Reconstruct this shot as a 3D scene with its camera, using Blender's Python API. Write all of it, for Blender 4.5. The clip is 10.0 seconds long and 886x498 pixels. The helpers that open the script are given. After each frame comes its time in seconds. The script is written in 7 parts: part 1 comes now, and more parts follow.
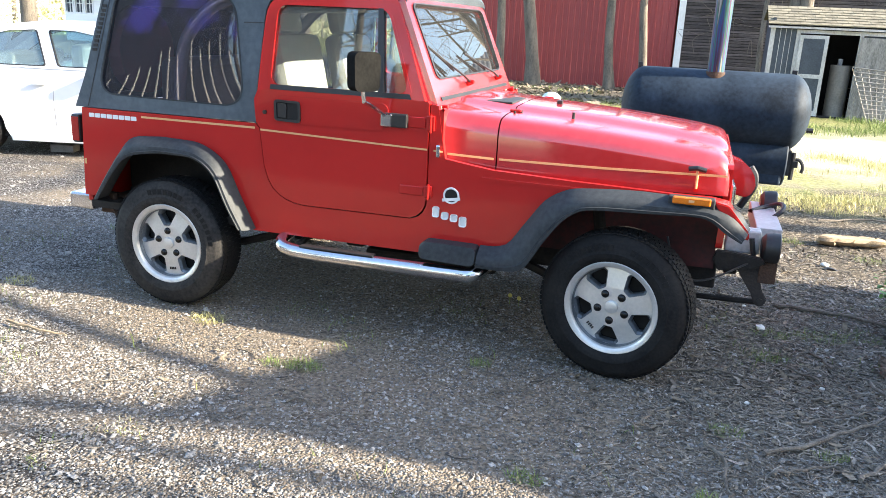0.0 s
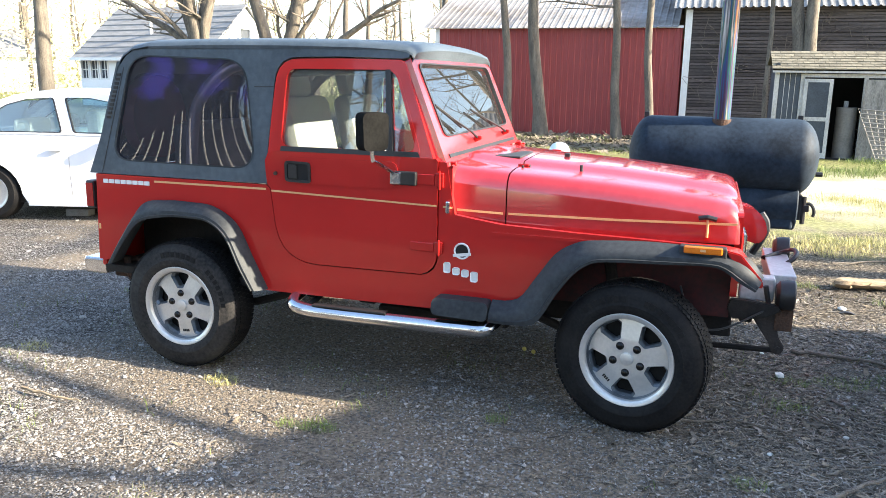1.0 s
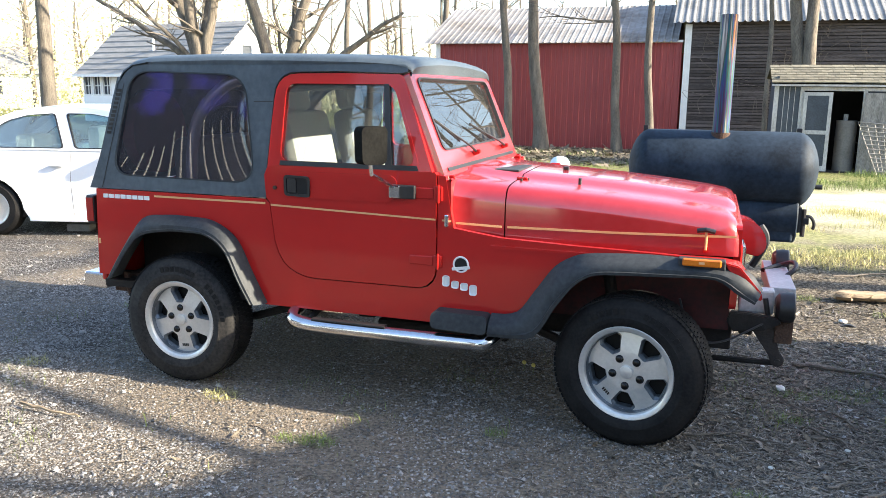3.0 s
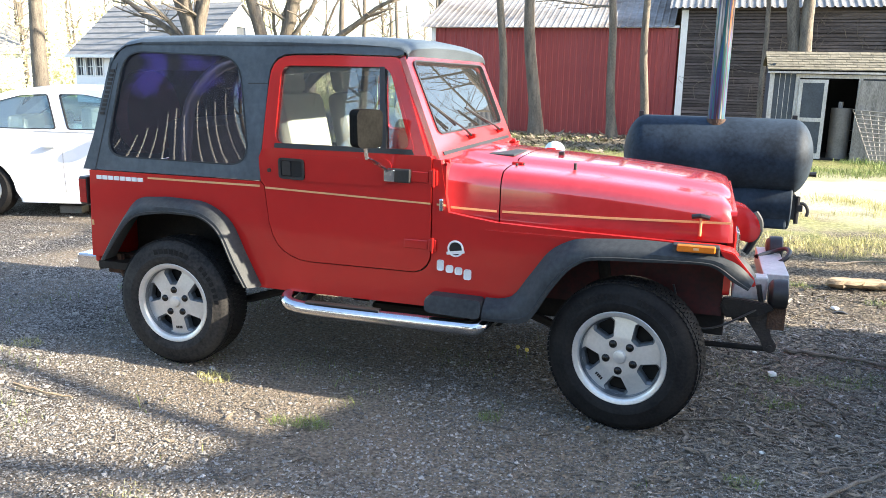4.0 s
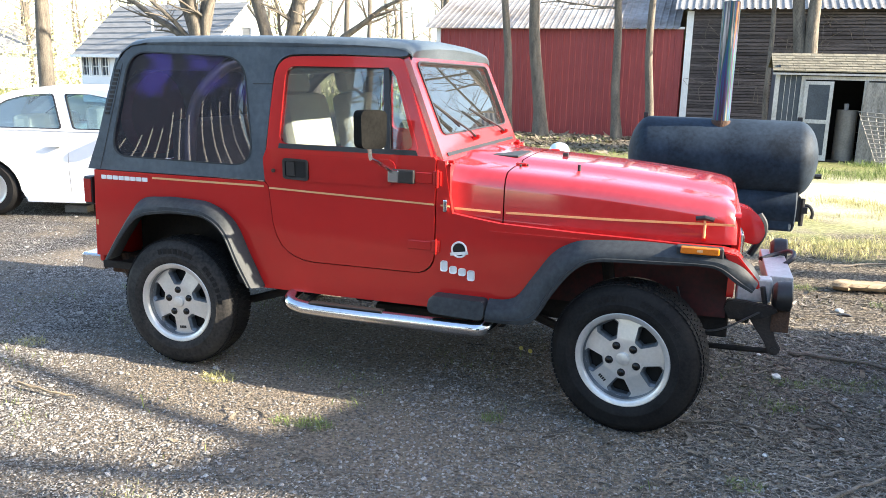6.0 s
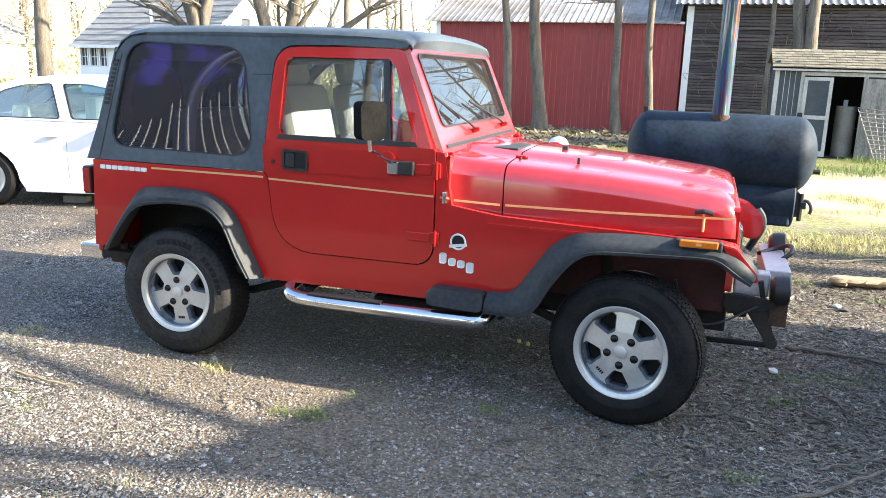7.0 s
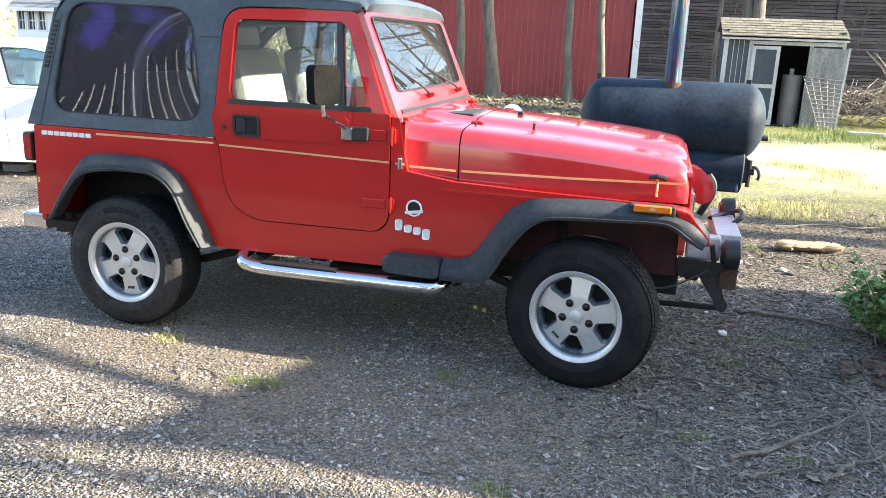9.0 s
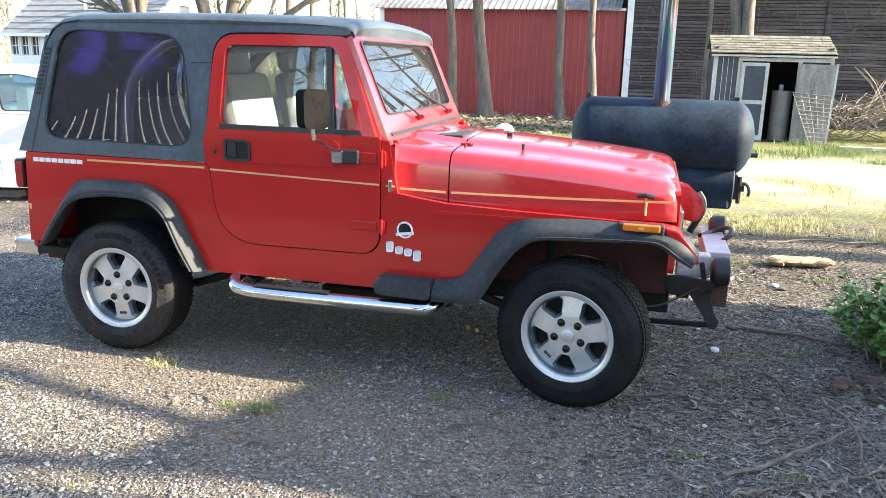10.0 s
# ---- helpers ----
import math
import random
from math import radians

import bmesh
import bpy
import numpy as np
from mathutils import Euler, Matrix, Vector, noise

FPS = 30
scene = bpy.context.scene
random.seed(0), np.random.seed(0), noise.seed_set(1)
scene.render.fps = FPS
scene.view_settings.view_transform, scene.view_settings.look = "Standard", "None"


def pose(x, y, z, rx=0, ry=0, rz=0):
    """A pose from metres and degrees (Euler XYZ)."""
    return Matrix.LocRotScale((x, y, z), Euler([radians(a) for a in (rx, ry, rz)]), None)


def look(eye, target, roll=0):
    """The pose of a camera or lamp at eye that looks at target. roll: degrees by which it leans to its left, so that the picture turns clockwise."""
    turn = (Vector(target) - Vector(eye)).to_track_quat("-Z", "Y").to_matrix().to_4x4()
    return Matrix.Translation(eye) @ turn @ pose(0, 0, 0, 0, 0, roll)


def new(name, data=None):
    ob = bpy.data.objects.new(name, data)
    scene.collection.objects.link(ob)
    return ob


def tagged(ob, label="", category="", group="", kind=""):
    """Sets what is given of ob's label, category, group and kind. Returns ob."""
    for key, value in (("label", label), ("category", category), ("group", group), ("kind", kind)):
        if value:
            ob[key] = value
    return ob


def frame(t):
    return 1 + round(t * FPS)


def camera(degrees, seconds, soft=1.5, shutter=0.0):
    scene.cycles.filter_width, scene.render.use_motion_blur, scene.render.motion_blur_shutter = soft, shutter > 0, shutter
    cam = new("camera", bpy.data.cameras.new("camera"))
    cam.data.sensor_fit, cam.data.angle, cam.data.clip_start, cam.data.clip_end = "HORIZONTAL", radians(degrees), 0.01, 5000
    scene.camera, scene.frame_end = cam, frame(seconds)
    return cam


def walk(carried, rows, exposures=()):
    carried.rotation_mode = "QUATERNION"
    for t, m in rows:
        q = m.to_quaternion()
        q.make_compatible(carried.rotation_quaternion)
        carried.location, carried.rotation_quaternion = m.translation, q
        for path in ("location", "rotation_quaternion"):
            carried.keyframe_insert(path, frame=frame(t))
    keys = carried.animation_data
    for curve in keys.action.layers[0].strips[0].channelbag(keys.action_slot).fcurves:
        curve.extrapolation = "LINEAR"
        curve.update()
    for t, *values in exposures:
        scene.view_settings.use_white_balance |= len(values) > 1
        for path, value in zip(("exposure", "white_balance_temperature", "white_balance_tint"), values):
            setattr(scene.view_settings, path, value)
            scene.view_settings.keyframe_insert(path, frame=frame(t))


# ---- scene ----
cam = camera(58.5, 10.0, soft=0.6)
PATH = [
    (0, (2.623, -4.286, 1.549), (2.053, -2.448, 1.002), 2.7),
    (0.5, (2.625, -4.278, 1.561), (2.044, -2.431, 1.06), 2.1),
    (1, (2.627, -4.279, 1.571), (2.013, -2.423, 1.148), 0.9),
    (1.5, (2.641, -4.277, 1.573), (2.017, -2.415, 1.194), 0.2),
    (2, (2.643, -4.276, 1.572), (2.021, -2.413, 1.199), 0.2),
    (3.5, (2.638, -4.278, 1.565), (2.025, -2.418, 1.158), 1.0),
    (4, (2.636, -4.277, 1.564), (2.033, -2.418, 1.139), 1.2),
    (4.5, (2.634, -4.278, 1.568), (2.032, -2.418, 1.145), 1.2),
    (5, (2.638, -4.277, 1.57), (2.027, -2.416, 1.165), 1.2),
    (5.5, (2.639, -4.274, 1.569), (2.026, -2.416, 1.153), 1.2),
    (7, (2.636, -4.281, 1.558), (2.029, -2.427, 1.119), 1.8),
    (7.5, (2.629, -4.265, 1.553), (2.031, -2.411, 1.1), 1.6),
    (8, (2.638, -4.258, 1.538), (2.057, -2.392, 1.115), 1.7),
    (8.5, (2.634, -4.264, 1.538), (2.12, -2.39, 1.063), 2.5),
    (9, (2.622, -4.269, 1.541), (2.134, -2.397, 1.03), 2.2),
    (9.5, (2.641, -4.276, 1.556), (2.15, -2.405, 1.049), 1.4),
    (10, (2.644, -4.274, 1.557), (2.163, -2.389, 1.092), 1.5),
]
walk(cam, [(t, look(eye, target, roll)) for t, eye, target, roll in PATH], exposures=[(0, 2.36), (0.5, 2.30), (1, 2.20), (2, 1.97), (3.5, 2.10), (4.2, 2.22), (5.0, 2.12), (5.5, 2.17), (7, 2.22), (8, 2.2), (9, 2.32), (10, 2.34)])

# ---- world, sun, exposure ----
SUN_EL, SUN_DIR = 24.0, Vector((-1.0, -0.045, 0.0)).normalized()
world = bpy.data.worlds.new("sky")
scene.world = world
world.use_nodes = True
wn = world.node_tree
sky = wn.nodes.new("ShaderNodeTexSky")
sky.sky_type = "NISHITA"
sky.sun_disc = False
sky.sun_elevation = radians(SUN_EL)
sky.sun_rotation = radians(90)
sky.dust_density, sky.air_density, sky.ozone_density = 1.3, 1.0, 1.1
wn.links.new(sky.outputs[0], wn.nodes["Background"].inputs[0])
wn.nodes["Background"].inputs[1].default_value = 0.15
sun = new("sun", bpy.data.lights.new("sun", "SUN"))
sun.data.energy, sun.data.angle, sun.data.color = 5.0, radians(0.6), (1.0, 0.88, 0.70)
el = radians(SUN_EL)
sun.matrix_world = look((0, 0, 0), (SUN_DIR.x * math.cos(el), SUN_DIR.y * math.cos(el), -math.sin(el)))


# ---- materials ----
def lin(c):
    return (*c, 1.0)


def mat(name, c1, c2=None, scale=6.0, rough=0.6, metal=0.0, bump=0.0, bscale=60.0, coat=0.0, fine=0.5, rvar=0.1, spec=0.5, rand=0.0, stretch=(1, 1, 1)):
    """Two colours mixed by a coarse and a fine noise, with uneven gloss and fine relief."""
    m = bpy.data.materials.new(name)
    m.use_nodes = True
    n, l = m.node_tree.nodes, m.node_tree.links
    p = n["Principled BSDF"]
    c2 = c2 or tuple(v * 0.8 for v in c1)
    tc = n.new("ShaderNodeTexCoord")
    mp = n.new("ShaderNodeMapping")
    mp.inputs["Scale"].default_value = stretch
    l.new(tc.outputs["Object"], mp.inputs[0])
    n1, n2 = n.new("ShaderNodeTexNoise"), n.new("ShaderNodeTexNoise")
    n1.inputs["Scale"].default_value, n2.inputs["Scale"].default_value = scale, scale * 9
    n1.inputs["Detail"].default_value, n2.inputs["Detail"].default_value = 5, 4
    for k in (n1, n2):
        l.new(mp.outputs[0], k.inputs["Vector"])
    mx = n.new("ShaderNodeMix")
    mx.data_type = "FLOAT"
    mx.inputs[0].default_value = fine
    l.new(n1.outputs[0], mx.inputs[2]), l.new(n2.outputs[0], mx.inputs[3])
    ramp = n.new("ShaderNodeValToRGB")
    ramp.color_ramp.elements[0].position, ramp.color_ramp.elements[1].position = 0.35, 0.66
    ramp.color_ramp.elements[0].color, ramp.color_ramp.elements[1].color = lin(c1), lin(c2)
    l.new(mx.outputs[0], ramp.inputs[0])
    out = ramp.outputs[0]
    if rand:
        oi = n.new("ShaderNodeObjectInfo")
        gi = n.new("ShaderNodeNewGeometry")
        ad = n.new("ShaderNodeMath")
        ad.operation = "ADD"
        l.new(oi.outputs["Random"], ad.inputs[0]), l.new(gi.outputs["Random Per Island"], ad.inputs[1])
        fr = n.new("ShaderNodeMath")
        fr.operation = "FRACT"
        l.new(ad.outputs[0], fr.inputs[0])
        mr = n.new("ShaderNodeMapRange")
        mr.inputs[3].default_value, mr.inputs[4].default_value = 1 - rand, 1 + rand
        l.new(fr.outputs[0], mr.inputs[0])
        hs = n.new("ShaderNodeHueSaturation")
        l.new(mr.outputs[0], hs.inputs["Value"]), l.new(out, hs.inputs["Color"])
        out = hs.outputs[0]
    l.new(out, p.inputs["Base Color"])
    rr = n.new("ShaderNodeMapRange")
    rr.inputs[3].default_value, rr.inputs[4].default_value = max(0.02, rough - rvar), min(1, rough + rvar)
    l.new(mx.outputs[0], rr.inputs[0]), l.new(rr.outputs[0], p.inputs["Roughness"])
    p.inputs["Metallic"].default_value = metal
    p.inputs["Coat Weight"].default_value = coat
    p.inputs["Coat Roughness"].default_value = 0.08
    p.inputs["Specular IOR Level"].default_value = spec
    if bump:
        nb = n.new("ShaderNodeTexNoise")
        nb.inputs["Scale"].default_value, nb.inputs["Detail"].default_value = bscale, 6
        l.new(mp.outputs[0], nb.inputs["Vector"])
        b = n.new("ShaderNodeBump")
        b.inputs["Strength"].default_value, b.inputs["Distance"].default_value = bump, 0.02
        l.new(nb.outputs[0], b.inputs["Height"]), l.new(b.outputs[0], p.inputs["Normal"])
    return m


def glass(name, tint, rough=0.0, solid=0.0, solid_colour=(0.02, 0.02, 0.03), ior=1.6, film=False):
    """Thin sheet glass: clear or tinted, mirror-like by Fresnel; solid: share of a diffuse film or veil."""
    m = bpy.data.materials.new(name)
    m.use_nodes = True
    n, l = m.node_tree.nodes, m.node_tree.links
    n.remove(n["Principled BSDF"])
    tr, gl, mx, fr = n.new("ShaderNodeBsdfTransparent"), n.new("ShaderNodeBsdfGlossy"), n.new("ShaderNodeMixShader"), n.new("ShaderNodeFresnel")
    fr.inputs[0].default_value = ior
    tr.inputs[0].default_value = lin(tint)
    gl.inputs["Roughness"].default_value = rough
    base = tr
    if solid:
        df, m2 = n.new("ShaderNodeBsdfDiffuse"), n.new("ShaderNodeMixShader")
        df.inputs[0].default_value = lin(solid_colour)
        m2.inputs[0].default_value = solid
        if film:
            # bubbled purple tint film in patches
            tc, nz, rp = n.new("ShaderNodeTexCoord"), n.new("ShaderNodeTexNoise"), n.new("ShaderNodeValToRGB")
            nz.inputs["Scale"].default_value, nz.inputs["Detail"].default_value = 4.5, 3
            l.new(tc.outputs["Object"], nz.inputs["Vector"])
            e = rp.color_ramp.elements
            e[0].position, e[0].color = 0.50, lin(solid_colour)
            e[1].position, e[1].color = 0.66, lin((0.26, 0.19, 0.85))
            sp, up, ml = n.new("ShaderNodeSeparateXYZ"), n.new("ShaderNodeMapRange"), n.new("ShaderNodeMath")
            up.inputs[1].default_value, up.inputs[2].default_value = 1.36, 1.48
            up.inputs[3].default_value, up.inputs[4].default_value = 0.55, 1.12
            ml.operation = "MULTIPLY"
            l.new(tc.outputs["Object"], sp.inputs[0]), l.new(sp.outputs[2], up.inputs[0])
            l.new(nz.outputs[0], ml.inputs[0]), l.new(up.outputs[0], ml.inputs[1])
            l.new(ml.outputs[0], rp.inputs[0]), l.new(rp.outputs[0], df.inputs[0])
        l.new(tr.outputs[0], m2.inputs[1]), l.new(df.outputs[0], m2.inputs[2])
        base = m2
    l.new(fr.outputs[0], mx.inputs[0]), l.new(base.outputs[0], mx.inputs[1]), l.new(gl.outputs[0], mx.inputs[2])
    l.new(mx.outputs[0], n["Material Output"].inputs[0])
    return m


RED = mat("red_paint", (0.42, 0.011, 0.009), (0.46, 0.014, 0.011), 1.5, 0.45, coat=1.0, rvar=0.06, spec=0.12, bump=0.004, bscale=7, fine=0.3)
RED.node_tree.nodes["Principled BSDF"].inputs["Coat IOR"].default_value = 1.5
# Pinker for fading; also darker than the body red, for dappled shade on these panels.
FADED_DAPPLED = mat("faded_red_paint", (0.31, 0.013, 0.015), (0.36, 0.024, 0.027), 2.5, 0.42, coat=1.0, rvar=0.08, spec=0.15, bump=0.006, bscale=9, fine=0.4)
FADED_DAPPLED.node_tree.nodes["Principled BSDF"].inputs["Coat IOR"].default_value = 1.8
HARDTOP = mat("hardtop", (0.032, 0.046, 0.058), (0.076, 0.098, 0.116), 3.5, 0.45, bump=0.12, bscale=260, fine=0.4)
FLARE = mat("flare_plastic", (0.016, 0.020, 0.023), (0.044, 0.049, 0.053), 5.0, 0.60, spec=0.3, bump=0.08, bscale=200)
MIRRORSHELL = mat("mirror_plastic", (0.005, 0.005, 0.005), (0.013, 0.013, 0.012), 9.0, 0.8, spec=0.04)
GLOSSBLACK = mat("gloss_black", (0.003, 0.003, 0.003), (0.006, 0.006, 0.006), 8.0, 0.25, spec=0.4)
BLACK = mat("black_plastic", (0.010, 0.010, 0.011), (0.022, 0.022, 0.023), 8.0, 0.45)
UNDER = mat("underbody", (0.008, 0.007, 0.006), (0.022, 0.017, 0.013), 7.0, 0.85, bump=0.3, bscale=40)
RUST = mat("rust", (0.028, 0.018, 0.013), (0.09, 0.045, 0.026), 14.0, 0.85, bump=0.4, bscale=90)
TYRE_DUSTY = mat("dusty_tyre_rubber", (0.012, 0.012, 0.013), (0.050, 0.047, 0.043), 7.0, 0.8, spec=0.18, bump=0.1, bscale=150)
TYRE = mat("tyre_rubber", (0.006, 0.006, 0.007), (0.021, 0.020, 0.019), 9.0, 0.75, spec=0.18, bump=0.1, bscale=150)
ALLOY = mat("alloy", (0.58, 0.58, 0.57), (0.70, 0.69, 0.67), 9.0, 0.36, metal=0.6, bump=0.03, bscale=120)
ALLOY_DARK = mat("alloy_inner", (0.13, 0.15, 0.17), (0.24, 0.26, 0.275), 12.0, 0.5, metal=0.6)
CHROME = mat("chrome", (0.72, 0.72, 0.74), (0.6, 0.6, 0.62), 5.0, 0.14, metal=1.0, rvar=0.08)
GOLD = mat("stripe", (0.62, 0.33, 0.13), (0.72, 0.42, 0.2), 12.0, 0.4)
# Pale colour of the struts puts the bright highlight along them into the surface.
ROLLBAR_GLEAM = mat("roll_bar_paint", (0.60, 0.59, 0.68), (0.70, 0.69, 0.78), 8.0, 0.22, metal=0.5, coat=0.6)
MAROON = mat("maroon_cloth", (0.14, 0.014, 0.03), (0.20, 0.03, 0.05), 8.0, 0.8)
TOWSTEEL = mat("tow_steel", (0.012, 0.010, 0.010), (0.038, 0.028, 0.023), 10.0, 0.7, bump=0.3, bscale=60)
BUMPER = mat("bumper_steel", (0.38, 0.39, 0.40), (0.60, 0.60, 0.61), 7.0, 0.40, metal=0.25, rvar=0.12)
SILVER = mat("badge", (0.72, 0.72, 0.70), (0.8, 0.8, 0.78), 12.0, 0.4)
AMBER = mat("amber_lens", (0.62, 0.15, 0.006), (0.74, 0.20, 0.01), 30.0, 0.25, coat=0.5)
TAIL = mat("red_lens", (0.30, 0.01, 0.01), (0.38, 0.02, 0.015), 30.0, 0.2, coat=0.5)
CLOTH = mat("seat_cloth", (0.50, 0.48, 0.44), (0.62, 0.60, 0.55), 12.0, 0.9, bump=0.2, bscale=120)
TRIMGREY = mat("interior_trim", (0.10, 0.10, 0.10), (0.16, 0.155, 0.15), 10.0, 0.7)
GLASS = glass("clear_glass", (0.74, 0.80, 0.79), 0.0, 0.03, (0.6, 0.62, 0.62), 1.9)
SCREEN = glass("windscreen_glass", (0.55, 0.62, 0.63), 0.0, 0.03, (0.6, 0.62, 0.62), 2.5)
# The grey veil lifts the pane, in place of reflected and interior light.
GLASS_TINT = glass("tinted_glass", (0.62, 0.60, 0.70), 0.01, 0.18, (0.10, 0.10, 0.13), 1.8, True)
CARGLASS = glass("car_glass", (0.74, 0.86, 0.88), 0.0, 0.06, (0.6, 0.68, 0.7))
WHITE_CAR = mat("white_car_paint", (0.80, 0.82, 0.84), (0.76, 0.79, 0.82), 2.0, 0.3, coat=0.5)
TANK = mat("tank_paint", (0.005, 0.010, 0.017), (0.026, 0.042, 0.064), 3.6, 0.66, spec=0.2, bump=0.05, bscale=60, rvar=0.14, fine=0.35)
BARN_RED = mat("barn_red", (0.235, 0.034, 0.034), (0.32, 0.056, 0.052), 0.7, 0.5, fine=0.3, stretch=(1, 1, 0.3))
GALV = mat("galvanised", (0.14, 0.136, 0.128), (0.29, 0.29, 0.285), 1.2, 0.6, metal=0.1, fine=0.4)
OLDROOF = mat("stained_sheet_roof", (0.10, 0.075, 0.058), (0.34, 0.335, 0.33), 0.55, 0.75, metal=0.05, fine=0.3)
OLDWOOD = mat("weathered_board", (0.020, 0.016, 0.016), (0.135, 0.116, 0.112), 3.0, 0.9, bump=0.5, bscale=30, stretch=(0.3, 1, 6), rand=0.35)
WHITEWOOD = mat("white_paint_wood", (0.66, 0.66, 0.64), (0.8, 0.8, 0.78), 6.0, 0.6, bump=0.1, bscale=60)
GREYPANEL = mat("grey_panel", (0.10, 0.096, 0.088), (0.30, 0.285, 0.265), 4.0, 0.8, bump=0.1, bscale=50, stretch=(2, 1, 0.5))
# White paint, dirtier, and darkened for the weaker light on the shed front.
SHEDWHITE_DIM = mat("shed_white_paint", (0.26, 0.25, 0.235), (0.50, 0.49, 0.475), 5.0, 0.7, bump=0.1, bscale=60, stretch=(1, 1, 0.4))
INNER = mat("inner_wing_paint", (0.02, 0.005, 0.004), (0.085, 0.011, 0.010), 5.0, 0.7)
DARKPANEL = mat("dark_panel", (0.022, 0.029, 0.040), (0.050, 0.062, 0.078), 4.0, 0.6)
SHINGLE = mat("shingle", (0.085, 0.078, 0.053), (0.20, 0.18, 0.13), 9.0, 0.9, bump=0.3, bscale=60, rand=0.25)
HOUSEROOF = mat("house_shingle", (0.15, 0.15, 0.148), (0.29, 0.285, 0.275), 1.5, 0.9, stretch=(1, 1, 8))
HOUSEWALL = mat("house_siding", (0.78, 0.79, 0.80), (0.82, 0.83, 0.84), 1.0, 0.6)
BARK = mat("bark", (0.055, 0.047, 0.038), (0.20, 0.172, 0.135), 9.0, 0.95, bump=0.8, bscale=28, stretch=(1, 1, 0.22))
BIRCH = mat("birch_bark", (0.55, 0.54, 0.50), (0.75, 0.74, 0.70), 6.0, 0.8, bump=0.2, bscale=30)
CHIP = mat("wood_chip", (0.032, 0.027, 0.023), (0.30, 0.266, 0.222), 30.0, 0.9, rand=0.75)
DEBRIS = mat("rotten_bark", (0.04, 0.028, 0.021), (0.15, 0.105, 0.075), 14.0, 0.95, bump=0.6, bscale=50)
TWIG = mat("twig", (0.13, 0.105, 0.08), (0.30, 0.26, 0.21), 12.0, 0.9, rand=0.4)
SHRED = mat("bark_shred", (0.06, 0.05, 0.04), (0.27, 0.24, 0.20), 25.0, 0.9, rand=0.6)
STICKWOOD = mat("stick_bark", (0.075, 0.062, 0.050), (0.22, 0.19, 0.155), 16.0, 0.95, bump=0.6, bscale=70)
LOGWOOD = mat("split_wood", (0.13, 0.09, 0.055), (0.48, 0.37, 0.23), 6.0, 0.85, bump=0.4, bscale=40, stretch=(0.3, 3, 3))
LEAF = mat("green_leaf", (0.07, 0.17, 0.035), (0.14, 0.26, 0.06), 9.0, 0.6, rand=0.35)
GRASS = mat("grass_blade", (0.08, 0.13, 0.025), (0.20, 0.24, 0.06), 5.0, 0.7, rand=0.4)
DARKBLOCK = mat("dark_hedge", (0.012, 0.018, 0.010), (0.035, 0.04, 0.022), 1.5, 0.95, bump=0.8, bscale=6)
BRUSH = mat("spring_brush", (0.42, 0.40, 0.16), (0.66, 0.62, 0.38), 4.0, 0.8, rand=0.4)
DRYGRASS = mat("straw_grass", (0.33, 0.32, 0.10), (0.56, 0.50, 0.26), 4.0, 0.8, rand=0.4)
STONE = mat("gravel_stone", (0.11, 0.105, 0.099), (0.33, 0.315, 0.292), 14.0, 0.9, rand=0.60, bump=0.2, bscale=90)
DEADLEAF = mat("dead_leaf", (0.07, 0.056, 0.040), (0.24, 0.20, 0.145), 8.0, 0.85, rand=0.45)
YELLOW = mat("yellow_flower", (0.55, 0.45, 0.10), (0.7, 0.6, 0.2), 30.0, 0.7)
HEATER = mat("grey_enamel", (0.11, 0.105, 0.10), (0.19, 0.18, 0.17), 3.0, 0.45)
WIRE = mat("wire", (0.20, 0.19, 0.17), (0.30, 0.285, 0.26), 9.0, 0.5, metal=0.3)
CONCRETE = mat("rough_concrete", (0.26, 0.255, 0.24), (0.42, 0.41, 0.39), 12.0, 0.9, bump=0.3, bscale=60)
TUB = mat("pale_blue_plastic", (0.50, 0.62, 0.70), (0.62, 0.72, 0.78), 5.0, 0.4)
DARK = mat("dark_inside", (0.012, 0.011, 0.010), (0.02, 0.018, 0.016), 4.0, 0.95)


def stack_material():
    """Bare steel with heat tint in bands up the pipe."""
    m = mat("heat_tinted_steel", (0.10, 0.10, 0.11), (0.22, 0.22, 0.23), 6.0, 0.5, metal=0.15, spec=0.3)
    n, l = m.node_tree.nodes, m.node_tree.links
    tc, nz = n.new("ShaderNodeTexCoord"), n.new("ShaderNodeTexNoise")
    mp = n.new("ShaderNodeMapping")
    mp.inputs["Scale"].default_value = (26, 26, 0.9)
    nz.inputs["Scale"].default_value, nz.inputs["Detail"].default_value = 1.3, 5
    l.new(tc.outputs["Object"], mp.inputs[0]), l.new(mp.outputs[0], nz.inputs["Vector"])
    r = n.new("ShaderNodeValToRGB")
    e = r.color_ramp.elements
    e[0].position, e[0].color = 0.30, lin((0.30, 0.11, 0.035))
    e[1].position, e[1].color = 0.72, lin((0.48, 0.46, 0.42))
    for pos, c in ((0.37, (0.03, 0.026, 0.026)), (0.45, (0.06, 0.03, 0.08)), (0.49, (0.025, 0.055, 0.16)), (0.53, (0.02, 0.11, 0.085)), (0.58, (0.045, 0.045, 0.045))):
        x = e.new(pos)
        x.color = lin(c)
    l.new(nz.outputs[0], r.inputs[0])
    l.new(r.outputs[0], n["Principled BSDF"].inputs["Base Color"])
    return m


STACK = stack_material()


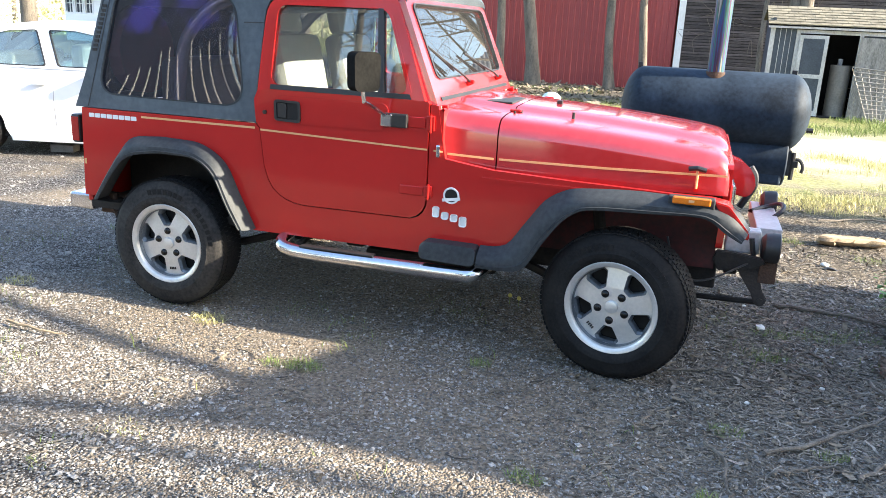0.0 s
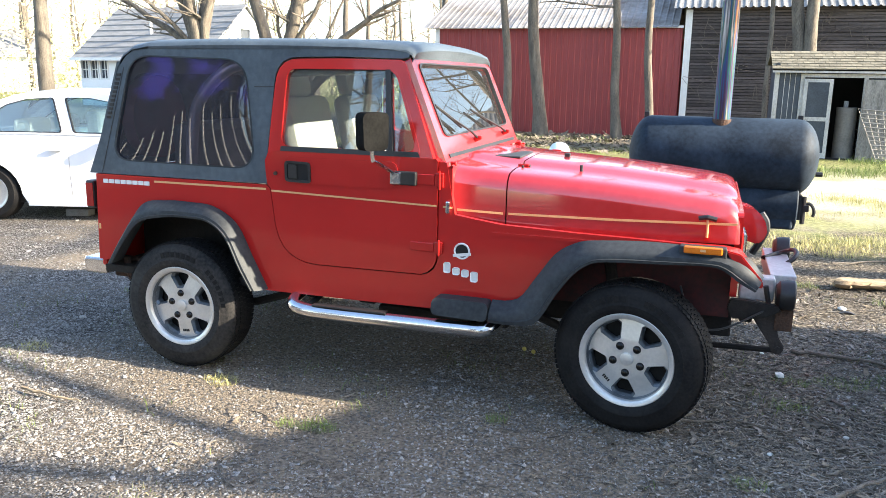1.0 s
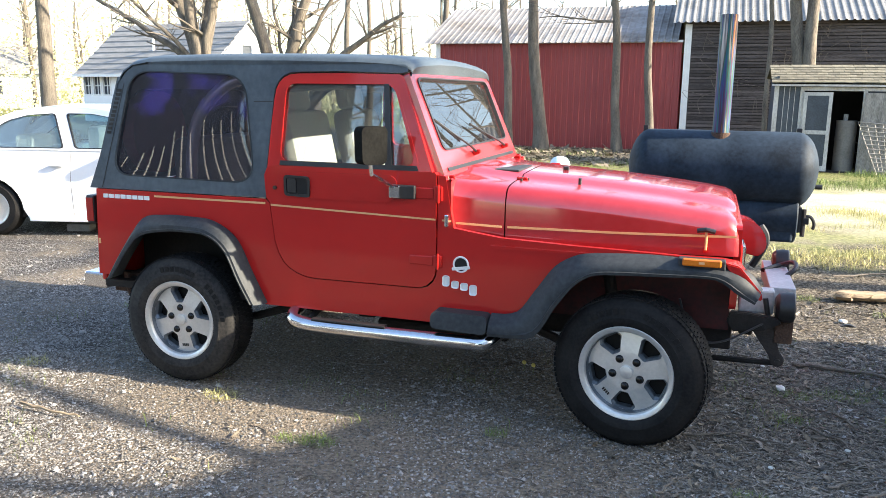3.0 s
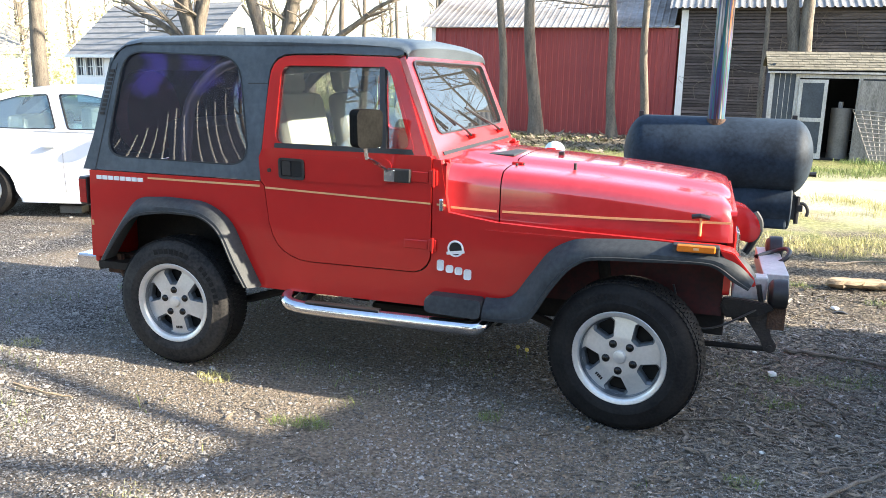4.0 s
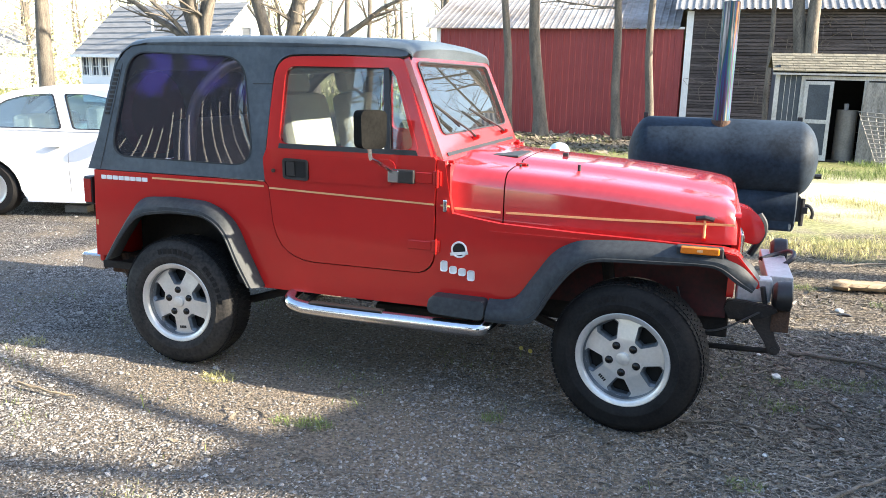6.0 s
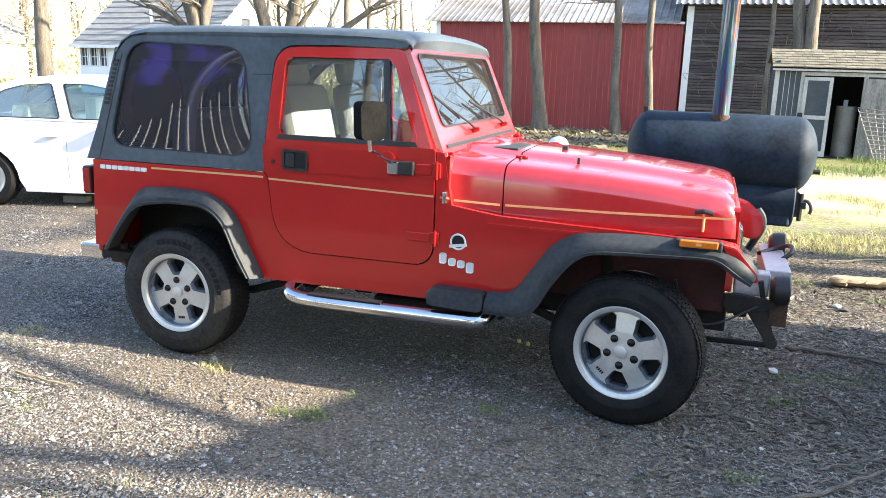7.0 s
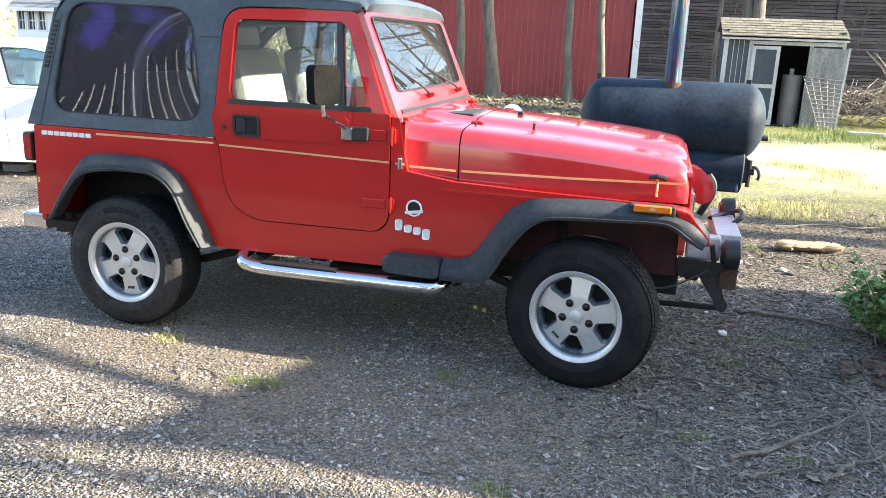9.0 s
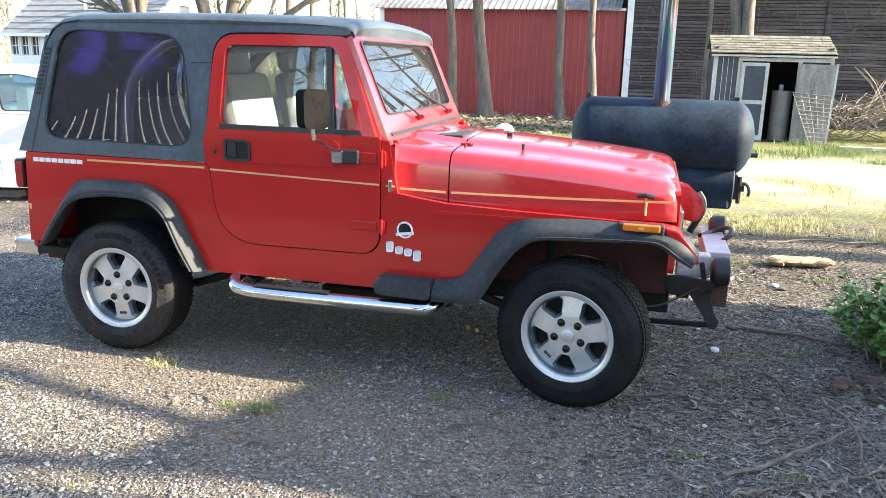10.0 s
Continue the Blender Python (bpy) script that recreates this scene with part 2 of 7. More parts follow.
def ground_material():
    """Grey-brown gravel and trodden soil, going over to leaf litter, pale drive and patchy grass further off."""
    m = bpy.data.materials.new("ground")
    m.use_nodes = True
    n, l = m.node_tree.nodes, m.node_tree.links
    p = n["Principled BSDF"]
    p.inputs["Roughness"].default_value = 0.95
    p.inputs["Specular IOR Level"].default_value = 0.15
    tc = n.new("ShaderNodeTexCoord")
    sep = n.new("ShaderNodeSeparateXYZ")
    l.new(tc.outputs["Object"], sep.inputs[0])

    def noise_tex(s, d=5.0):
        k = n.new("ShaderNodeTexNoise")
        k.inputs["Scale"].default_value, k.inputs["Detail"].default_value = s, d
        l.new(tc.outputs["Object"], k.inputs["Vector"])
        return k.outputs[0]

    def ramp(src, stops):
        r = n.new("ShaderNodeValToRGB")
        e = r.color_ramp.elements
        e[0].position, e[0].color = stops[0][0], lin(stops[0][1])
        e[1].position, e[1].color = stops[-1][0], lin(stops[-1][1])
        for pos, c in stops[1:-1]:
            e.new(pos).color = lin(c)
        l.new(src, r.inputs[0])
        return r.outputs[0]

    def math_node(op, a, b):
        k = n.new("ShaderNodeMath")
        k.operation = op
        for i, v in enumerate((a, b)):
            if isinstance(v, (int, float)):
                k.inputs[i].default_value = v
            else:
                l.new(v, k.inputs[i])
        return k.outputs[0]

    def band(src, a, b):
        k = n.new("ShaderNodeMapRange")
        k.inputs[1].default_value, k.inputs[2].default_value = a, b
        l.new(src, k.inputs[0])
        return k.outputs[0]

    def mix(f, a, b):
        k = n.new("ShaderNodeMix")
        k.data_type = "RGBA"
        l.new(f, k.inputs[0]), l.new(a, k.inputs[6]), l.new(b, k.inputs[7])
        return k.outputs[2]

    vor = n.new("ShaderNodeTexVoronoi")
    vor.inputs["Scale"].default_value = 95
    l.new(tc.outputs["Object"], vor.inputs["Vector"])
    bw = n.new("ShaderNodeSeparateColor")
    l.new(vor.outputs["Color"], bw.inputs[0])
    gravel = ramp(bw.outputs[0], [(0.0, (0.021, 0.018, 0.016)), (0.45, (0.082, 0.072, 0.062)), (0.8, (0.20, 0.182, 0.162)), (1.0, (0.40, 0.38, 0.35))])
    soil = ramp(noise_tex(55), [(0.3, (0.085, 0.069, 0.052)), (0.7, (0.31, 0.257, 0.196))])
    near = mix(ramp(noise_tex(1.3), [(0.42, (0, 0, 0)), (0.6, (0.75, 0.75, 0.75))]), gravel, soil)
    litter = ramp(noise_tex(42), [(0.3, (0.022, 0.018, 0.015)), (0.5, (0.105, 0.088, 0.068)), (0.7, (0.38, 0.33, 0.25))])
    grass = ramp(noise_tex(18), [(0.3, (0.06, 0.085, 0.025)), (0.5, (0.17, 0.18, 0.06)), (0.7, (0.34, 0.31, 0.15))])
    drive = ramp(noise_tex(25), [(0.3, (0.40, 0.37, 0.24)), (0.7, (0.60, 0.56, 0.43))])
    wob = math_node("MULTIPLY", math_node("SUBTRACT", noise_tex(0.9), 0.5), 2.2)
    yy = math_node("ADD", sep.outputs[1], wob)
    xx = math_node("ADD", sep.outputs[0], wob)
    bare = math_node("MULTIPLY", math_node("MULTIPLY", band(xx, -1.0, 0.0), band(xx, 3.1, 2.3)), band(yy, -2.2, -1.4))
    near = mix(math_node("MULTIPLY", bare, 0.88), near, soil)
    col = mix(math_node("MULTIPLY", band(xx, 2.4, 3.3), band(yy, -1.5, -0.3)), near, litter)
    col = mix(math_node("MULTIPLY", math_node("MULTIPLY", band(yy, 3.4, 5.2), ramp(noise_tex(1.7), [(0.40, (0.15, 0.15, 0.15)), (0.58, (1, 1, 1))])), band(xx, -1.0, 1.0)), col, grass)
    fade = math_node("MULTIPLY", math_node("MULTIPLY", band(yy, 5.0, 7.6), band(yy, 12.6, 10.0)), ramp(noise_tex(1.1), [(0.34, (0.45, 0.45, 0.45)), (0.52, (1, 1, 1))]))
    col = mix(math_node("MULTIPLY", fade, band(xx, -1.0, 1.0)), col, drive)
    col = mix(math_node("MULTIPLY", band(yy, 10.2, 12.4), ramp(noise_tex(1.3), [(0.36, (0.35, 0.35, 0.35)), (0.56, (1, 1, 1))])), col, grass)
    col = mix(math_node("MULTIPLY", band(yy, 14.5, 16.0), band(xx, 3.8, 3.0)), col, litter)
    col = mix(band(yy, 26.0, 30.0), col, grass)
    l.new(col, p.inputs["Base Color"])
    b = n.new("ShaderNodeBump")
    b.inputs["Strength"].default_value, b.inputs["Distance"].default_value = 0.75, 0.02
    hgt = math_node("ADD", noise_tex(45), math_node("MULTIPLY", vor.outputs["Distance"], -0.8))
    l.new(hgt, b.inputs["Height"]), l.new(b.outputs[0], p.inputs["Normal"])
    return m


GROUND = ground_material()


# ---- building helpers ----
def part(name, bm, material, parent=None, label="", smooth=False):
    me = bpy.data.meshes.new(name)
    bmesh.ops.recalc_face_normals(bm, faces=bm.faces)
    if smooth:
        for f in bm.faces:
            f.smooth = True
    bm.to_mesh(me)
    bm.free()
    if smooth:
        me.set_sharp_from_angle(angle=radians(38))
    me.materials.append(material)
    ob = new(name, me)
    if parent:
        ob.parent = parent
        ob.matrix_parent_inverse = parent.matrix_basis.inverted()
    if label:
        ob["label"] = label
    return ob


def thing(name, x, y, z, label, category, group="", kind=""):
    ob = new(name)
    ob.empty_display_size = 0.1
    ob.matrix_basis = pose(x, y, z)
    return tagged(ob, label, category, group, kind)


def box(x0, x1, y0, y1, z0, z1, bevel=0.0, bm=None, m=None):
    bm2 = bmesh.new()
    bmesh.ops.create_cube(bm2, size=1.0, matrix=Matrix.LocRotScale(((x0 + x1) / 2, (y0 + y1) / 2, (z0 + z1) / 2), None, (abs(x1 - x0), abs(y1 - y0), abs(z1 - z0))))
    if bevel:
        bmesh.ops.bevel(bm2, geom=bm2.edges[:], offset=bevel, segments=2, affect="EDGES", profile=0.5)
    if m is not None:
        bm2.transform(m)
    return merge(bm, bm2)


def merge(bm, bm2):
    if bm is None:
        return bm2
    me = bpy.data.meshes.new("tmp")
    bm2.to_mesh(me)
    bm.from_mesh(me)
    bpy.data.meshes.remove(me)
    bm2.free()
    return bm


def smooth_path(pts, count, closed=False):
    """Catmull-Rom through the points, resampled."""
    pts = [Vector(p) for p in pts]
    n = len(pts)
    out = []
    segs = n if closed else n - 1
    for i in range(count):
        u = i / (count if closed else count - 1) * segs
        k = min(int(u), segs - 1)
        f = u - k
        if closed:
            a, b, c, d = (pts[(k + j) % n] for j in (-1, 0, 1, 2))
        else:
            b, c = pts[k], pts[k + 1]
            a = pts[k - 1] if k else b * 2 - c
            d = pts[k + 2] if k + 2 < n else c * 2 - b
        out.append(0.5 * (2 * b + (c - a) * f + (2 * a - 5 * b + 4 * c - d) * f * f + (3 * b - a - 3 * c + d) * f ** 3))
    return out


def resample(pts, count):
    pts = [Vector(p) for p in pts]
    ls = [0.0]
    for a, b in zip(pts, pts[1:]):
        ls.append(ls[-1] + (b - a).length)
    out, k = [], 0
    for i in range(count):
        s = ls[-1] * i / (count - 1)
        while k < len(pts) - 2 and ls[k + 1] < s:
            k += 1
        out.append(pts[k].lerp(pts[k + 1], (s - ls[k]) / max(1e-9, ls[k + 1] - ls[k])))
    return out


def rounded(pts, r, seg=5):
    """A closed outline with its corners rounded."""
    pts = [Vector(p) for p in pts]
    out = []
    for i, p in enumerate(pts):
        a, b = pts[i - 1] - p, pts[(i + 1) % len(pts)] - p
        k = min(r, a.length * 0.49, b.length * 0.49)
        p0, p1 = p + a.normalized() * k, p + b.normalized() * k
        for j in range(seg + 1):
            t = j / seg
            out.append(p0 * (1 - t) ** 2 + p * 2 * t * (1 - t) + p1 * t * t)
    return out


def loft(rows, closed_rows=False, caps=False, bm=None):
    bm = bm or bmesh.new()
    vs = [[bm.verts.new(p) for p in row] for row in rows]
    n = len(vs[0])
    for a, b in zip(vs, vs[1:]):
        for i in range(n if closed_rows else n - 1):
            j = (i + 1) % n
            bm.faces.new((a[i], a[j], b[j], b[i]))
    if caps:
        bm.faces.new(vs[0]), bm.faces.new(vs[-1])
    return bm


def panel(outer, holes, place, thick, bm=None):
    """A sheet with holes: 2D outlines filled, put in space by place(u, v), and given thickness along the vector thick."""
    flat = bmesh.new()
    loops = []
    for ring in [outer] + list(holes):
        vs = [flat.verts.new((p[0], p[1], 0)) for p in ring]
        loops.append(vs)
        for i in range(len(vs)):
            flat.edges.new((vs[i - 1], vs[i]))
    bmesh.ops.triangle_fill(flat, use_beauty=True, use_dissolve=False, edges=flat.edges[:])
    flat.verts.index_update()
    co = [tuple(v.co) for v in flat.verts]
    tris = [[v.index for v in f.verts] for f in flat.faces]
    rings = [[v.index for v in vs] for vs in loops]
    flat.free()
    bm2 = bmesh.new()
    thick = Vector(thick)
    front = [bm2.verts.new(Vector(place(c[0], c[1]))) for c in co]
    back = [bm2.verts.new(v.co + thick) for v in front]
    for t in tris:
        bm2.faces.new([front[i] for i in t])
        bm2.faces.new([back[i] for i in reversed(t)])
    for r in rings:
        for i in range(len(r)):
            a, b = r[i - 1], r[i]
            bm2.faces.new((front[a], front[b], back[b], back[a]))
    return merge(bm, bm2)


def tube(path, radius, sides=10, bm=None, caps=True):
    """A round bar along a path; radius a number or one for each point."""
    pts = [Vector(p) for p in path]
    rad = radius if isinstance(radius, (list, tuple)) else [radius] * len(pts)
    bm = bm or bmesh.new()
    rows = []
    up = None
    for i, p in enumerate(pts):
        d = (pts[min(i + 1, len(pts) - 1)] - pts[max(i - 1, 0)]).normalized()
        if up is None:
            up = d.orthogonal().normalized()
        s = d.cross(up)
        if s.length < 1e-4:
            s = d.orthogonal()
        s.normalize()
        up = s.cross(d).normalized()
        rows.append([p + (s * math.cos(2 * math.pi * k / sides) + up * math.sin(2 * math.pi * k / sides)) * rad[i] for k in range(sides)])
    return loft(rows, True, caps, bm)


def revolve(profile, axis_o, segs=48, bm=None, a0=0.0):
    """profile: (radius, offset along -y) about an axis along y through axis_o."""
    o = Vector(axis_o)
    rows = []
    for k in range(segs):
        a = a0 + 2 * math.pi * k / segs
        rows.append([o + Vector((r * math.cos(a), -h, r * math.sin(a))) for r, h in profile])
    rows.append(rows[0])
    bm = bm or bmesh.new()
    vs = [[bm.verts.new(p) for p in row] for row in rows[:-1]]
    for k in range(segs):
        a, b = vs[k], vs[(k + 1) % segs]
        for i in range(len(profile) - 1):
            bm.faces.new((a[i], a[i + 1], b[i + 1], b[i]))
    return bm


def prism(pts, y0, y1, bm=None, bevel=0.0):
    """An outline in x and z drawn out along y."""
    bm2 = bmesh.new()
    f = bm2.faces.new([bm2.verts.new((p[0], y0, p[1])) for p in pts])
    r = bmesh.ops.extrude_face_region(bm2, geom=[f])
    bmesh.ops.translate(bm2, verts=[v for v in r["geom"] if isinstance(v, bmesh.types.BMVert)], vec=(0, y1 - y0, 0))
    if bevel:
        bmesh.ops.bevel(bm2, geom=bm2.edges[:], offset=bevel, segments=2, affect="EDGES")
    return merge(bm, bm2)


def mirrored(ob, parent):
    """The same part on the other side of the vehicle's middle plane."""
    me = ob.data.copy()
    me.transform(Matrix.Diagonal((1, -1, 1, 1)))
    me.flip_normals()
    o = new(ob.name.split(".")[0], me)
    o.parent = parent
    if "label" in ob:
        o["label"] = ob["label"]
    return o


# ---- ground ----
def build_ground():
    xs = [-400, -120, -40, -15] + [-6 + 0.35 * i for i in range(36)] + [8, 12, 25, 60, 150, 400]
    ys = [-400, -100, -30, -10] + [-4 + 0.35 * i for i in range(36)] + [11, 15, 25, 45, 90, 200, 600]
    bm = bmesh.new()
    rows = []
    for y in ys:
        row = []
        for x in xs:
            h = 0.035 * (noise.noise((x * 0.5, y * 0.5, 3.0))) if -6 < x < 6.5 and -4 < y < 8.5 else 0.0
            flat = min(1.0, max(0.0, (abs(y) - 1.1) / 0.6)) if -1.2 < x < 3.4 else 1.0
            row.append(Vector((x, y, h * flat - 0.002)))
        rows.append(row)
    loft(rows, bm=bm)
    return tagged(part("ground", bm, GROUND, smooth=True), "grey gravel drive with bare soil, leaf litter and patchy grass", "ground", kind="structure")


build_ground()


# ---- the red off-road vehicle ----
WB, HUB = 2.373, 0.348


def wheel_parts(parent, cx, cy, steer=0.0, turn=0.0, rubber=None):
    """Tyre, tread blocks, rim with five spokes, centre cap and lug nuts; outer face towards -y, then turned about the upright."""
    o = Vector((0, 0, 0))
    m = Matrix.Translation((cx, cy, HUB)) @ Matrix.Rotation(radians(steer), 4, "Z") @ Matrix.Rotation(radians(turn), 4, "Y")

    def put(bm):
        bm.transform(m)
        return bm

    R, W = 0.352, 0.105
    prof = [(0.205, -W + 0.01), (0.25, -W - 0.008), (0.30, -W - 0.006), (0.330, -W + 0.012), (R - 0.010, -W + 0.035), (R - 0.009, 0.0), (R - 0.010, W - 0.035), (0.330, W - 0.012),
            (0.312, W - 0.001), (0.300, W + 0.006), (0.262, W + 0.008), (0.258, W + 0.011), (0.240, W + 0.010), (0.222, W + 0.002), (0.207, W - 0.012), (0.19, W - 0.03), (0.19, -W + 0.02), (0.205, -W + 0.01)]
    tyre = part("tyre", put(revolve(prof, o, 72)), rubber or TYRE, parent, "black rubber tyre with worn tread and dusty sidewall", smooth=True)
    bm = bmesh.new()
    rows = 5
    for k in range(84):
        for r in range(rows):
            a = 2 * math.pi * (k + 0.5 * (r % 2)) / 84
            yy = -W + 0.024 + (2 * W - 0.048) * (r + 0.5) / rows
            sk = 0.35 if r in (0, 4) else 0.0
            b = box(-0.0105, 0.0105, -0.0175, 0.0175, R - 0.013, R - (0.007 if r in (0, 4) else 0.003), 0, None)
            b.transform(Matrix.Rotation(a, 4, "Y") @ Matrix.Translation((0, -yy, 0)) @ Matrix.Rotation(sk * (1 if r else -1), 4, "Z"))
            merge(bm, b)
    tread = part("tread", put(bm), TYRE, tyre)
    rim = part("rim", put(revolve([(0.180, W - 0.075), (0.186, W - 0.03), (0.1905, W - 0.008), (0.194, W - 0.004), (0.214, W + 0.000), (0.219, W - 0.004), (0.218, W - 0.014), (0.205, -W + 0.02), (0.17, -W + 0.01)], o, 72)), ALLOY, parent, "dull silver alloy rim", smooth=True)
    part("inner_ring", put(revolve([(0.187, W - 0.020), (0.181, W - 0.046), (0.176, W - 0.075)], o, 64)), ALLOY_DARK, rim, smooth=True)
    part("brake_disc", put(revolve([(0.0, 0.0), (0.178, 0.0), (0.178, -0.01)], o, 32)), DARK, parent)
    def face_y(x, z):
        r = math.hypot(x, z)
        return -(W - 0.030 + 0.010 * max(0.0, 1 - r / 0.11) - 0.012 * max(0.0, (r - 0.12) / 0.065))

    holes = []
    for k in range(5):
        a = 2 * math.pi * (k + 0.5) / 5
        ca, sa = math.cos(a), math.sin(a)
        shape = rounded([(-0.019, 0.094), (0.019, 0.094), (0.058, 0.157), (0.044, 0.181), (-0.044, 0.181), (-0.058, 0.157)], 0.006, 3)
        turn_to = lambda q: (q[0] * ca + q[1] * sa, -q[0] * sa + q[1] * ca)
        holes.append([turn_to(q) for q in shape])
        mid = Vector((0, 0.141))
        bev = bmesh.new()
        small = [turn_to(mid + (Vector(q) - mid) * 0.80) for q in shape]
        loft([[Vector((x, face_y(x, z), z)) for x, z in holes[-1]], [Vector((x, face_y(x, z) + 0.016, z)) for x, z in small], [Vector((x, face_y(x, z) + 0.05, z)) for x, z in small]], True, False, bev)
        part("spoke_window", put(bev), ALLOY_DARK, rim)
    disc = [(0.1875 * math.cos(2 * math.pi * i / 60), 0.1875 * math.sin(2 * math.pi * i / 60)) for i in range(60)]
    bm = panel(disc, holes, lambda u, v: (u, face_y(u, v), v), (0, 0.012, 0))
    part("spokes", put(bm), ALLOY, rim, "five broad flat spokes")
    for k in range(5):
        a = 2 * math.pi * (k + 0.5) / 5
        nut = revolve([(0.0, W - 0.016), (0.010, W - 0.0165), (0.0165, W - 0.021), (0.0195, W - 0.030), (0.0195, W - 0.045)], (0.066 * math.sin(a), 0, 0.066 * math.cos(a)), 14)
        part("lug_nut", put(nut), GLOSSBLACK, rim, smooth=True)
    part("centre_cap", put(revolve([(0.0, W - 0.0165), (0.024, W - 0.017), (0.029, W - 0.019), (0.031, W - 0.030)], o, 28)), ALLOY, rim, smooth=True)
    bm = bmesh.new()
    for i in range(4):
        box(-0.020 + i * 0.0105, -0.0125 + i * 0.0105, -(W - 0.0335), -(W - 0.040), -0.150, -0.136, 0, bm)
    bm.transform(Matrix.Rotation(radians(36 if turn < 20 else -36), 4, "Y"))
    part("lettering", put(bm), BLACK, rim)
    bm = bmesh.new()
    for a0 in (-28, 32):
        for i in range(7):
            b = box(-0.011, 0.011, -(W + 0.0095), -(W + 0.007), 0.272, 0.300, 0)
            b.transform(Matrix.Rotation(radians(a0 + (i - 3) * 6.5), 4, "Y"))
            merge(bm, b)
    tagged(part("sidewall_lettering", put(bm), TYRE, tyre), kind="stuff")
    return tyre


def tub_y(z):
    return -0.765 + max(0.0, z - 1.19) * 0.16


def top_y(z):
    return -0.755 + (z - 1.03) * 0.105


def hood_section(x, w, zt, zb=0.8735, crown=0.03):
    half = [(w, zb), (w, zb + 0.006), (w - 0.003, zt - 0.085), (w - 0.005, zt - 0.072), (w - 0.010, zt - 0.055), (w - 0.018, zt - 0.038), (w - 0.032, zt - 0.021), (w - 0.055, zt - 0.008), (w - 0.10, zt - 0.001), (w - 0.17, zt + 0.006), (0.36, zt + 0.010), (0.335, zt + 0.024), (0.16, zt + crown), (0.0, zt + crown + 0.003)]
    return [Vector((x, -y, z)) for y, z in half] + [Vector((x, y, z)) for y, z in reversed(half[:-1])]


def flare(inner, lip, count=44):
    """A plastic arch trim: from the body out to the lip, with a rounded shoulder and a turned-in edge."""
    a = resample(smooth_path([(x, 0, z) for x, z in inner], 120), count)
    b = resample(smooth_path([(x, 0, z) for x, z in lip], 120), count)
    r0 = [Vector((p.x, -0.760, p.z)) for p in a]
    r1 = [Vector((p.x, -0.790, p.z)) + (p - q) * 0.10 for p, q in zip(a, b)]
    r2 = [Vector((p.lerp(q, 0.30).x, -0.842, p.lerp(q, 0.30).z)) for p, q in zip(a, b)]
    r3 = [Vector((p.lerp(q, 0.55).x, -0.860, p.lerp(q, 0.55).z)) for p, q in zip(a, b)]
    r4 = [Vector((p.lerp(q, 0.80).x, -0.862, p.lerp(q, 0.80).z)) for p, q in zip(a, b)]
    r4b = [Vector((p.lerp(q, 0.83).x, -0.870, p.lerp(q, 0.83).z)) for p, q in zip(a, b)]
    r5 = [Vector((q.x, -0.868, q.z)) for q in b]
    r6 = [Vector((q.x, -0.845, q.z)) + (p - q) * 0.12 for p, q in zip(a, b)]
    r7 = [Vector((q.x, -0.75, q.z)) + (p - q) * 0.35 for p, q in zip(a, b)]
    return loft([r0, r1, r2, r3, r4, r4b, r5, r6, r7])


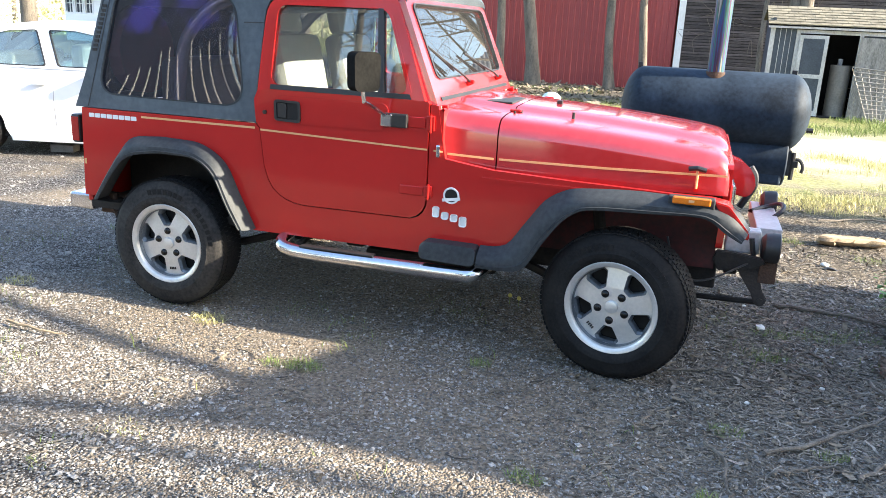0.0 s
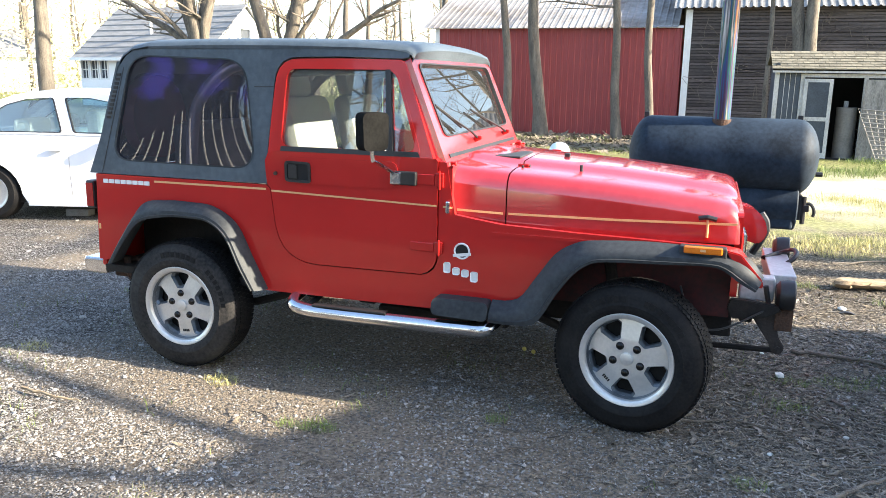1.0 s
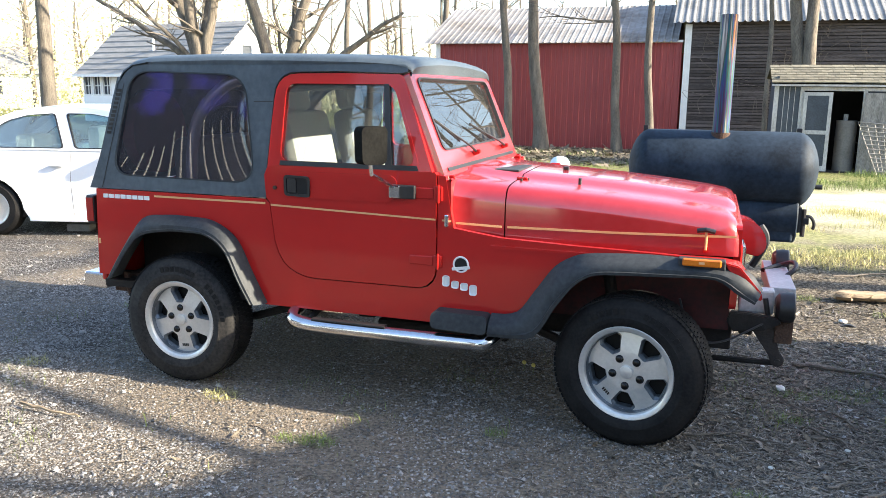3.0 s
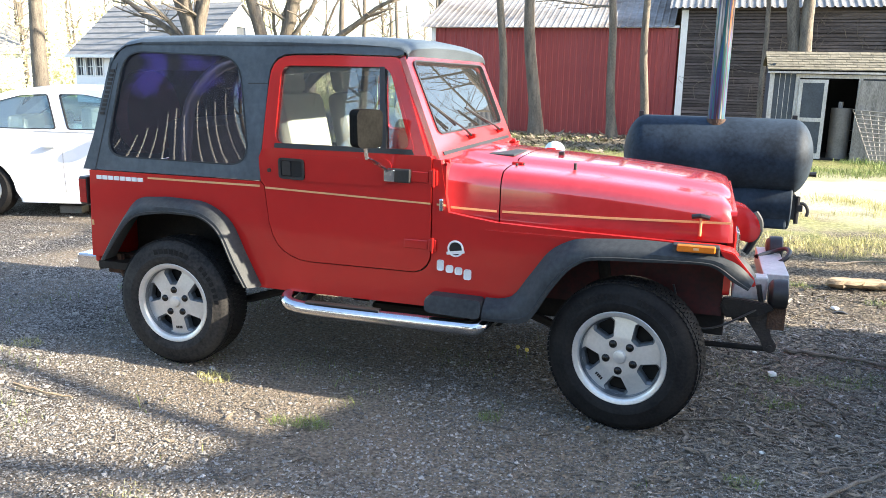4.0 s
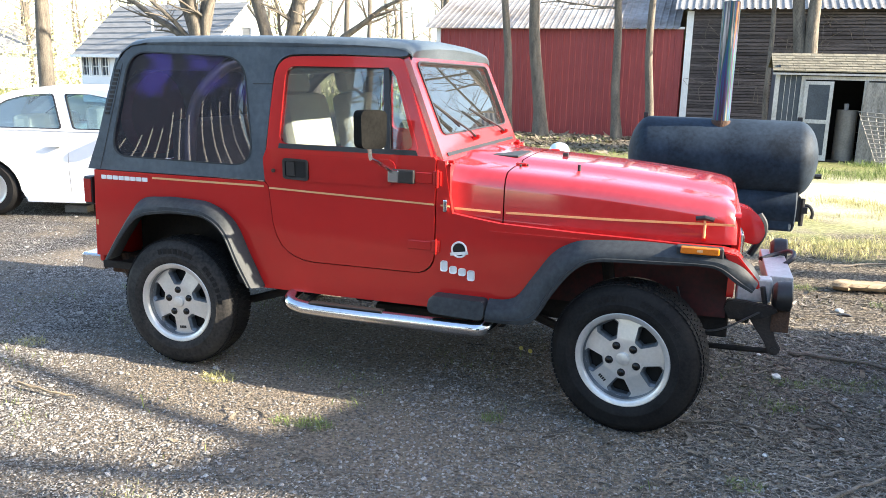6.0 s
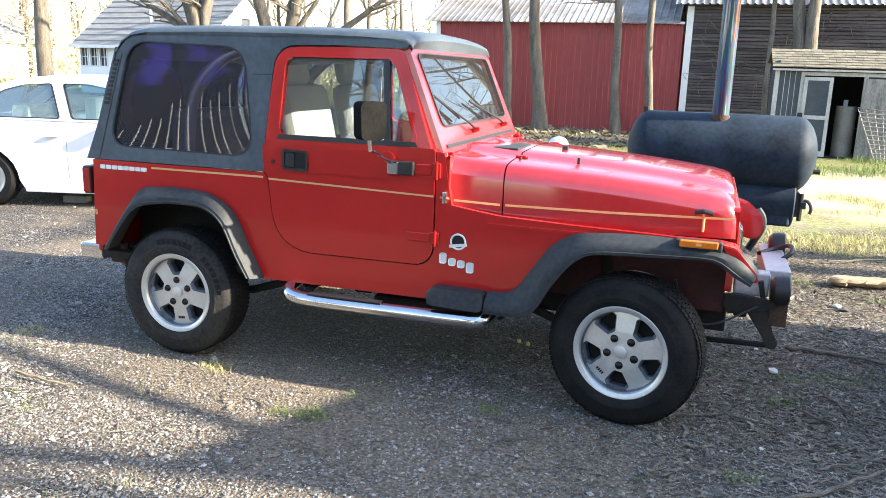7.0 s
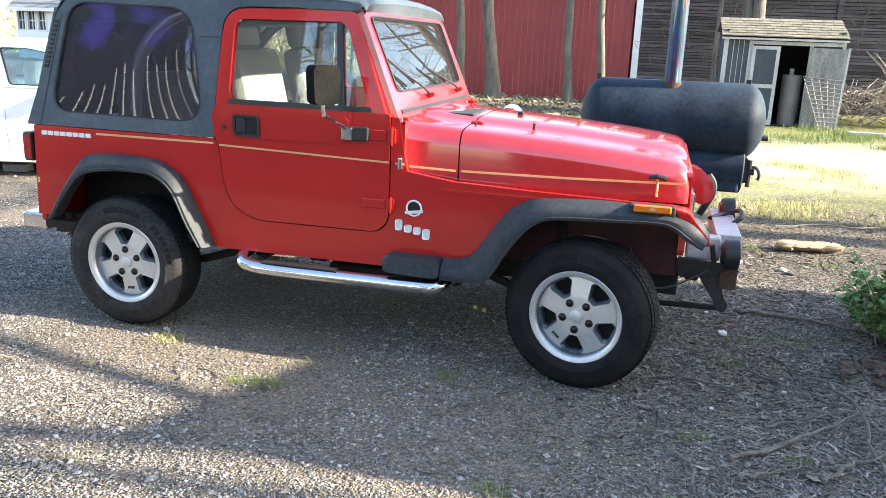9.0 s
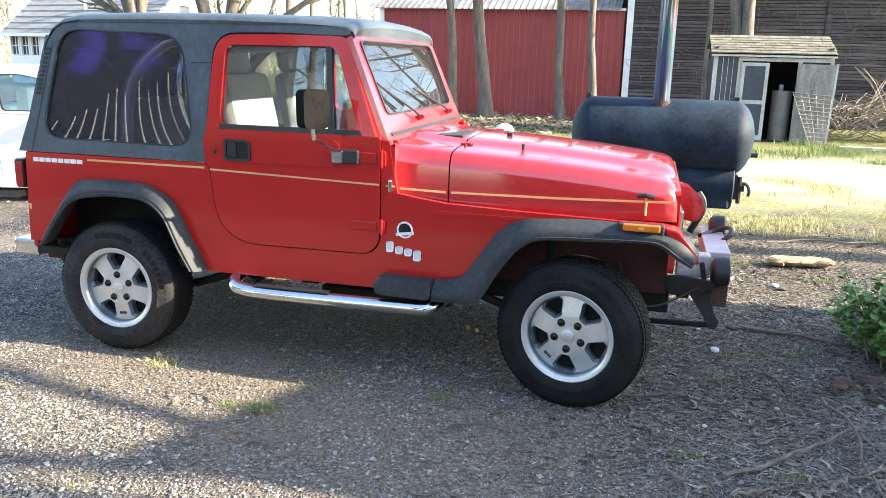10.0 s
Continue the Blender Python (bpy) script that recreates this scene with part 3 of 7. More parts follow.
def build_vehicle():
    car = thing("sport_utility_vehicle", 0, 0, 0, "red two-door off-road vehicle with black hard top parked on gravel", "car")
    # sides of the body with wheel arch and door opening
    side = [(-0.572, 0.547), (-0.552, 1.028), (0.512, 1.026), (0.534, 1.006), (0.557, 0.817), (0.578, 0.75), (0.606, 0.703), (0.640, 0.674), (0.68, 0.652), (0.73, 0.636), (0.788, 0.63), (1.354, 0.632), (1.392, 0.644), (1.419, 0.669), (1.435, 0.70), (1.440, 0.735),
            (1.440, 1.188), (1.478, 1.184), (1.500, 1.05), (1.521, 0.940), (1.62, 0.925), (1.753, 0.908), (2.10, 0.895), (2.45, 0.888), (2.745, 0.880), (2.745, 0.858), (2.42, 0.870), (2.15, 0.850), (2.012, 0.775), (1.849, 0.555),
            (1.849, 0.468), (0.488, 0.469), (0.495, 0.488), (0.333, 0.800), (0.20, 0.884), (-0.081, 0.893), (-0.235, 0.870), (-0.47, 0.547)]
    p = part("body_side", panel(side, [], lambda u, v: (u, -0.765, v), (0, 0.03, 0)), RED, car)
    mirrored(p, car)
    # rounded rear corner, tailgate
    part("tailgate", box(-0.585, -0.55, -0.735, 0.735, 0.50, 1.027, 0.012), RED, car)
    floor = part("floor_pan", box(-0.56, 1.50, -0.735, 0.735, 0.47, 0.51), UNDER, car)
    for s in (-1, 1):
        part("inner_wing", box(-0.46, 0.50, s * 0.52, s * 0.50, 0.47, 0.95), UNDER, car)
        part("wheel_house", box(-0.47, 0.48, s * 0.735, s * 0.50, 0.905, 0.925), UNDER, car)
        part("engine_bay_side", box(1.52, 2.78, s * 0.50, s * 0.47, 0.50, 0.89), INNER, car)
        part("frame_rail", box(-0.66, 2.80, s * 0.42, s * 0.34, 0.38, 0.53, 0.008), UNDER, car)
        part("leaf_spring", tube([(-0.55, s * 0.55, 0.42), (-0.25, s * 0.55, 0.33), (0.0, s * 0.55, 0.29), (0.3, s * 0.55, 0.33), (0.55, s * 0.55, 0.41)], 0.022, 6), UNDER, car)
        part("front_leaf_spring", tube([(1.85, s * 0.45, 0.40), (2.1, s * 0.45, 0.31), (WB, s * 0.45, 0.28), (2.55, s * 0.45, 0.31), (2.66, s * 0.45, 0.36)], 0.022, 6), UNDER, car)
        part("shock_absorber", tube([(2.30, s * 0.50, 0.30), (2.22, s * 0.50, 0.75)], 0.03, 10), UNDER, car)
    part("bulkhead", box(1.452, 1.505, -0.762, 0.762, 0.46, 1.165), RED, car)
    part("engine_block", box(1.72, 2.45, -0.28, 0.28, 0.48, 0.95, 0.03), UNDER, car)
    part("rear_axle", tube([(0, -0.66, HUB), (0, 0.66, HUB)], 0.045, 12), UNDER, car)
    part("front_axle", tube([(WB, -0.64, HUB), (WB, 0.64, HUB)], 0.045, 12), UNDER, car)
    part("transfer_case", box(1.0, 1.6, -0.22, 0.22, 0.32, 0.47, 0.04), UNDER, car)
    # Skid, muffler and crossmember shapes added to keep light off the ground underneath.
    part("skid_plate", box(0.95, 1.70, -0.36, 0.36, 0.270, 0.330, 0.02), UNDER, car)
    part("muffler", tube([(0.10, 0.30, 0.40), (0.14, 0.30, 0.40), (0.56, 0.30, 0.40), (0.60, 0.30, 0.40)], [0.04, 0.10, 0.10, 0.04], 16), RUST, car, smooth=True)
    part("gearbox_crossmember", box(0.88, 0.98, -0.46, 0.46, 0.36, 0.44, 0.01), UNDER, car)
    part("exhaust_pipe", tube([(1.75, 0.3, 0.42), (0.6, 0.32, 0.38), (-0.5, 0.36, 0.40)], 0.03, 8), RUST, car)
    part("fuel_skid_plate", box(-0.52, -0.10, -0.40, 0.40, 0.36, 0.47, 0.03), RUST, car)
    # wings with the sloping front
    wing = [(1.70, 0.875), (2.45, 0.872), (2.735, 0.872), (2.79, 0.862), (2.875, 0.762), (2.880, 0.735), (2.862, 0.735), (2.78, 0.835), (2.735, 0.850), (1.70, 0.850)]
    bm = prism(wing, -0.770, -0.66, None, 0.004)
    for v in bm.verts:
        if v.co.x > 2.76:
            v.co.x += 0.055 * max(0.0, (v.co.y + 0.77) / 0.6)
    w = part("front_wing", bm, RED, car, smooth=True)
    mirrored(w, car)
    w = part("wing_front_edge", prism([(2.735, 0.882), (2.795, 0.870), (2.888, 0.765), (2.895, 0.732), (2.835, 0.735), (2.77, 0.82)], -0.832, -0.772, None, 0.005), RED, car, smooth=True)
    mirrored(w, car)
    ap = prism([(2.76, 0.872), (2.85, 0.866), (2.90, 0.850), (2.942, 0.815), (2.970, 0.765), (2.980, 0.71), (2.962, 0.665), (2.93, 0.645), (2.86, 0.66), (2.78, 0.70)], 0.62, 0.80, None, 0.008)
    for v in ap.verts:
        if v.co.x > 2.86:
            v.co.x += 0.02 * (0.80 - v.co.y) / 0.2
    part("wing_apron", ap, FADED_DAPPLED, car, smooth=True)
    part("arch_trim_end", tube(smooth_path([(2.965, 0.81, 0.80), (2.997, 0.81, 0.75), (3.000, 0.81, 0.69), (2.970, 0.81, 0.62), (2.935, 0.81, 0.55)], 14), 0.022, 8), FLARE, car, smooth=True)
    # cowl and hood
    secs = [hood_section(x, w, z) for x, w, z in ((1.462, 0.756, 1.168), (1.490, 0.744, 1.165), (1.525, 0.728, 1.161), (1.58, 0.718, 1.156), (1.66, 0.711, 1.150), (1.750, 0.705, 1.143))]
    part("cowl", loft(secs), FADED_DAPPLED, car, "faded red cowl, darkened for dappled shade", smooth=True)
    secs = [hood_section(x, w, z) for x, w, z in ((1.756, 0.7045, 1.1425), (1.95, 0.694, 1.132), (2.2, 0.680, 1.115), (2.45, 0.664, 1.092), (2.65, 0.650, 1.068), (2.735, 0.643, 1.053), (2.772, 0.637, 1.036), (2.790, 0.630, 1.005), (2.794, 0.626, 0.96))]
    bm = loft(secs)
    for e in bm.edges:
        a, b = (abs(v.co.y) for v in e.verts)
        if abs(a - b) < 0.001 and min(abs(a - 0.36), abs(a - 0.335)) < 0.001:
            e.smooth = False
    hood = part("hood", bm, FADED_DAPPLED, car, "faded red hood, darkened for dappled shade", smooth=True)
    part("hood_bump_stop", tube([(2.05, -0.40, 1.13), (2.05, -0.40, 1.165)], 0.008, 8), BLACK, hood)
    part("washer_nozzle", box(1.90, 1.93, -0.03, 0.0, 1.160, 1.185, 0.004), BLACK, hood)
    part("cowl_vent", box(1.585, 1.72, -0.30, 0.02, 1.172, 1.183, 0.004), FLARE, car, "black slotted air intake grille")
    for x, y in ((1.78, -0.50), (1.80, -0.44), (1.76, -0.38), (1.79, 0.1)):
        part("hinge_bolt", tube([(x, y, 1.13), (x, y, 1.160)], 0.006, 8), BLACK, hood)
    for s in (-1, 1):
        part("hood_hinge", box(1.745, 1.80, s * 0.43, s * 0.455, 1.150, 1.163, 0.004), RED, hood)
        latch = part("hood_latch", tube([(2.655, s * 0.662, 0.90), (2.655, s * 0.664, 0.955), (2.652, s * 0.662, 0.985)], 0.0055, 8), GOLD, hood)
        part("latch_grip", tube([(2.615, s * 0.668, 0.985), (2.652, s * 0.672, 0.992), (2.69, s * 0.668, 0.983)], 0.011, 8), BLACK, latch)
        part("latch_base", box(2.645, 2.665, s * 0.645, s * 0.658, 0.885, 0.915), RED, latch)
    # grille with slots and square headlights
    slots = [[(y - 0.030, 0.70), (y + 0.030, 0.70), (y + 0.030, 0.95), (y - 0.030, 0.95)] for y in (-0.27 + 0.09 * i for i in range(7))]
    slots = [rounded(s, 0.02, 3) for s in slots]
    grille = part("grille", panel(rounded([(-0.60, 0.62), (0.60, 0.62), (0.615, 1.01), (-0.615, 1.01)], 0.03), slots, lambda u, v: (2.812 - 0.05 * abs(v - 0.83), u, v), (-0.03, 0, 0)), RED, car)
    part("radiator", box(2.74, 2.76, -0.40, 0.40, 0.62, 0.98), DARK, car)
    for s in (-1, 1):
        h = part("headlight", box(2.806, 2.824, s * 0.445 - 0.085, s * 0.445 + 0.085, 0.78, 0.91, 0.008), CHROME, grille, "square headlight with chrome bezel")
        part("lens", box(2.824, 2.830, s * 0.445 - 0.07, s * 0.445 + 0.07, 0.795, 0.895, 0.004), GLASS, h)
        part("turn_signal", box(2.806, 2.824, s * 0.445 - 0.07, s * 0.445 + 0.07, 0.67, 0.74, 0.006), AMBER, grille)
    # windscreen frame, hinged at the cowl
    b0, b1 = Vector((1.466, 0, 1.175)), Vector((1.262, 0, 1.662))
    dirw = b1 - b0

    def ws(u, v):
        q = b0 + dirw * v
        return (q.x, u * (1 - 0.03 * v), q.z)

    hole = rounded([(-0.615, 0.25), (0.615, 0.25), (0.63, 0.945), (-0.63, 0.945)], 0.07)
    frame_ob = part("windscreen_frame", panel(rounded([(-0.735, 0.0), (0.735, 0.0), (0.715, 1.0), (-0.715, 1.0)], 0.03), [hole], ws, (-0.045, 0, -0.02)), FADED_DAPPLED, car)
    seal = part("windscreen_seal", panel([tuple(p) for p in rounded([(-0.628, 0.235), (0.628, 0.235), (0.643, 0.957), (-0.643, 0.957)], 0.075)], [rounded([(-0.612, 0.252), (0.612, 0.252), (0.627, 0.942), (-0.627, 0.942)], 0.068)], lambda u, v: Vector(ws(u, v)) + Vector((0.006, 0, 0.002)), (-0.02, 0, -0.01)), BLACK, frame_ob)
    g = part("windscreen", panel([tuple(p) for p in hole], [], lambda u, v: Vector(ws(u, v)) + Vector((-0.016, 0, -0.007)), (-0.005, 0, -0.002)), SCREEN, frame_ob)
    g.visible_shadow = False
    part("defroster_slot", panel([(-0.66, 0.040), (0.66, 0.040), (0.66, 0.078), (-0.66, 0.078)], [], lambda u, v: Vector(ws(u, v)) + Vector((0.004, 0, 0.002)), (-0.003, 0, -0.001)), BLACK, frame_ob, "weathered grey seal strip below the windscreen")
    for y, dy, dv in ((-0.165, -0.45, 0.39), (0.45, -0.50, 0.31)):
        on = lambda f, up=0.0: Vector(ws(y + dy * f, 0.15 + dv * f)) + Vector((0.008 + up, 0, 0.004 + up * 0.4))
        wp = part("wiper", tube([on(0.0, 0.012), on(0.2, 0.016), on(0.62, 0.004)], [0.008, 0.006, 0.005], 8), BLACK, frame_ob)
        part("wiper_blade", tube([on(0.38, -0.004), on(0.66, 0.0), on(1.0, -0.004)], [0.006, 0.009, 0.006], 6), BLACK, wp)
        part("wiper_pivot", tube([on(0.0, -0.02), on(0.0, 0.022)], 0.013, 10), RED, wp)
        part("wiper_knuckle", box(-0.02, 0.02, -0.012, 0.012, -0.010, 0.010, 0.004, None, Matrix.Translation(on(0.02, 0.016))), RED, wp)
    for s in (-1, 1):
        part("windscreen_hinge", box(1.470, 1.500, s * 0.695, s * 0.67, 1.165, 1.183, 0.005), RED, frame_ob)
        part("frame_bolt", tube([(1.50, s * 0.73, 1.165), (1.50, s * 0.762, 1.165)], 0.008, 8), RED, frame_ob)
    # doors, windows, mirrors
    dlow = [(0.520, 1.035), (0.514, 1.10), (0.512, 1.15), (0.530, 1.190), (0.57, 1.200), (1.425, 1.200), (1.435, 1.188), (1.434, 0.737), (1.429, 0.704), (1.414, 0.675), (1.388, 0.651), (1.354, 0.638), (0.788, 0.636), (0.733, 0.642), (0.684, 0.658), (0.645, 0.679), (0.612, 0.708), (0.584, 0.755), (0.563, 0.82), (0.541, 1.008)]
    for s in (-1, 1):
        def pl(u, v, s=s, off=0.006):
            return (u, s * (-tub_y(v) + off), v)

        door = part("door", panel(dlow, [], lambda u, v: pl(u, v), (0, -s * 0.04, 0)), RED, car)
        part("door_swage", panel(rounded([(0.60, 1.045), (1.20, 1.045), (1.235, 1.085), (1.235, 1.175), (0.60, 1.175)], 0.05), [], lambda u, v: pl(u, v, off=0.013), (0, -s * 0.008, 0)), RED, door)
        up = [(0.530, 1.19), (0.541, 1.40), (0.551, 1.53), (0.558, 1.575), (0.573, 1.608), (0.598, 1.633), (0.632, 1.648), (0.68, 1.653), (0.917, 1.656), (1.215, 1.651), (1.232, 1.645), (1.245, 1.63), (1.415, 1.19)]
        win = rounded([(0.596, 1.215), (0.614, 1.606), (1.198, 1.606), (1.340, 1.215)], 0.055)
        uf = part("window_frame", panel(up, [win], lambda u, v: pl(u, v, off=0.004), (0, -s * 0.035, 0)), RED, door)
        part("window_seal", panel(rounded([(0.5965, 1.203), (0.6145, 1.607), (1.203, 1.607), (1.354, 1.203)], 0.056), [rounded([(0.599, 1.226), (0.617, 1.604), (1.192, 1.604), (1.326, 1.226)], 0.054)], lambda u, v: pl(u, v, off=0.0055), (0, -s * 0.004, 0)), RED, uf)
        part("window_sill_strip", panel([(0.600, 1.202), (1.345, 1.202), (1.333, 1.226), (0.602, 1.226)], [], lambda u, v: pl(u, v, off=0.0075), (0, -s * 0.001, 0)), BLACK, uf)
        part("quarter_bar", panel([(1.142, 1.606), (1.168, 1.606), (1.204, 1.215), (1.172, 1.215)], [], lambda u, v: pl(u, v, off=0.007), (0, -s * 0.025, 0)), BLACK, uf)
        g = part("door_glass", panel([tuple(p) for p in win], [], lambda u, v: pl(u, v, off=-0.012), (0, -s * 0.004, 0)), GLASS, door)
        g.visible_shadow = False
        hb = part("door_handle", panel(rounded([(0.632, 1.052), (0.775, 1.048), (0.772, 1.152), (0.630, 1.156)], 0.02), [rounded([(0.646, 1.064), (0.762, 1.062), (0.760, 1.142), (0.644, 1.144)], 0.012)], lambda u, v: pl(u, v, off=0.022), (0, -s * 0.012, 0)), BLACK, door, "black recessed paddle door handle")
        part("handle_recess", panel([(0.642, 1.060), (0.766, 1.058), (0.764, 1.146), (0.640, 1.148)], [], lambda u, v: pl(u, v, off=0.015), (0, -s * 0.002, 0)), DARK, hb)
        part("handle_paddle", panel(rounded([(0.652, 1.070), (0.700, 1.069), (0.699, 1.138), (0.651, 1.140)], 0.008), [], lambda u, v: pl(u, v, off=0.023), (0, -s * 0.008, 0)), BLACK, hb)
        part("door_lock", tube([(0.572, s * 0.768, 1.088), (0.572, s * 0.779, 1.088)], 0.010, 12), RUST, door, "small brass door lock")
        for z, h in ((1.10, 0.035), (0.775, 0.030)):
            part("door_hinge", box(1.425, 1.465, s * 0.766, s * 0.778, z - h, z + h, 0.004), RED, door)
            part("hinge_strap", box(1.30, 1.42, s * 0.768, s * 0.7755, z - h * 0.75, z + h * 0.75, 0.004), RED, door)
            part("hinge_pin", tube([(1.447, s * 0.779, z - h - 0.008), (1.447, s * 0.779, z + h + 0.008)], 0.006, 8), RED, door)
        # mirror
        mi = part("mirror_bracket", box(1.205, 1.335, s * 0.771, s * 0.800, 1.070, 1.135, 0.006), BLACK, door, "black mirror bracket with chrome arm")
        part("mirror_mount", box(1.205, 1.26, s * 0.774, s * 0.806, 1.073, 1.132, 0.005), CHROME, mi)
        part("mirror_arm", tube([(1.225, s * 0.80, 1.125), (1.20, s * 0.88, 1.165), (1.185, s * 0.955, 1.195), (1.182, s * 0.965, 1.25)], 0.010, 8), CHROME, mi)
        shell = rounded([(0.022, 0.0), (0.153, 0.0), (0.158, 0.172), (0.018, 0.172)], 0.032)
        nx, ny = math.cos(radians(33)), s * math.sin(radians(33))

        def turned(u, v, d, s=s, nx=nx, ny=ny):
            return (1.185 - abs(ny) * (u - 0.0875) + nx * d, s * 0.962 + s * nx * (u - 0.0875) + ny * d, 1.243 + v)

        bm = panel(shell, [], lambda u, v: turned(u, v, 0.032), (-0.065 * nx, -0.065 * ny, 0))
        bmesh.ops.bevel(bm, geom=[e for e in bm.edges if e.calc_face_angle(0) > 1.2], offset=0.012, segments=2, affect="EDGES")
        part("mirror_shell", bm, MIRRORSHELL, mi, smooth=True)
        part("mirror_glass", panel(rounded([(0.034, 0.012), (0.142, 0.012), (0.146, 0.160), (0.030, 0.160)], 0.03), [], lambda u, v: turned(u, v, -0.034), (-0.003 * nx, -0.003 * ny, 0)), CHROME, mi)
    # hard top
    sid = [(-0.602, 1.030), (-0.55, 1.17), (-0.485, 1.36), (-0.440, 1.52), (-0.405, 1.61), (-0.36, 1.665), (-0.29, 1.705), (0.4, 1.712), (1.20, 1.700), (1.256, 1.690), (1.258, 1.664), (1.225, 1.657), (0.90, 1.665), (0.68, 1.662), (0.628, 1.658), (0.590, 1.642), (0.563, 1.615), (0.546, 1.578), (0.539, 1.53), (0.528, 1.40), (0.508, 1.19), (0.508, 1.030)]
    for s in (-1, 1):
        wob = rounded([(-0.455, 1.108), (-0.335, 1.665), (0.370, 1.645), (0.440, 1.100)], 0.125, 8)

        def pt(u, v, s=s, off=0.0):
            return (u, s * (-top_y(v) + off), v)

        hs = part("hardtop_side", panel(sid, [wob], lambda u, v: pt(u, v), (0, -s * 0.03, 0)), HARDTOP, car, "matt black fibreglass hard top side")
        part("rear_window_seal", panel(rounded([(-0.459, 1.105), (-0.338, 1.668), (0.373, 1.648), (0.444, 1.097)], 0.127, 8), [rounded([(-0.450, 1.112), (-0.332, 1.661), (0.366, 1.641), (0.435, 1.104)], 0.122, 8)], lambda u, v: pt(u, v, off=0.002), (0, -s * 0.003, 0)), FLARE, hs)
        part("hardtop_seam", panel([(-0.520, 1.035), (-0.515, 1.035), (-0.375, 1.60), (-0.380, 1.60)], [], lambda u, v: pt(u, v, off=0.0015), (0, -s * 0.001, 0)), BLACK, hs)
        part("hardtop_seam", panel([(0.425, 1.510), (0.536, 1.512), (0.536, 1.517), (0.425, 1.515)], [], lambda u, v: pt(u, v, off=0.0015), (0, -s * 0.001, 0)), BLACK, hs)
        # slightly domed pane
        rows = []
        for a in range(25):
            v = a / 24
            row = []
            for b in range(33):
                u = b / 32
                x = (-0.475 + 0.133 * v) * (1 - u) + (0.462 - 0.075 * v) * u
                z = (1.090 * (1 - v) + 1.680 * v) * (1 - u) + (1.082 * (1 - v) + 1.660 * v) * u
                row.append(Vector(pt(x, z, off=-0.013 + 0.020 * 4 * u * (1 - u) * (0.6 + 1.6 * v * (1 - v)))))
            rows.append(row)
        bm = loft(rows)
        g = part("rear_side_window", bm, GLASS_TINT, hs, "dark tinted rear side window", smooth=True)
        for i in range(11):
            z = 1.335 + i * 0.0225
            x = -0.495 + (z - 1.335) * 0.29
            b = box(x + 0.008, x + 0.034, s * (-top_y(z) - 0.002), s * (-top_y(z) + 0.004), z - 0.0075, z + 0.0075)
            part("vent_slat", b, BLACK, hs)
    # roof
    def roof_sec(x, zt, w):
        half = [(w, min(1.70, zt - 0.01)), (w + 0.002, zt - 0.020), (w - 0.010, zt - 0.004), (w - 0.045, zt + 0.010), (w - 0.14, zt + 0.020), (0.3, zt + 0.033), (0.0, zt + 0.038)]
        return [Vector((x, -y, z)) for y, z in half] + [Vector((x, y, z)) for y, z in reversed(half[:-1])]

    secs = [roof_sec(*q) for q in ((-0.440, 1.55, 0.702), (-0.418, 1.62, 0.697), (-0.38, 1.675, 0.692), (-0.32, 1.712, 0.690), (-0.22, 1.730, 0.688), (0.2, 1.738, 0.688), (0.6, 1.736, 0.688), (1.0, 1.728, 0.688), (1.18, 1.718, 0.688), (1.240, 1.706, 0.688), (1.270, 1.690, 0.686), (1.279, 1.674, 0.684), (1.274, 1.660, 0.684))]
    part("roof", loft(secs), HARDTOP, car, "weathered black hard top roof", smooth=True)
    edge = secs[-1]
    part("roof_header", loft([edge, [Vector((1.262, p.y, min(p.z, 1.650))) for p in edge]]), HARDTOP, car, smooth=True)
    part("roof_lining", box(-0.36, 1.25, -0.66, 0.66, 1.685, 1.695), TRIMGREY, car)
    bk0, bk1 = Vector((-0.600, 0, 1.03)), Vector((-0.425, 0, 1.63))
    bkp = lambda u, v: (bk0.x + (bk1.x - bk0.x) * v, u, bk0.z + (bk1.z - bk0.z) * v)
    lg = rounded([(-0.60, 0.10), (0.60, 0.10), (0.56, 0.90), (-0.56, 0.90)], 0.08)
    lift = part("liftgate", panel([(-0.735, 0), (0.735, 0), (0.69, 1.0), (-0.69, 1.0)], [lg], bkp, (0.025, 0, 0)), HARDTOP, car)
    part("liftgate_glass", panel([tuple(p) for p in lg], [], bkp, (0.005, 0, 0)), GLASS_TINT, lift)
    # spare wheel behind the tailgate, rear lamps, bumpers
    for s in (-1, 1):
        tl = part("tail_lamp", box(-0.640, -0.585, s * 0.66, s * 0.755, 0.83, 0.985, 0.008), BLACK, car)
        part("lamp_lens", box(-0.648, -0.640, s * 0.67, s * 0.745, 0.84, 0.975, 0.003), TAIL, tl)
        part("side_lens", box(-0.636, -0.590, s * 0.756, s * 0.760, 0.842, 0.972, 0.001), TAIL, tl)
        part("side_marker", box(-0.558, -0.545, s * 0.764, s * 0.768, 0.72, 0.75, 0.002), GOLD, car)
    rb = part("rear_bumper", box(-0.745, -0.585, -0.70, 0.70, 0.438, 0.530, 0.012), CHROME, car, "tarnished silver rear bumper")
    part("bumper_bracket", box(-0.60, -0.42, -0.62, -0.57, 0.41, 0.53, 0.008), RUST, rb)
    part("rusty_hanger", tube([(-0.47, -0.66, 0.54), (-0.46, -0.67, 0.47), (-0.44, -0.66, 0.41)], 0.02, 8), RUST, car)
    fb = part("front_bumper", box(2.955, 3.070, -0.36, 0.30, 0.605, 0.690, 0.004), BUMPER, car, "pale steel front bumper")
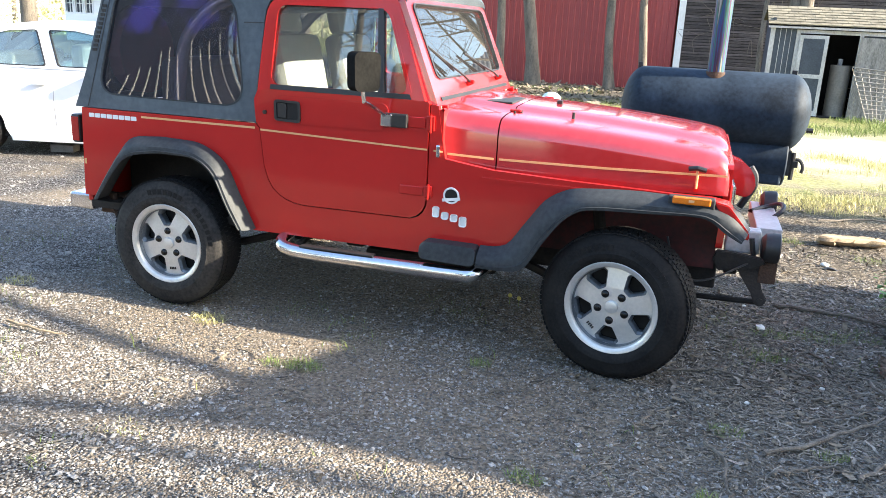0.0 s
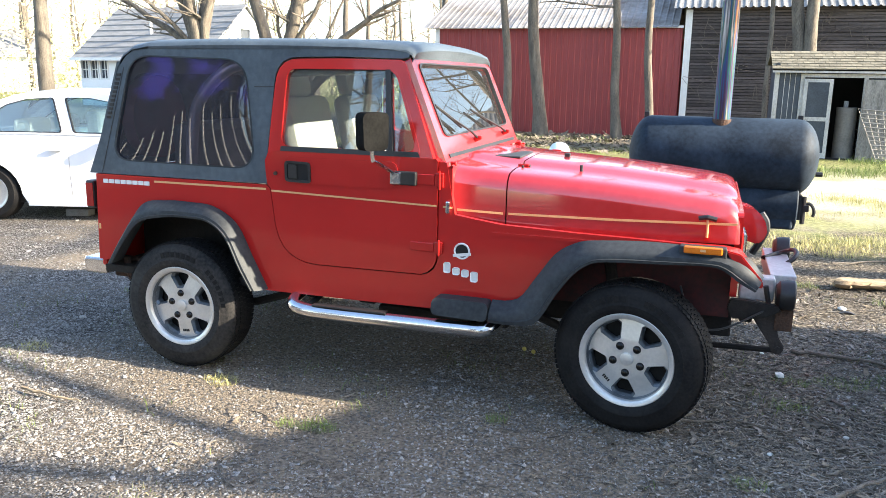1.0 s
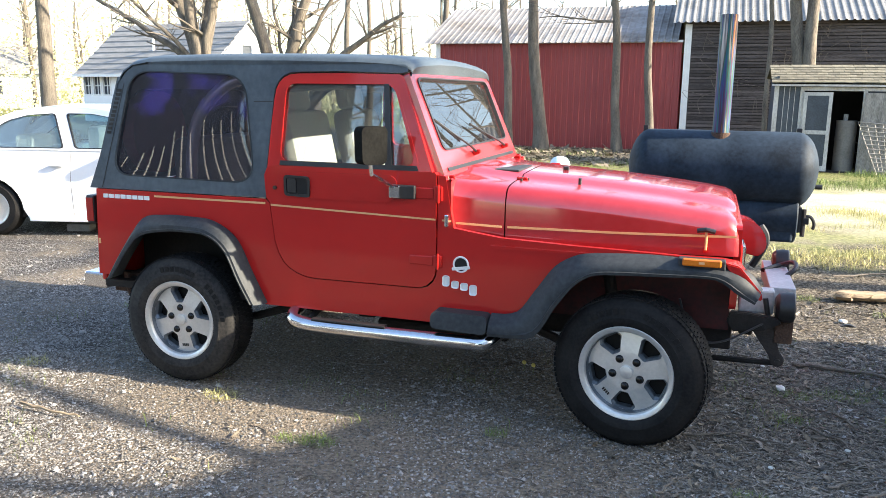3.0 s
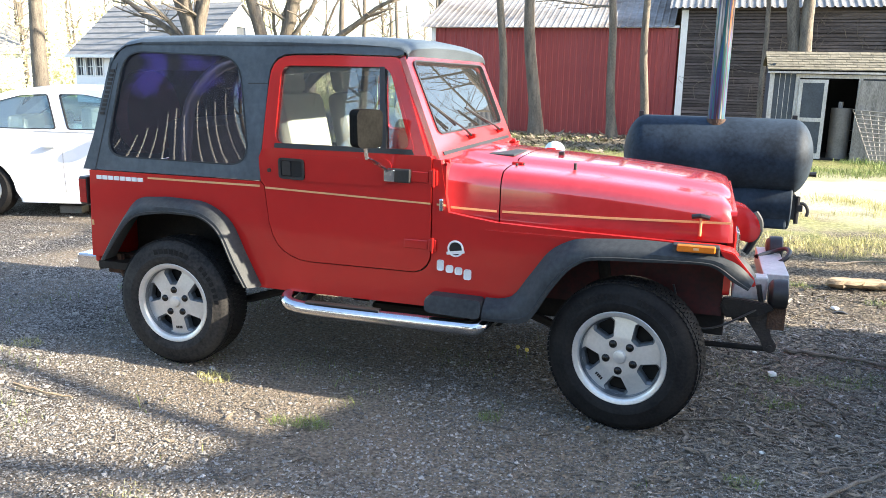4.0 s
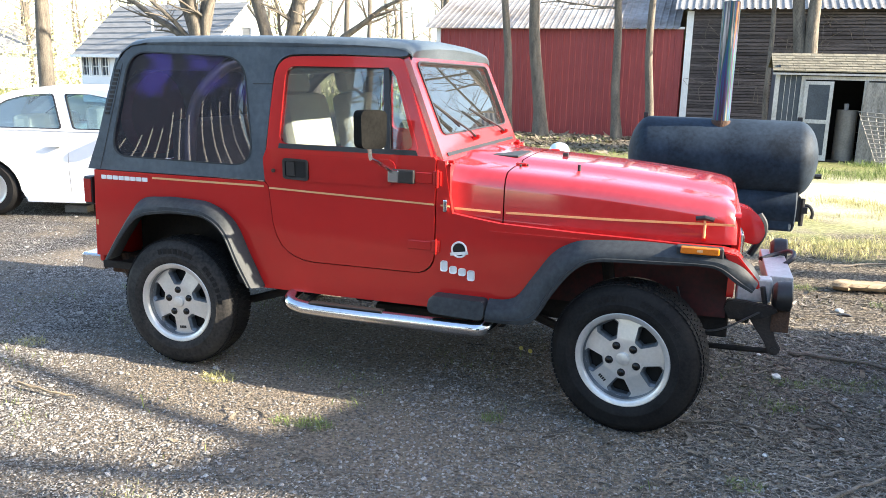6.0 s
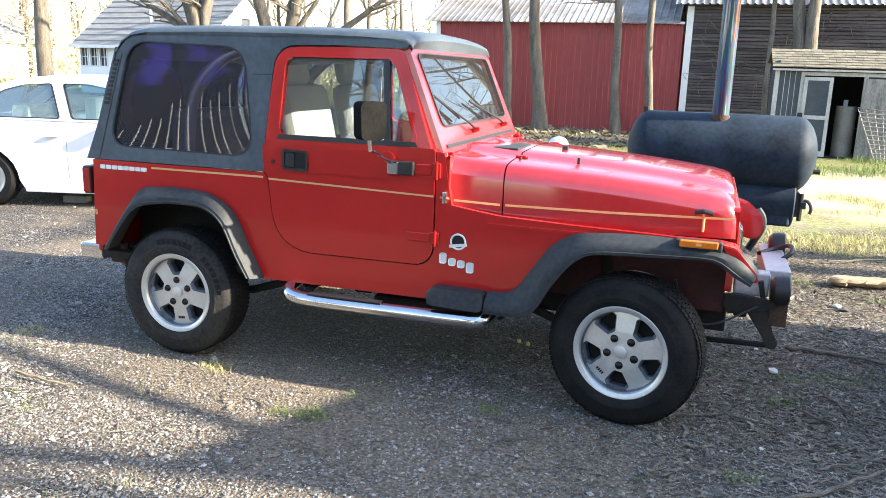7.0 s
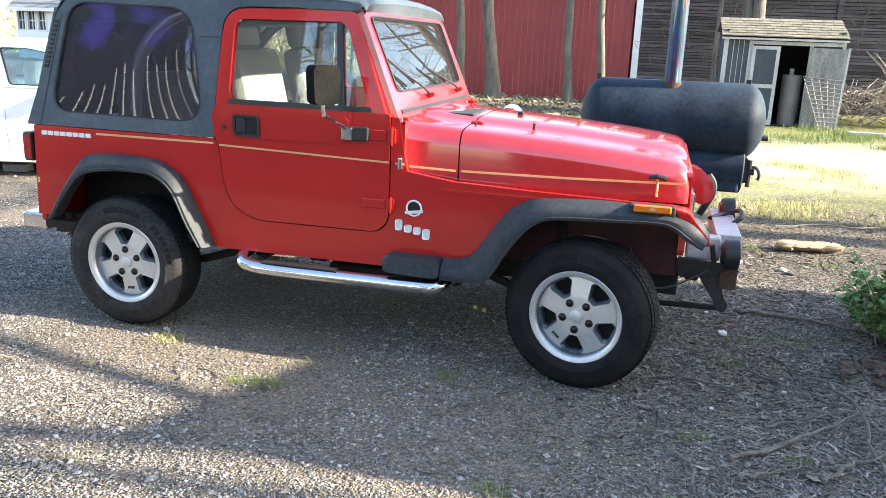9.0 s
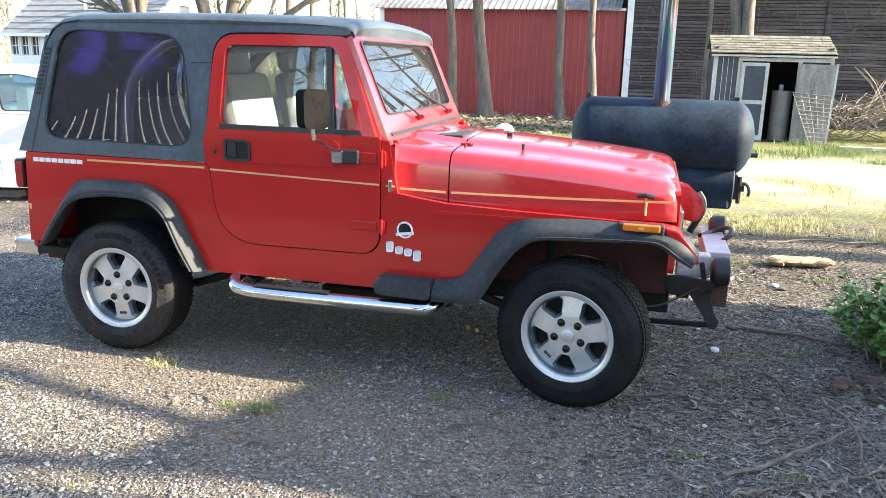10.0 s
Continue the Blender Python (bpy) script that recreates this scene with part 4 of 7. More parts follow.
    part("bumper_end", box(2.82, 2.975, -0.44, -0.362, 0.575, 0.690, 0.01), BUMPER, fb)
    part("bumper_gusset", prism([(2.77, 0.550), (2.785, 0.592), (2.86, 0.592), (3.00, 0.575), (2.995, 0.55), (2.93, 0.515), (2.80, 0.500)], -0.515, -0.475, None, 0.004), UNDER, fb)
    for y, z, x in ((-0.47, 0.625, 3.022), (0.22, 0.700, 3.045)):
        lamp = part("fog_lamp", revolve([(0.0, 0.045), (0.045, 0.045), (0.064, 0.030), (0.069, 0.0), (0.069, -0.03), (0.064, -0.036)], (0, 0, 0), 28), BLACK, fb, "round black fog lamp", smooth=True)
        mm = Matrix.Translation((x, y, z)) @ Matrix.Rotation(radians(-90), 4, "Z")
        lamp.data.transform(mm)
        bm = revolve([(0.0, -0.040), (0.045, -0.038), (0.063, -0.034)], (0, 0, 0), 28)
        bm.transform(mm)
        part("lamp_glass", bm, GLASS, lamp)
        part("lamp_bracket", tube([(x - 0.02, y, z - 0.07), (x - 0.06, y, z - 0.10), (x - 0.09, y, 0.66)], 0.012, 8), BLACK, lamp)
    hoop = [(3.05, -0.04, 0.68), (3.09, -0.02, 0.712), (3.10, 0.04, 0.730), (3.08, 0.10, 0.726), (3.02, 0.12, 0.70), (2.95, 0.05, 0.685)]
    part("tow_hook", tube(smooth_path(hoop, 24), 0.012, 8), BLACK, fb, "black looped tow hook")
    tb = part("tow_bracket", prism([(2.86, 0.545), (2.98, 0.565), (3.060, 0.560), (3.055, 0.455), (3.02, 0.445), (2.995, 0.470), (3.012, 0.41), (3.040, 0.368), (3.033, 0.340), (3.01, 0.328), (2.985, 0.340), (2.968, 0.385), (2.905, 0.475)], -0.45, -0.425, None, 0.004), TOWSTEEL, car, "rusty steel tow bracket below the bumper")
    part("rust_plate", box(2.985, 3.062, -0.458, -0.451, 0.448, 0.552, 0.002), RUST, tb)
    part("bracket_bolt", tube([(3.010, -0.46, 0.357), (3.010, -0.415, 0.357)], 0.014, 8), TOWSTEEL, tb)
    part("tow_bar", tube([(2.30, -0.30, 0.285), (3.005, -0.43, 0.345)], 0.014, 8), UNDER, car)
    part("brake_hose", tube(smooth_path([(2.56, -0.62, 0.66), (2.62, -0.64, 0.50), (2.75, -0.60, 0.47), (2.95, -0.50, 0.56)], 18), 0.005, 6), BLACK, car)
    part("shackle", box(2.83, 2.89, -0.45, -0.40, 0.47, 0.56, 0.01), UNDER, car)
    # arch trims
    ri = [(-0.47, 0.543), (-0.37, 0.70), (-0.235, 0.873), (-0.081, 0.905), (0.06, 0.906), (0.2, 0.891), (0.333, 0.807), (0.42, 0.64), (0.503, 0.480)]
    rl = [(-0.405, 0.553), (-0.30, 0.70), (-0.20, 0.800), (-0.04, 0.836), (0.08, 0.840), (0.21, 0.830), (0.313, 0.758), (0.39, 0.60), (0.455, 0.488)]
    f = part("rear_arch_trim", flare(ri, rl), FLARE, car, "faded black plastic wheel arch trim", smooth=True)
    mirrored(f, car)
    fi = [(1.722, 0.545), (1.80, 0.548), (1.862, 0.575), (1.94, 0.680), (2.012, 0.782), (2.09, 0.838), (2.18, 0.865), (2.42, 0.880), (2.68, 0.871), (2.755, 0.862), (2.835, 0.834), (2.892, 0.768)]
    fl = [(1.722, 0.462), (1.84, 0.462), (1.945, 0.485), (2.03, 0.620), (2.095, 0.713), (2.150, 0.765), (2.225, 0.794), (2.45, 0.806), (2.66, 0.815), (2.73, 0.803), (2.795, 0.757), (2.862, 0.722)]
    f = part("front_arch_trim", flare(fi, fl), FLARE, car, "faded black plastic wheel arch trim", smooth=True)
    mirrored(f, car)
    pad = rounded([(1.440, 0.470), (1.716, 0.462), (1.716, 0.548), (1.440, 0.550)], 0.03)
    bm = panel(pad, [], lambda u, v: (u, -0.868 + 0.5 * max(0, v - 0.51), v), (0, 0.10, 0))
    bmesh.ops.bevel(bm, geom=[e for e in bm.edges if e.calc_face_angle(0) > 1.0], offset=0.012, segments=2, affect="EDGES")
    f = part("rocker_guard", bm, FLARE, car, smooth=True)
    mirrored(f, car)
    for s in (-1, 1):
        am = part("side_marker_lamp", box(2.565, 2.722, s * 0.836, s * 0.857, 0.862, 0.894, 0.006), AMBER, car, "amber side marker lamp")
        part("marker_base", box(2.548, 2.740, s * 0.78, s * 0.842, 0.845, 0.890, 0.006), FLARE, am)
        part("marker_spot", box(2.632, 2.655, s * 0.857, s * 0.858, 0.873, 0.883), GOLD, am)
        # tubular side step
        y = s * 0.832
        st = part("side_step", tube(smooth_path([(0.66, s * 0.70, 0.45), (0.672, s * 0.80, 0.435), (0.72, y, 0.416), (0.85, y, 0.405), (1.2, y, 0.405), (1.6, y, 0.408), (1.70, s * 0.83, 0.415), (1.76, s * 0.70, 0.45)], 40), 0.036, 14), CHROME, car, "chrome tubular side step with black tread pad", smooth=True)
        part("step_pad", box(0.80, 1.20, y - 0.022, y + 0.022, 0.437, 0.446, 0.003), BLACK, st)
        for x in (0.75, 1.62):
            part("step_bracket", tube([(x, y, 0.41), (x, s * 0.60, 0.45)], 0.016, 8), UNDER, st)
        # gold stripe, badges
        part("pinstripe", box(-0.17, 0.51, s * 0.7652, s * 0.7675, 0.999, 1.009), GOLD, car, "gold pinstripe")
        part("pinstripe", panel([(0.545, 0.994), (1.432, 0.972), (1.432, 0.980), (0.545, 1.003)], [], lambda u, v: (u, s * 0.7735, v), (0, -s * 0.002, 0)), GOLD, car)
        part("pinstripe", panel([(1.462, 0.970), (1.508, 0.968), (1.508, 0.976), (1.462, 0.978)], [], lambda u, v: (u, s * 0.7675, v), (0, -s * 0.002, 0)), GOLD, car)
        part("pinstripe", panel([(1.52, 0.955), (1.74, 0.947), (1.74, 0.957), (1.52, 0.965)], [], lambda u, v: (u, s * (0.728 - (u - 1.525) * 0.102 + 0.004), v), (0, -s * 0.002, 0)), GOLD, car)
        part("pinstripe", panel([(1.765, 0.947), (2.25, 0.948), (2.780, 0.958), (2.780, 0.968), (2.25, 0.958), (1.765, 0.957)], [], lambda u, v: (u, s * (0.7045 - (u - 1.756) * 0.0605 + 0.003), v), (0, -s * 0.002, 0)), GOLD, car)
        part("body_latch", box(1.478, 1.498, s * 0.765, s * 0.785, 0.945, 1.005, 0.007), CHROME, car)
        for i in range(8):
            x = -0.505 + i * 0.0385
            part("model_badge_piece", box(x, x + 0.033, s * 0.7652, s * 0.768, 0.980, 1.002, 0.003), SILVER, car)
        for i, (w, h) in enumerate(((0.034, 0.052), (0.036, 0.036), (0.036, 0.036), (0.036, 0.050))):
            x = 1.470 + i * 0.045
            z = 0.656 - i * 0.0065 - (0.014 if i == 3 else 0)
            part("badge_piece", box(x, x + w, s * 0.7652, s * 0.768, z, z + h, 0.009), SILVER, car)
        bm = tube(smooth_path([(1.560 + 0.036 * math.cos(a), s * 0.767, 0.768 + 0.036 * math.sin(a)) for a in (i * 0.7854 for i in range(8))], 24, True) + [Vector((1.596, s * 0.767, 0.768))], 0.005, 5)
        box(1.515, 1.605, s * 0.7652, s * 0.7685, 0.742, 0.757, 0.003, bm, Matrix.Translation((1.56, 0, 0.75)) @ Matrix.Rotation(-0.15, 4, "Y") @ Matrix.Translation((-1.56, 0, -0.75)))
        em = part("round_emblem", bm, SILVER, car, "small round silver and black emblem")
        part("emblem_disc", tube([(1.560, s * 0.7652, 0.768), (1.560, s * 0.7664, 0.768)], 0.034, 24), DARK, em)
    # cabin
    for y in (-0.36, 0.36):
        seat = part("seat", box(0.62, 1.12, y - 0.24, y + 0.24, 0.70, 0.88, 0.05), CLOTH, car, "pale cloth bucket seat", smooth=True)
        bm = box(0.0, 0.13, y - 0.24, y + 0.24, 0.0, 0.62, 0.05)
        bm.transform(Matrix.Translation((0.56, 0, 0.84)) @ Matrix.Rotation(radians(-12), 4, "Y"))
        part("seat_back", bm, CLOTH, seat, smooth=True)
        bm = box(0.0, 0.09, y - 0.13, y + 0.13, 0.0, 0.17, 0.035)
        bm.transform(Matrix.Translation((0.43, 0, 1.45)) @ Matrix.Rotation(radians(-12), 4, "Y"))
        part("headrest", bm, CLOTH, seat, smooth=True)
        part("seat_base", box(0.64, 1.08, y - 0.2, y + 0.2, 0.50, 0.71), TRIMGREY, seat)
    part("dashboard", box(1.28, 1.46, -0.70, 0.70, 0.93, 1.20, 0.03), TRIMGREY, car)
    ring = [Vector((1.20 + 0.19 * math.sin(a) * 0.42, 0.36 + 0.19 * math.cos(a), 1.13 + 0.19 * math.sin(a) * 0.9)) for a in (2 * math.pi * i / 28 for i in range(29))]
    sw = part("steering_wheel", tube(ring, 0.013, 8), BLACK, car)
    part("steering_column", tube([(1.20, 0.36, 1.13), (1.40, 0.36, 1.02)], 0.025, 8), BLACK, sw)
    hoop = [(0.38, -0.60, 0.93), (0.38, -0.60, 1.50), (0.38, -0.52, 1.62), (0.38, 0.0, 1.63), (0.38, 0.52, 1.62), (0.38, 0.60, 1.50), (0.38, 0.60, 0.93)]
    rbar = part("roll_bar", tube(smooth_path(hoop, 40), 0.034, 10), TRIMGREY, car, "padded grey roll bar", smooth=True)
    for s in (-1, 1):
        part("roll_bar_strut", tube(smooth_path([(0.36, s * 0.55, 1.645), (0.20, s * 0.585, 1.60), (0.06, s * 0.60, 1.48), (-0.02, s * 0.60, 1.32), (-0.06, s * 0.60, 0.95)], 20), 0.034, 12), ROLLBAR_GLEAM, rbar, smooth=True)
        part("roll_bar_rail", tube([(0.38, s * 0.56, 1.58), (1.24, s * 0.60, 1.62)], 0.026, 10), TRIMGREY, rbar, smooth=True)
    part("spare_cover", tube([(-0.42, -0.46, 1.33), (-0.34, -0.46, 1.33)], 0.23, 28), MAROON, car, "dark maroon round cover in the load space")
    part("rear_bench", box(-0.22, 0.22, -0.44, 0.44, 0.72, 0.92, 0.05), TRIMGREY, car)
    part("rear_bench_back", box(-0.30, -0.16, -0.44, 0.44, 0.90, 1.30, 0.05), TRIMGREY, car)
    # wheels
    wheel_parts(car, 0.0, -0.737, 0, 31, TYRE_DUSTY)
    wheel_parts(car, WB, -0.737, -10.5, 4)
    for cx in (0.0, WB):
        bm = revolve([(0.19, -0.10), (0.30, -0.11), (0.342, -0.07), (0.342, 0.07), (0.30, 0.11), (0.19, 0.10)], (cx, 0.737, HUB), 48)
        part("tyre", bm, TYRE, car, smooth=True)
        part("rim", revolve([(0.0, 0.03), (0.19, 0.03), (0.21, -0.09)], (cx, 0.737, HUB), 32), ALLOY_DARK, car)
    return car


build_vehicle()


# ---- smoker cooker made from a tank ----
def build_smoker():
    cx, cy, cz, r = 2.735, 2.72, 0.985, 0.305
    sm = thing("smoker_grill", cx, cy, 0, "black steel tank smoker cooker with a tall heat-tinted chimney", "smoker")
    prof = []
    L = 0.745
    for i in range(9):
        a = math.pi / 2 * i / 8
        prof.append((r * math.sin(a), L - 0.17 + 0.17 * math.cos(a)))
    prof += [(r, 0.25), (r, 0.0)]
    prof += [(p, -h) for p, h in reversed(prof[:10])]
    bm = revolve(prof, (0, 0, 0), 56)
    mm = Matrix.Translation((cx, cy, cz)) @ Matrix.Rotation(radians(90), 4, "Z")
    bm.transform(mm)
    tank = part("tank", bm, TANK, sm, "blue-black painted steel tank with domed ends", smooth=True)
    part("end_stud", tube([(cx + L - 0.01, cy, cz - 0.13), (cx + L + 0.04, cy, cz - 0.13)], 0.02, 8), BLACK, tank)
    part("end_stud", tube([(cx - L + 0.01, cy, cz - 0.13), (cx - L - 0.03, cy, cz - 0.13)], 0.025, 8), BLACK, tank)
    for x in (-0.62, 0.58):
        part("lifting_eye", box(cx + x - 0.02, cx + x + 0.02, cy - 0.01, cy + 0.01, cz + r - 0.03, cz + r + 0.03, 0.004), BLACK, tank)
    sx = cx - 0.02
    st = part("chimney", tube([(sx, cy - 0.11, cz + r - 0.07), (sx, cy - 0.11, 1.6), (sx, cy - 0.11, 2.20)], 0.067, 28), STACK, sm, "heat-tinted steel chimney pipe", smooth=True)
    # Near-black disc on the closed pipe end draws the shade inside its mouth.
    part("chimney_mouth", tube([(sx, cy - 0.11, 2.15), (sx, cy - 0.11, 2.202)], 0.061, 20), DARK, st)
    part("weld_collar", tube([(sx, cy - 0.11, cz + r - 0.06), (sx, cy - 0.11, cz + r - 0.012)], 0.074, 24), RUST, st)
    prof = [(0.0, 0.38), (0.195, 0.38), (0.205, 0.37), (0.205, -0.395), (0.195, -0.405), (0.0, -0.405)]
    bm = revolve(prof, (0, 0, 0), 40)
    bm.transform(Matrix.Translation((3.06, cy - 0.02, 0.60)) @ Matrix.Rotation(radians(-90), 4, "Z") @ Matrix.Translation((0, -0.12, 0)))
    part("firebox", bm, TANK, sm, "black steel firebox", smooth=True)
    bm = box(cx - 0.2, 3.32, cy - 0.20, cy + 0.2, 0.42, 0.62, 0.02)
    part("firebox_lower", bm, TANK, sm)
    d = part("firebox_door", box(3.340, 3.375, cy - 0.17, cy + 0.14, 0.50, 0.70, 0.006), BLACK, sm, "black firebox door with coiled handle")
    part("door_latch", tube(smooth_path([(3.375, cy - 0.15, 0.605), (3.42, cy - 0.15, 0.635), (3.455, cy - 0.15, 0.615), (3.472, cy - 0.15, 0.57), (3.465, cy - 0.15, 0.53)], 14), 0.013, 8), BLACK, d)
    part("door_hinge", tube([(3.39, cy - 0.16, 0.47), (3.39, cy - 0.16, 0.69)], 0.018, 8), BLACK, d)
    part("latch_block", box(3.385, 3.43, cy - 0.18, cy - 0.12, 0.57, 0.625, 0.006), BLACK, d)
    for x in (2.2, 2.85):
        for y in (-0.15, 0.2):
            part("leg", box(x - 0.03, x + 0.03, cy + y - 0.03, cy + y + 0.03, 0.0, 0.80), BLACK, sm)


build_smoker()


# ---- white car ----
def build_white_car():
    car = thing("sedan", 0, 0, 0, "white four-door sedan parked on the gravel", "car")
    M = pose(-4.60, 2.14, 0, 0, 0, 16) @ Matrix.Diagonal((0.955, 0.955, 0.955, 1))

    def put(bm):
        bm.transform(M)
        return bm

    # local: x forward from the rear wheel, y inwards from the near side
    low = [(-0.92, 0.42), (-0.95, 0.60), (-0.93, 0.86), (-0.85, 0.94), (-0.2, 0.965), (0.6, 0.972), (1.4, 0.965), (2.1, 0.945), (2.9, 0.86), (3.35, 0.70), (3.42, 0.50), (3.38, 0.24), (2.92, 0.20)]
    arch = lambda c: [(c + 0.36 * math.cos(a), 0.30 + 0.36 * math.sin(a)) for a in (math.pi * i / 12 for i in range(13))]
    side = low + [(x, max(z, 0.2)) for x, z in arch(2.52)] + [(2.1, 0.19), (0.42, 0.19)] + [(x, max(z, 0.2)) for x, z in arch(0.0)] + [(-0.5, 0.30)]
    for y, t in ((0.0, 0.05), (1.70, -0.05)):
        part("side_panel", put(panel(side, [], lambda u, v, y=y, t=t: (u, y + (0.03 if t > 0 else -0.03) * (1 - min(1, max(0, (v - 0.2) / 0.35))) + (0.06 if t > 0 else -0.06) * max(0, (v - 0.62) / 0.35) ** 2, v), (0, t, 0))), WHITE_CAR, car)
    deck = [(x, z) for x, z in low]
    rows = [[Vector((x, y, z - 0.004)) for x, z in deck] for y in (0.05, 0.4, 0.85, 1.3, 1.65)]
    part("hood_and_trunk", put(loft(rows)), WHITE_CAR, car, smooth=True)
    part("sill", put(box(0.42, 2.1, 0.015, 0.10, 0.17, 0.24, 0.01)), WHITE_CAR, car)
    part("floor_pan", put(box(-0.5, 2.9, 0.10, 1.60, 0.2, 0.25)), UNDER, car)
    # cabin: roof and pillars with side windows
    yv = lambda v: 0.06 + (v - 0.95) * 0.36
    cab = [(-0.55, 0.95), (0.02, 1.30), (0.25, 1.385), (0.60, 1.428), (1.05, 1.430), (1.45, 1.385), (1.72, 1.28), (2.18, 0.95)]
    w1 = rounded([(-0.30, 0.985), (0.18, 1.285), (0.40, 1.345), (0.71, 1.368), (0.85, 0.985)], 0.04)
    w2 = rounded([(0.97, 0.985), (0.83, 1.368), (1.12, 1.366), (1.42, 1.315), (1.86, 0.985)], 0.04)
    for s in (0, 1):
        pl = lambda u, v, s=s: (u, yv(v) if not s else 1.70 - yv(v), v)
        pan = part("greenhouse_frame", put(panel(cab, [w1, w2], pl, (0, 0.03 if not s else -0.03, 0))), WHITE_CAR, car)
        for w in (w1, w2):
            c = sum((Vector(p) for p in w), Vector((0, 0))) / len(w)
            inner = [c + (Vector(p) - c) * 0.955 for p in w]
            off = -0.004 if not s else 0.004
            part("window_trim", put(panel([tuple(p) for p in w], [[tuple(p) for p in inner]], lambda u, v: (u, pl(u, v)[1] + off, v), (0, 0.02 if not s else -0.02, 0))), BLACK, pan)
            g = part("side_window", put(panel([tuple(p) for p in w], [], lambda u, v: (u, pl(u, v)[1] + 0.012 * (1 if not s else -1), v), (0, 0.004, 0))), CARGLASS, pan)
            g.visible_shadow = False
        part("quarter_bar", put(panel([(0.02, 0.985), (0.05, 0.985), (0.09, 1.25), (0.06, 1.235)], [], lambda u, v: (u, pl(u, v)[1] - 0.002, v), (0, 0.02, 0))), BLACK, pan)
    rows = []
    for k in range(9):
        f = k / 8
        rows.append([Vector((x, yv(z) + (1.70 - 2 * yv(z)) * f, z + (0.035 * math.sin(math.pi * f) if z > 1.2 else 0))) for x, z in cab[1:7]])
    part("roof", put(loft(rows)), WHITE_CAR, car, smooth=True)
    for a, b in ((0, 1), (6, 7)):
        q = [(cab[a][0], yv(cab[a][1]) + 0.03, cab[a][1]), (cab[b][0], yv(cab[b][1]) + 0.03, cab[b][1]), (cab[b][0], 1.67 - yv(cab[b][1]), cab[b][1]), (cab[a][0], 1.67 - yv(cab[a][1]), cab[a][1])]
        bm = bmesh.new()
        bm.faces.new([bm.verts.new(p) for p in q])
        part("windscreen", put(bm), CARGLASS, car)
    mi = part("door_mirror", put(box(1.64, 1.80, -0.15, 0.04, 0.97, 1.08, 0.03)), BLACK, car, smooth=True)
    part("door_handle", put(box(0.70, 0.84, 0.006, 0.05, 0.79, 0.812, 0.005)), WHITE_CAR, car)
    sy = lambda v: 0.03 * (1 - min(1, max(0, (v - 0.2) / 0.35))) + 0.06 * max(0, (v - 0.62) / 0.35) ** 2
    for x in (0.93, 1.95):
        zs = [0.24, 0.4, 0.55, 0.62, 0.7, 0.78, 0.86, 0.93]
        part("door_gap", put(loft([[Vector((x, sy(z) - 0.0008, z)), Vector((x + 0.006, sy(z) - 0.0008, z))] for z in zs])), TRIMGREY, car)
    for y in (0.3, 1.0):
        part("seat", put(box(0.15, 0.35, y, y + 0.5, 0.6, 1.12, 0.05)), CLOTH, car)
        part("seat", put(box(1.0, 1.15, y, y + 0.48, 0.6, 1.22, 0.05)), CLOTH, car)
    for x in (0.0, 2.52):
        for y, s in ((0.11, 1), (1.59, -1)):
            bm = revolve([(0.20, 0.095), (0.27, 0.10), (0.305, 0.07), (0.312, 0.0), (0.305, -0.08), (0.2, -0.09)], (x, y, 0.312), 40)
            ty = part("tyre", put(bm), TYRE, car, smooth=True)
            bm = revolve([(0.0, 0.07 * s), (0.06, 0.085 * s), (0.15, 0.07 * s), (0.19, 0.09 * s), (0.205, 0.08 * s)], (x, y, 0.312), 32)
            part("hubcap", put(bm), ALLOY, ty, smooth=True)
            part("wheel_arch_liner", put(box(x - 0.38, x + 0.38, y - 0.04 + 0.1 * s, y + 0.03 + 0.1 * s, 0.25, 0.70)), DARK, car)


build_white_car()


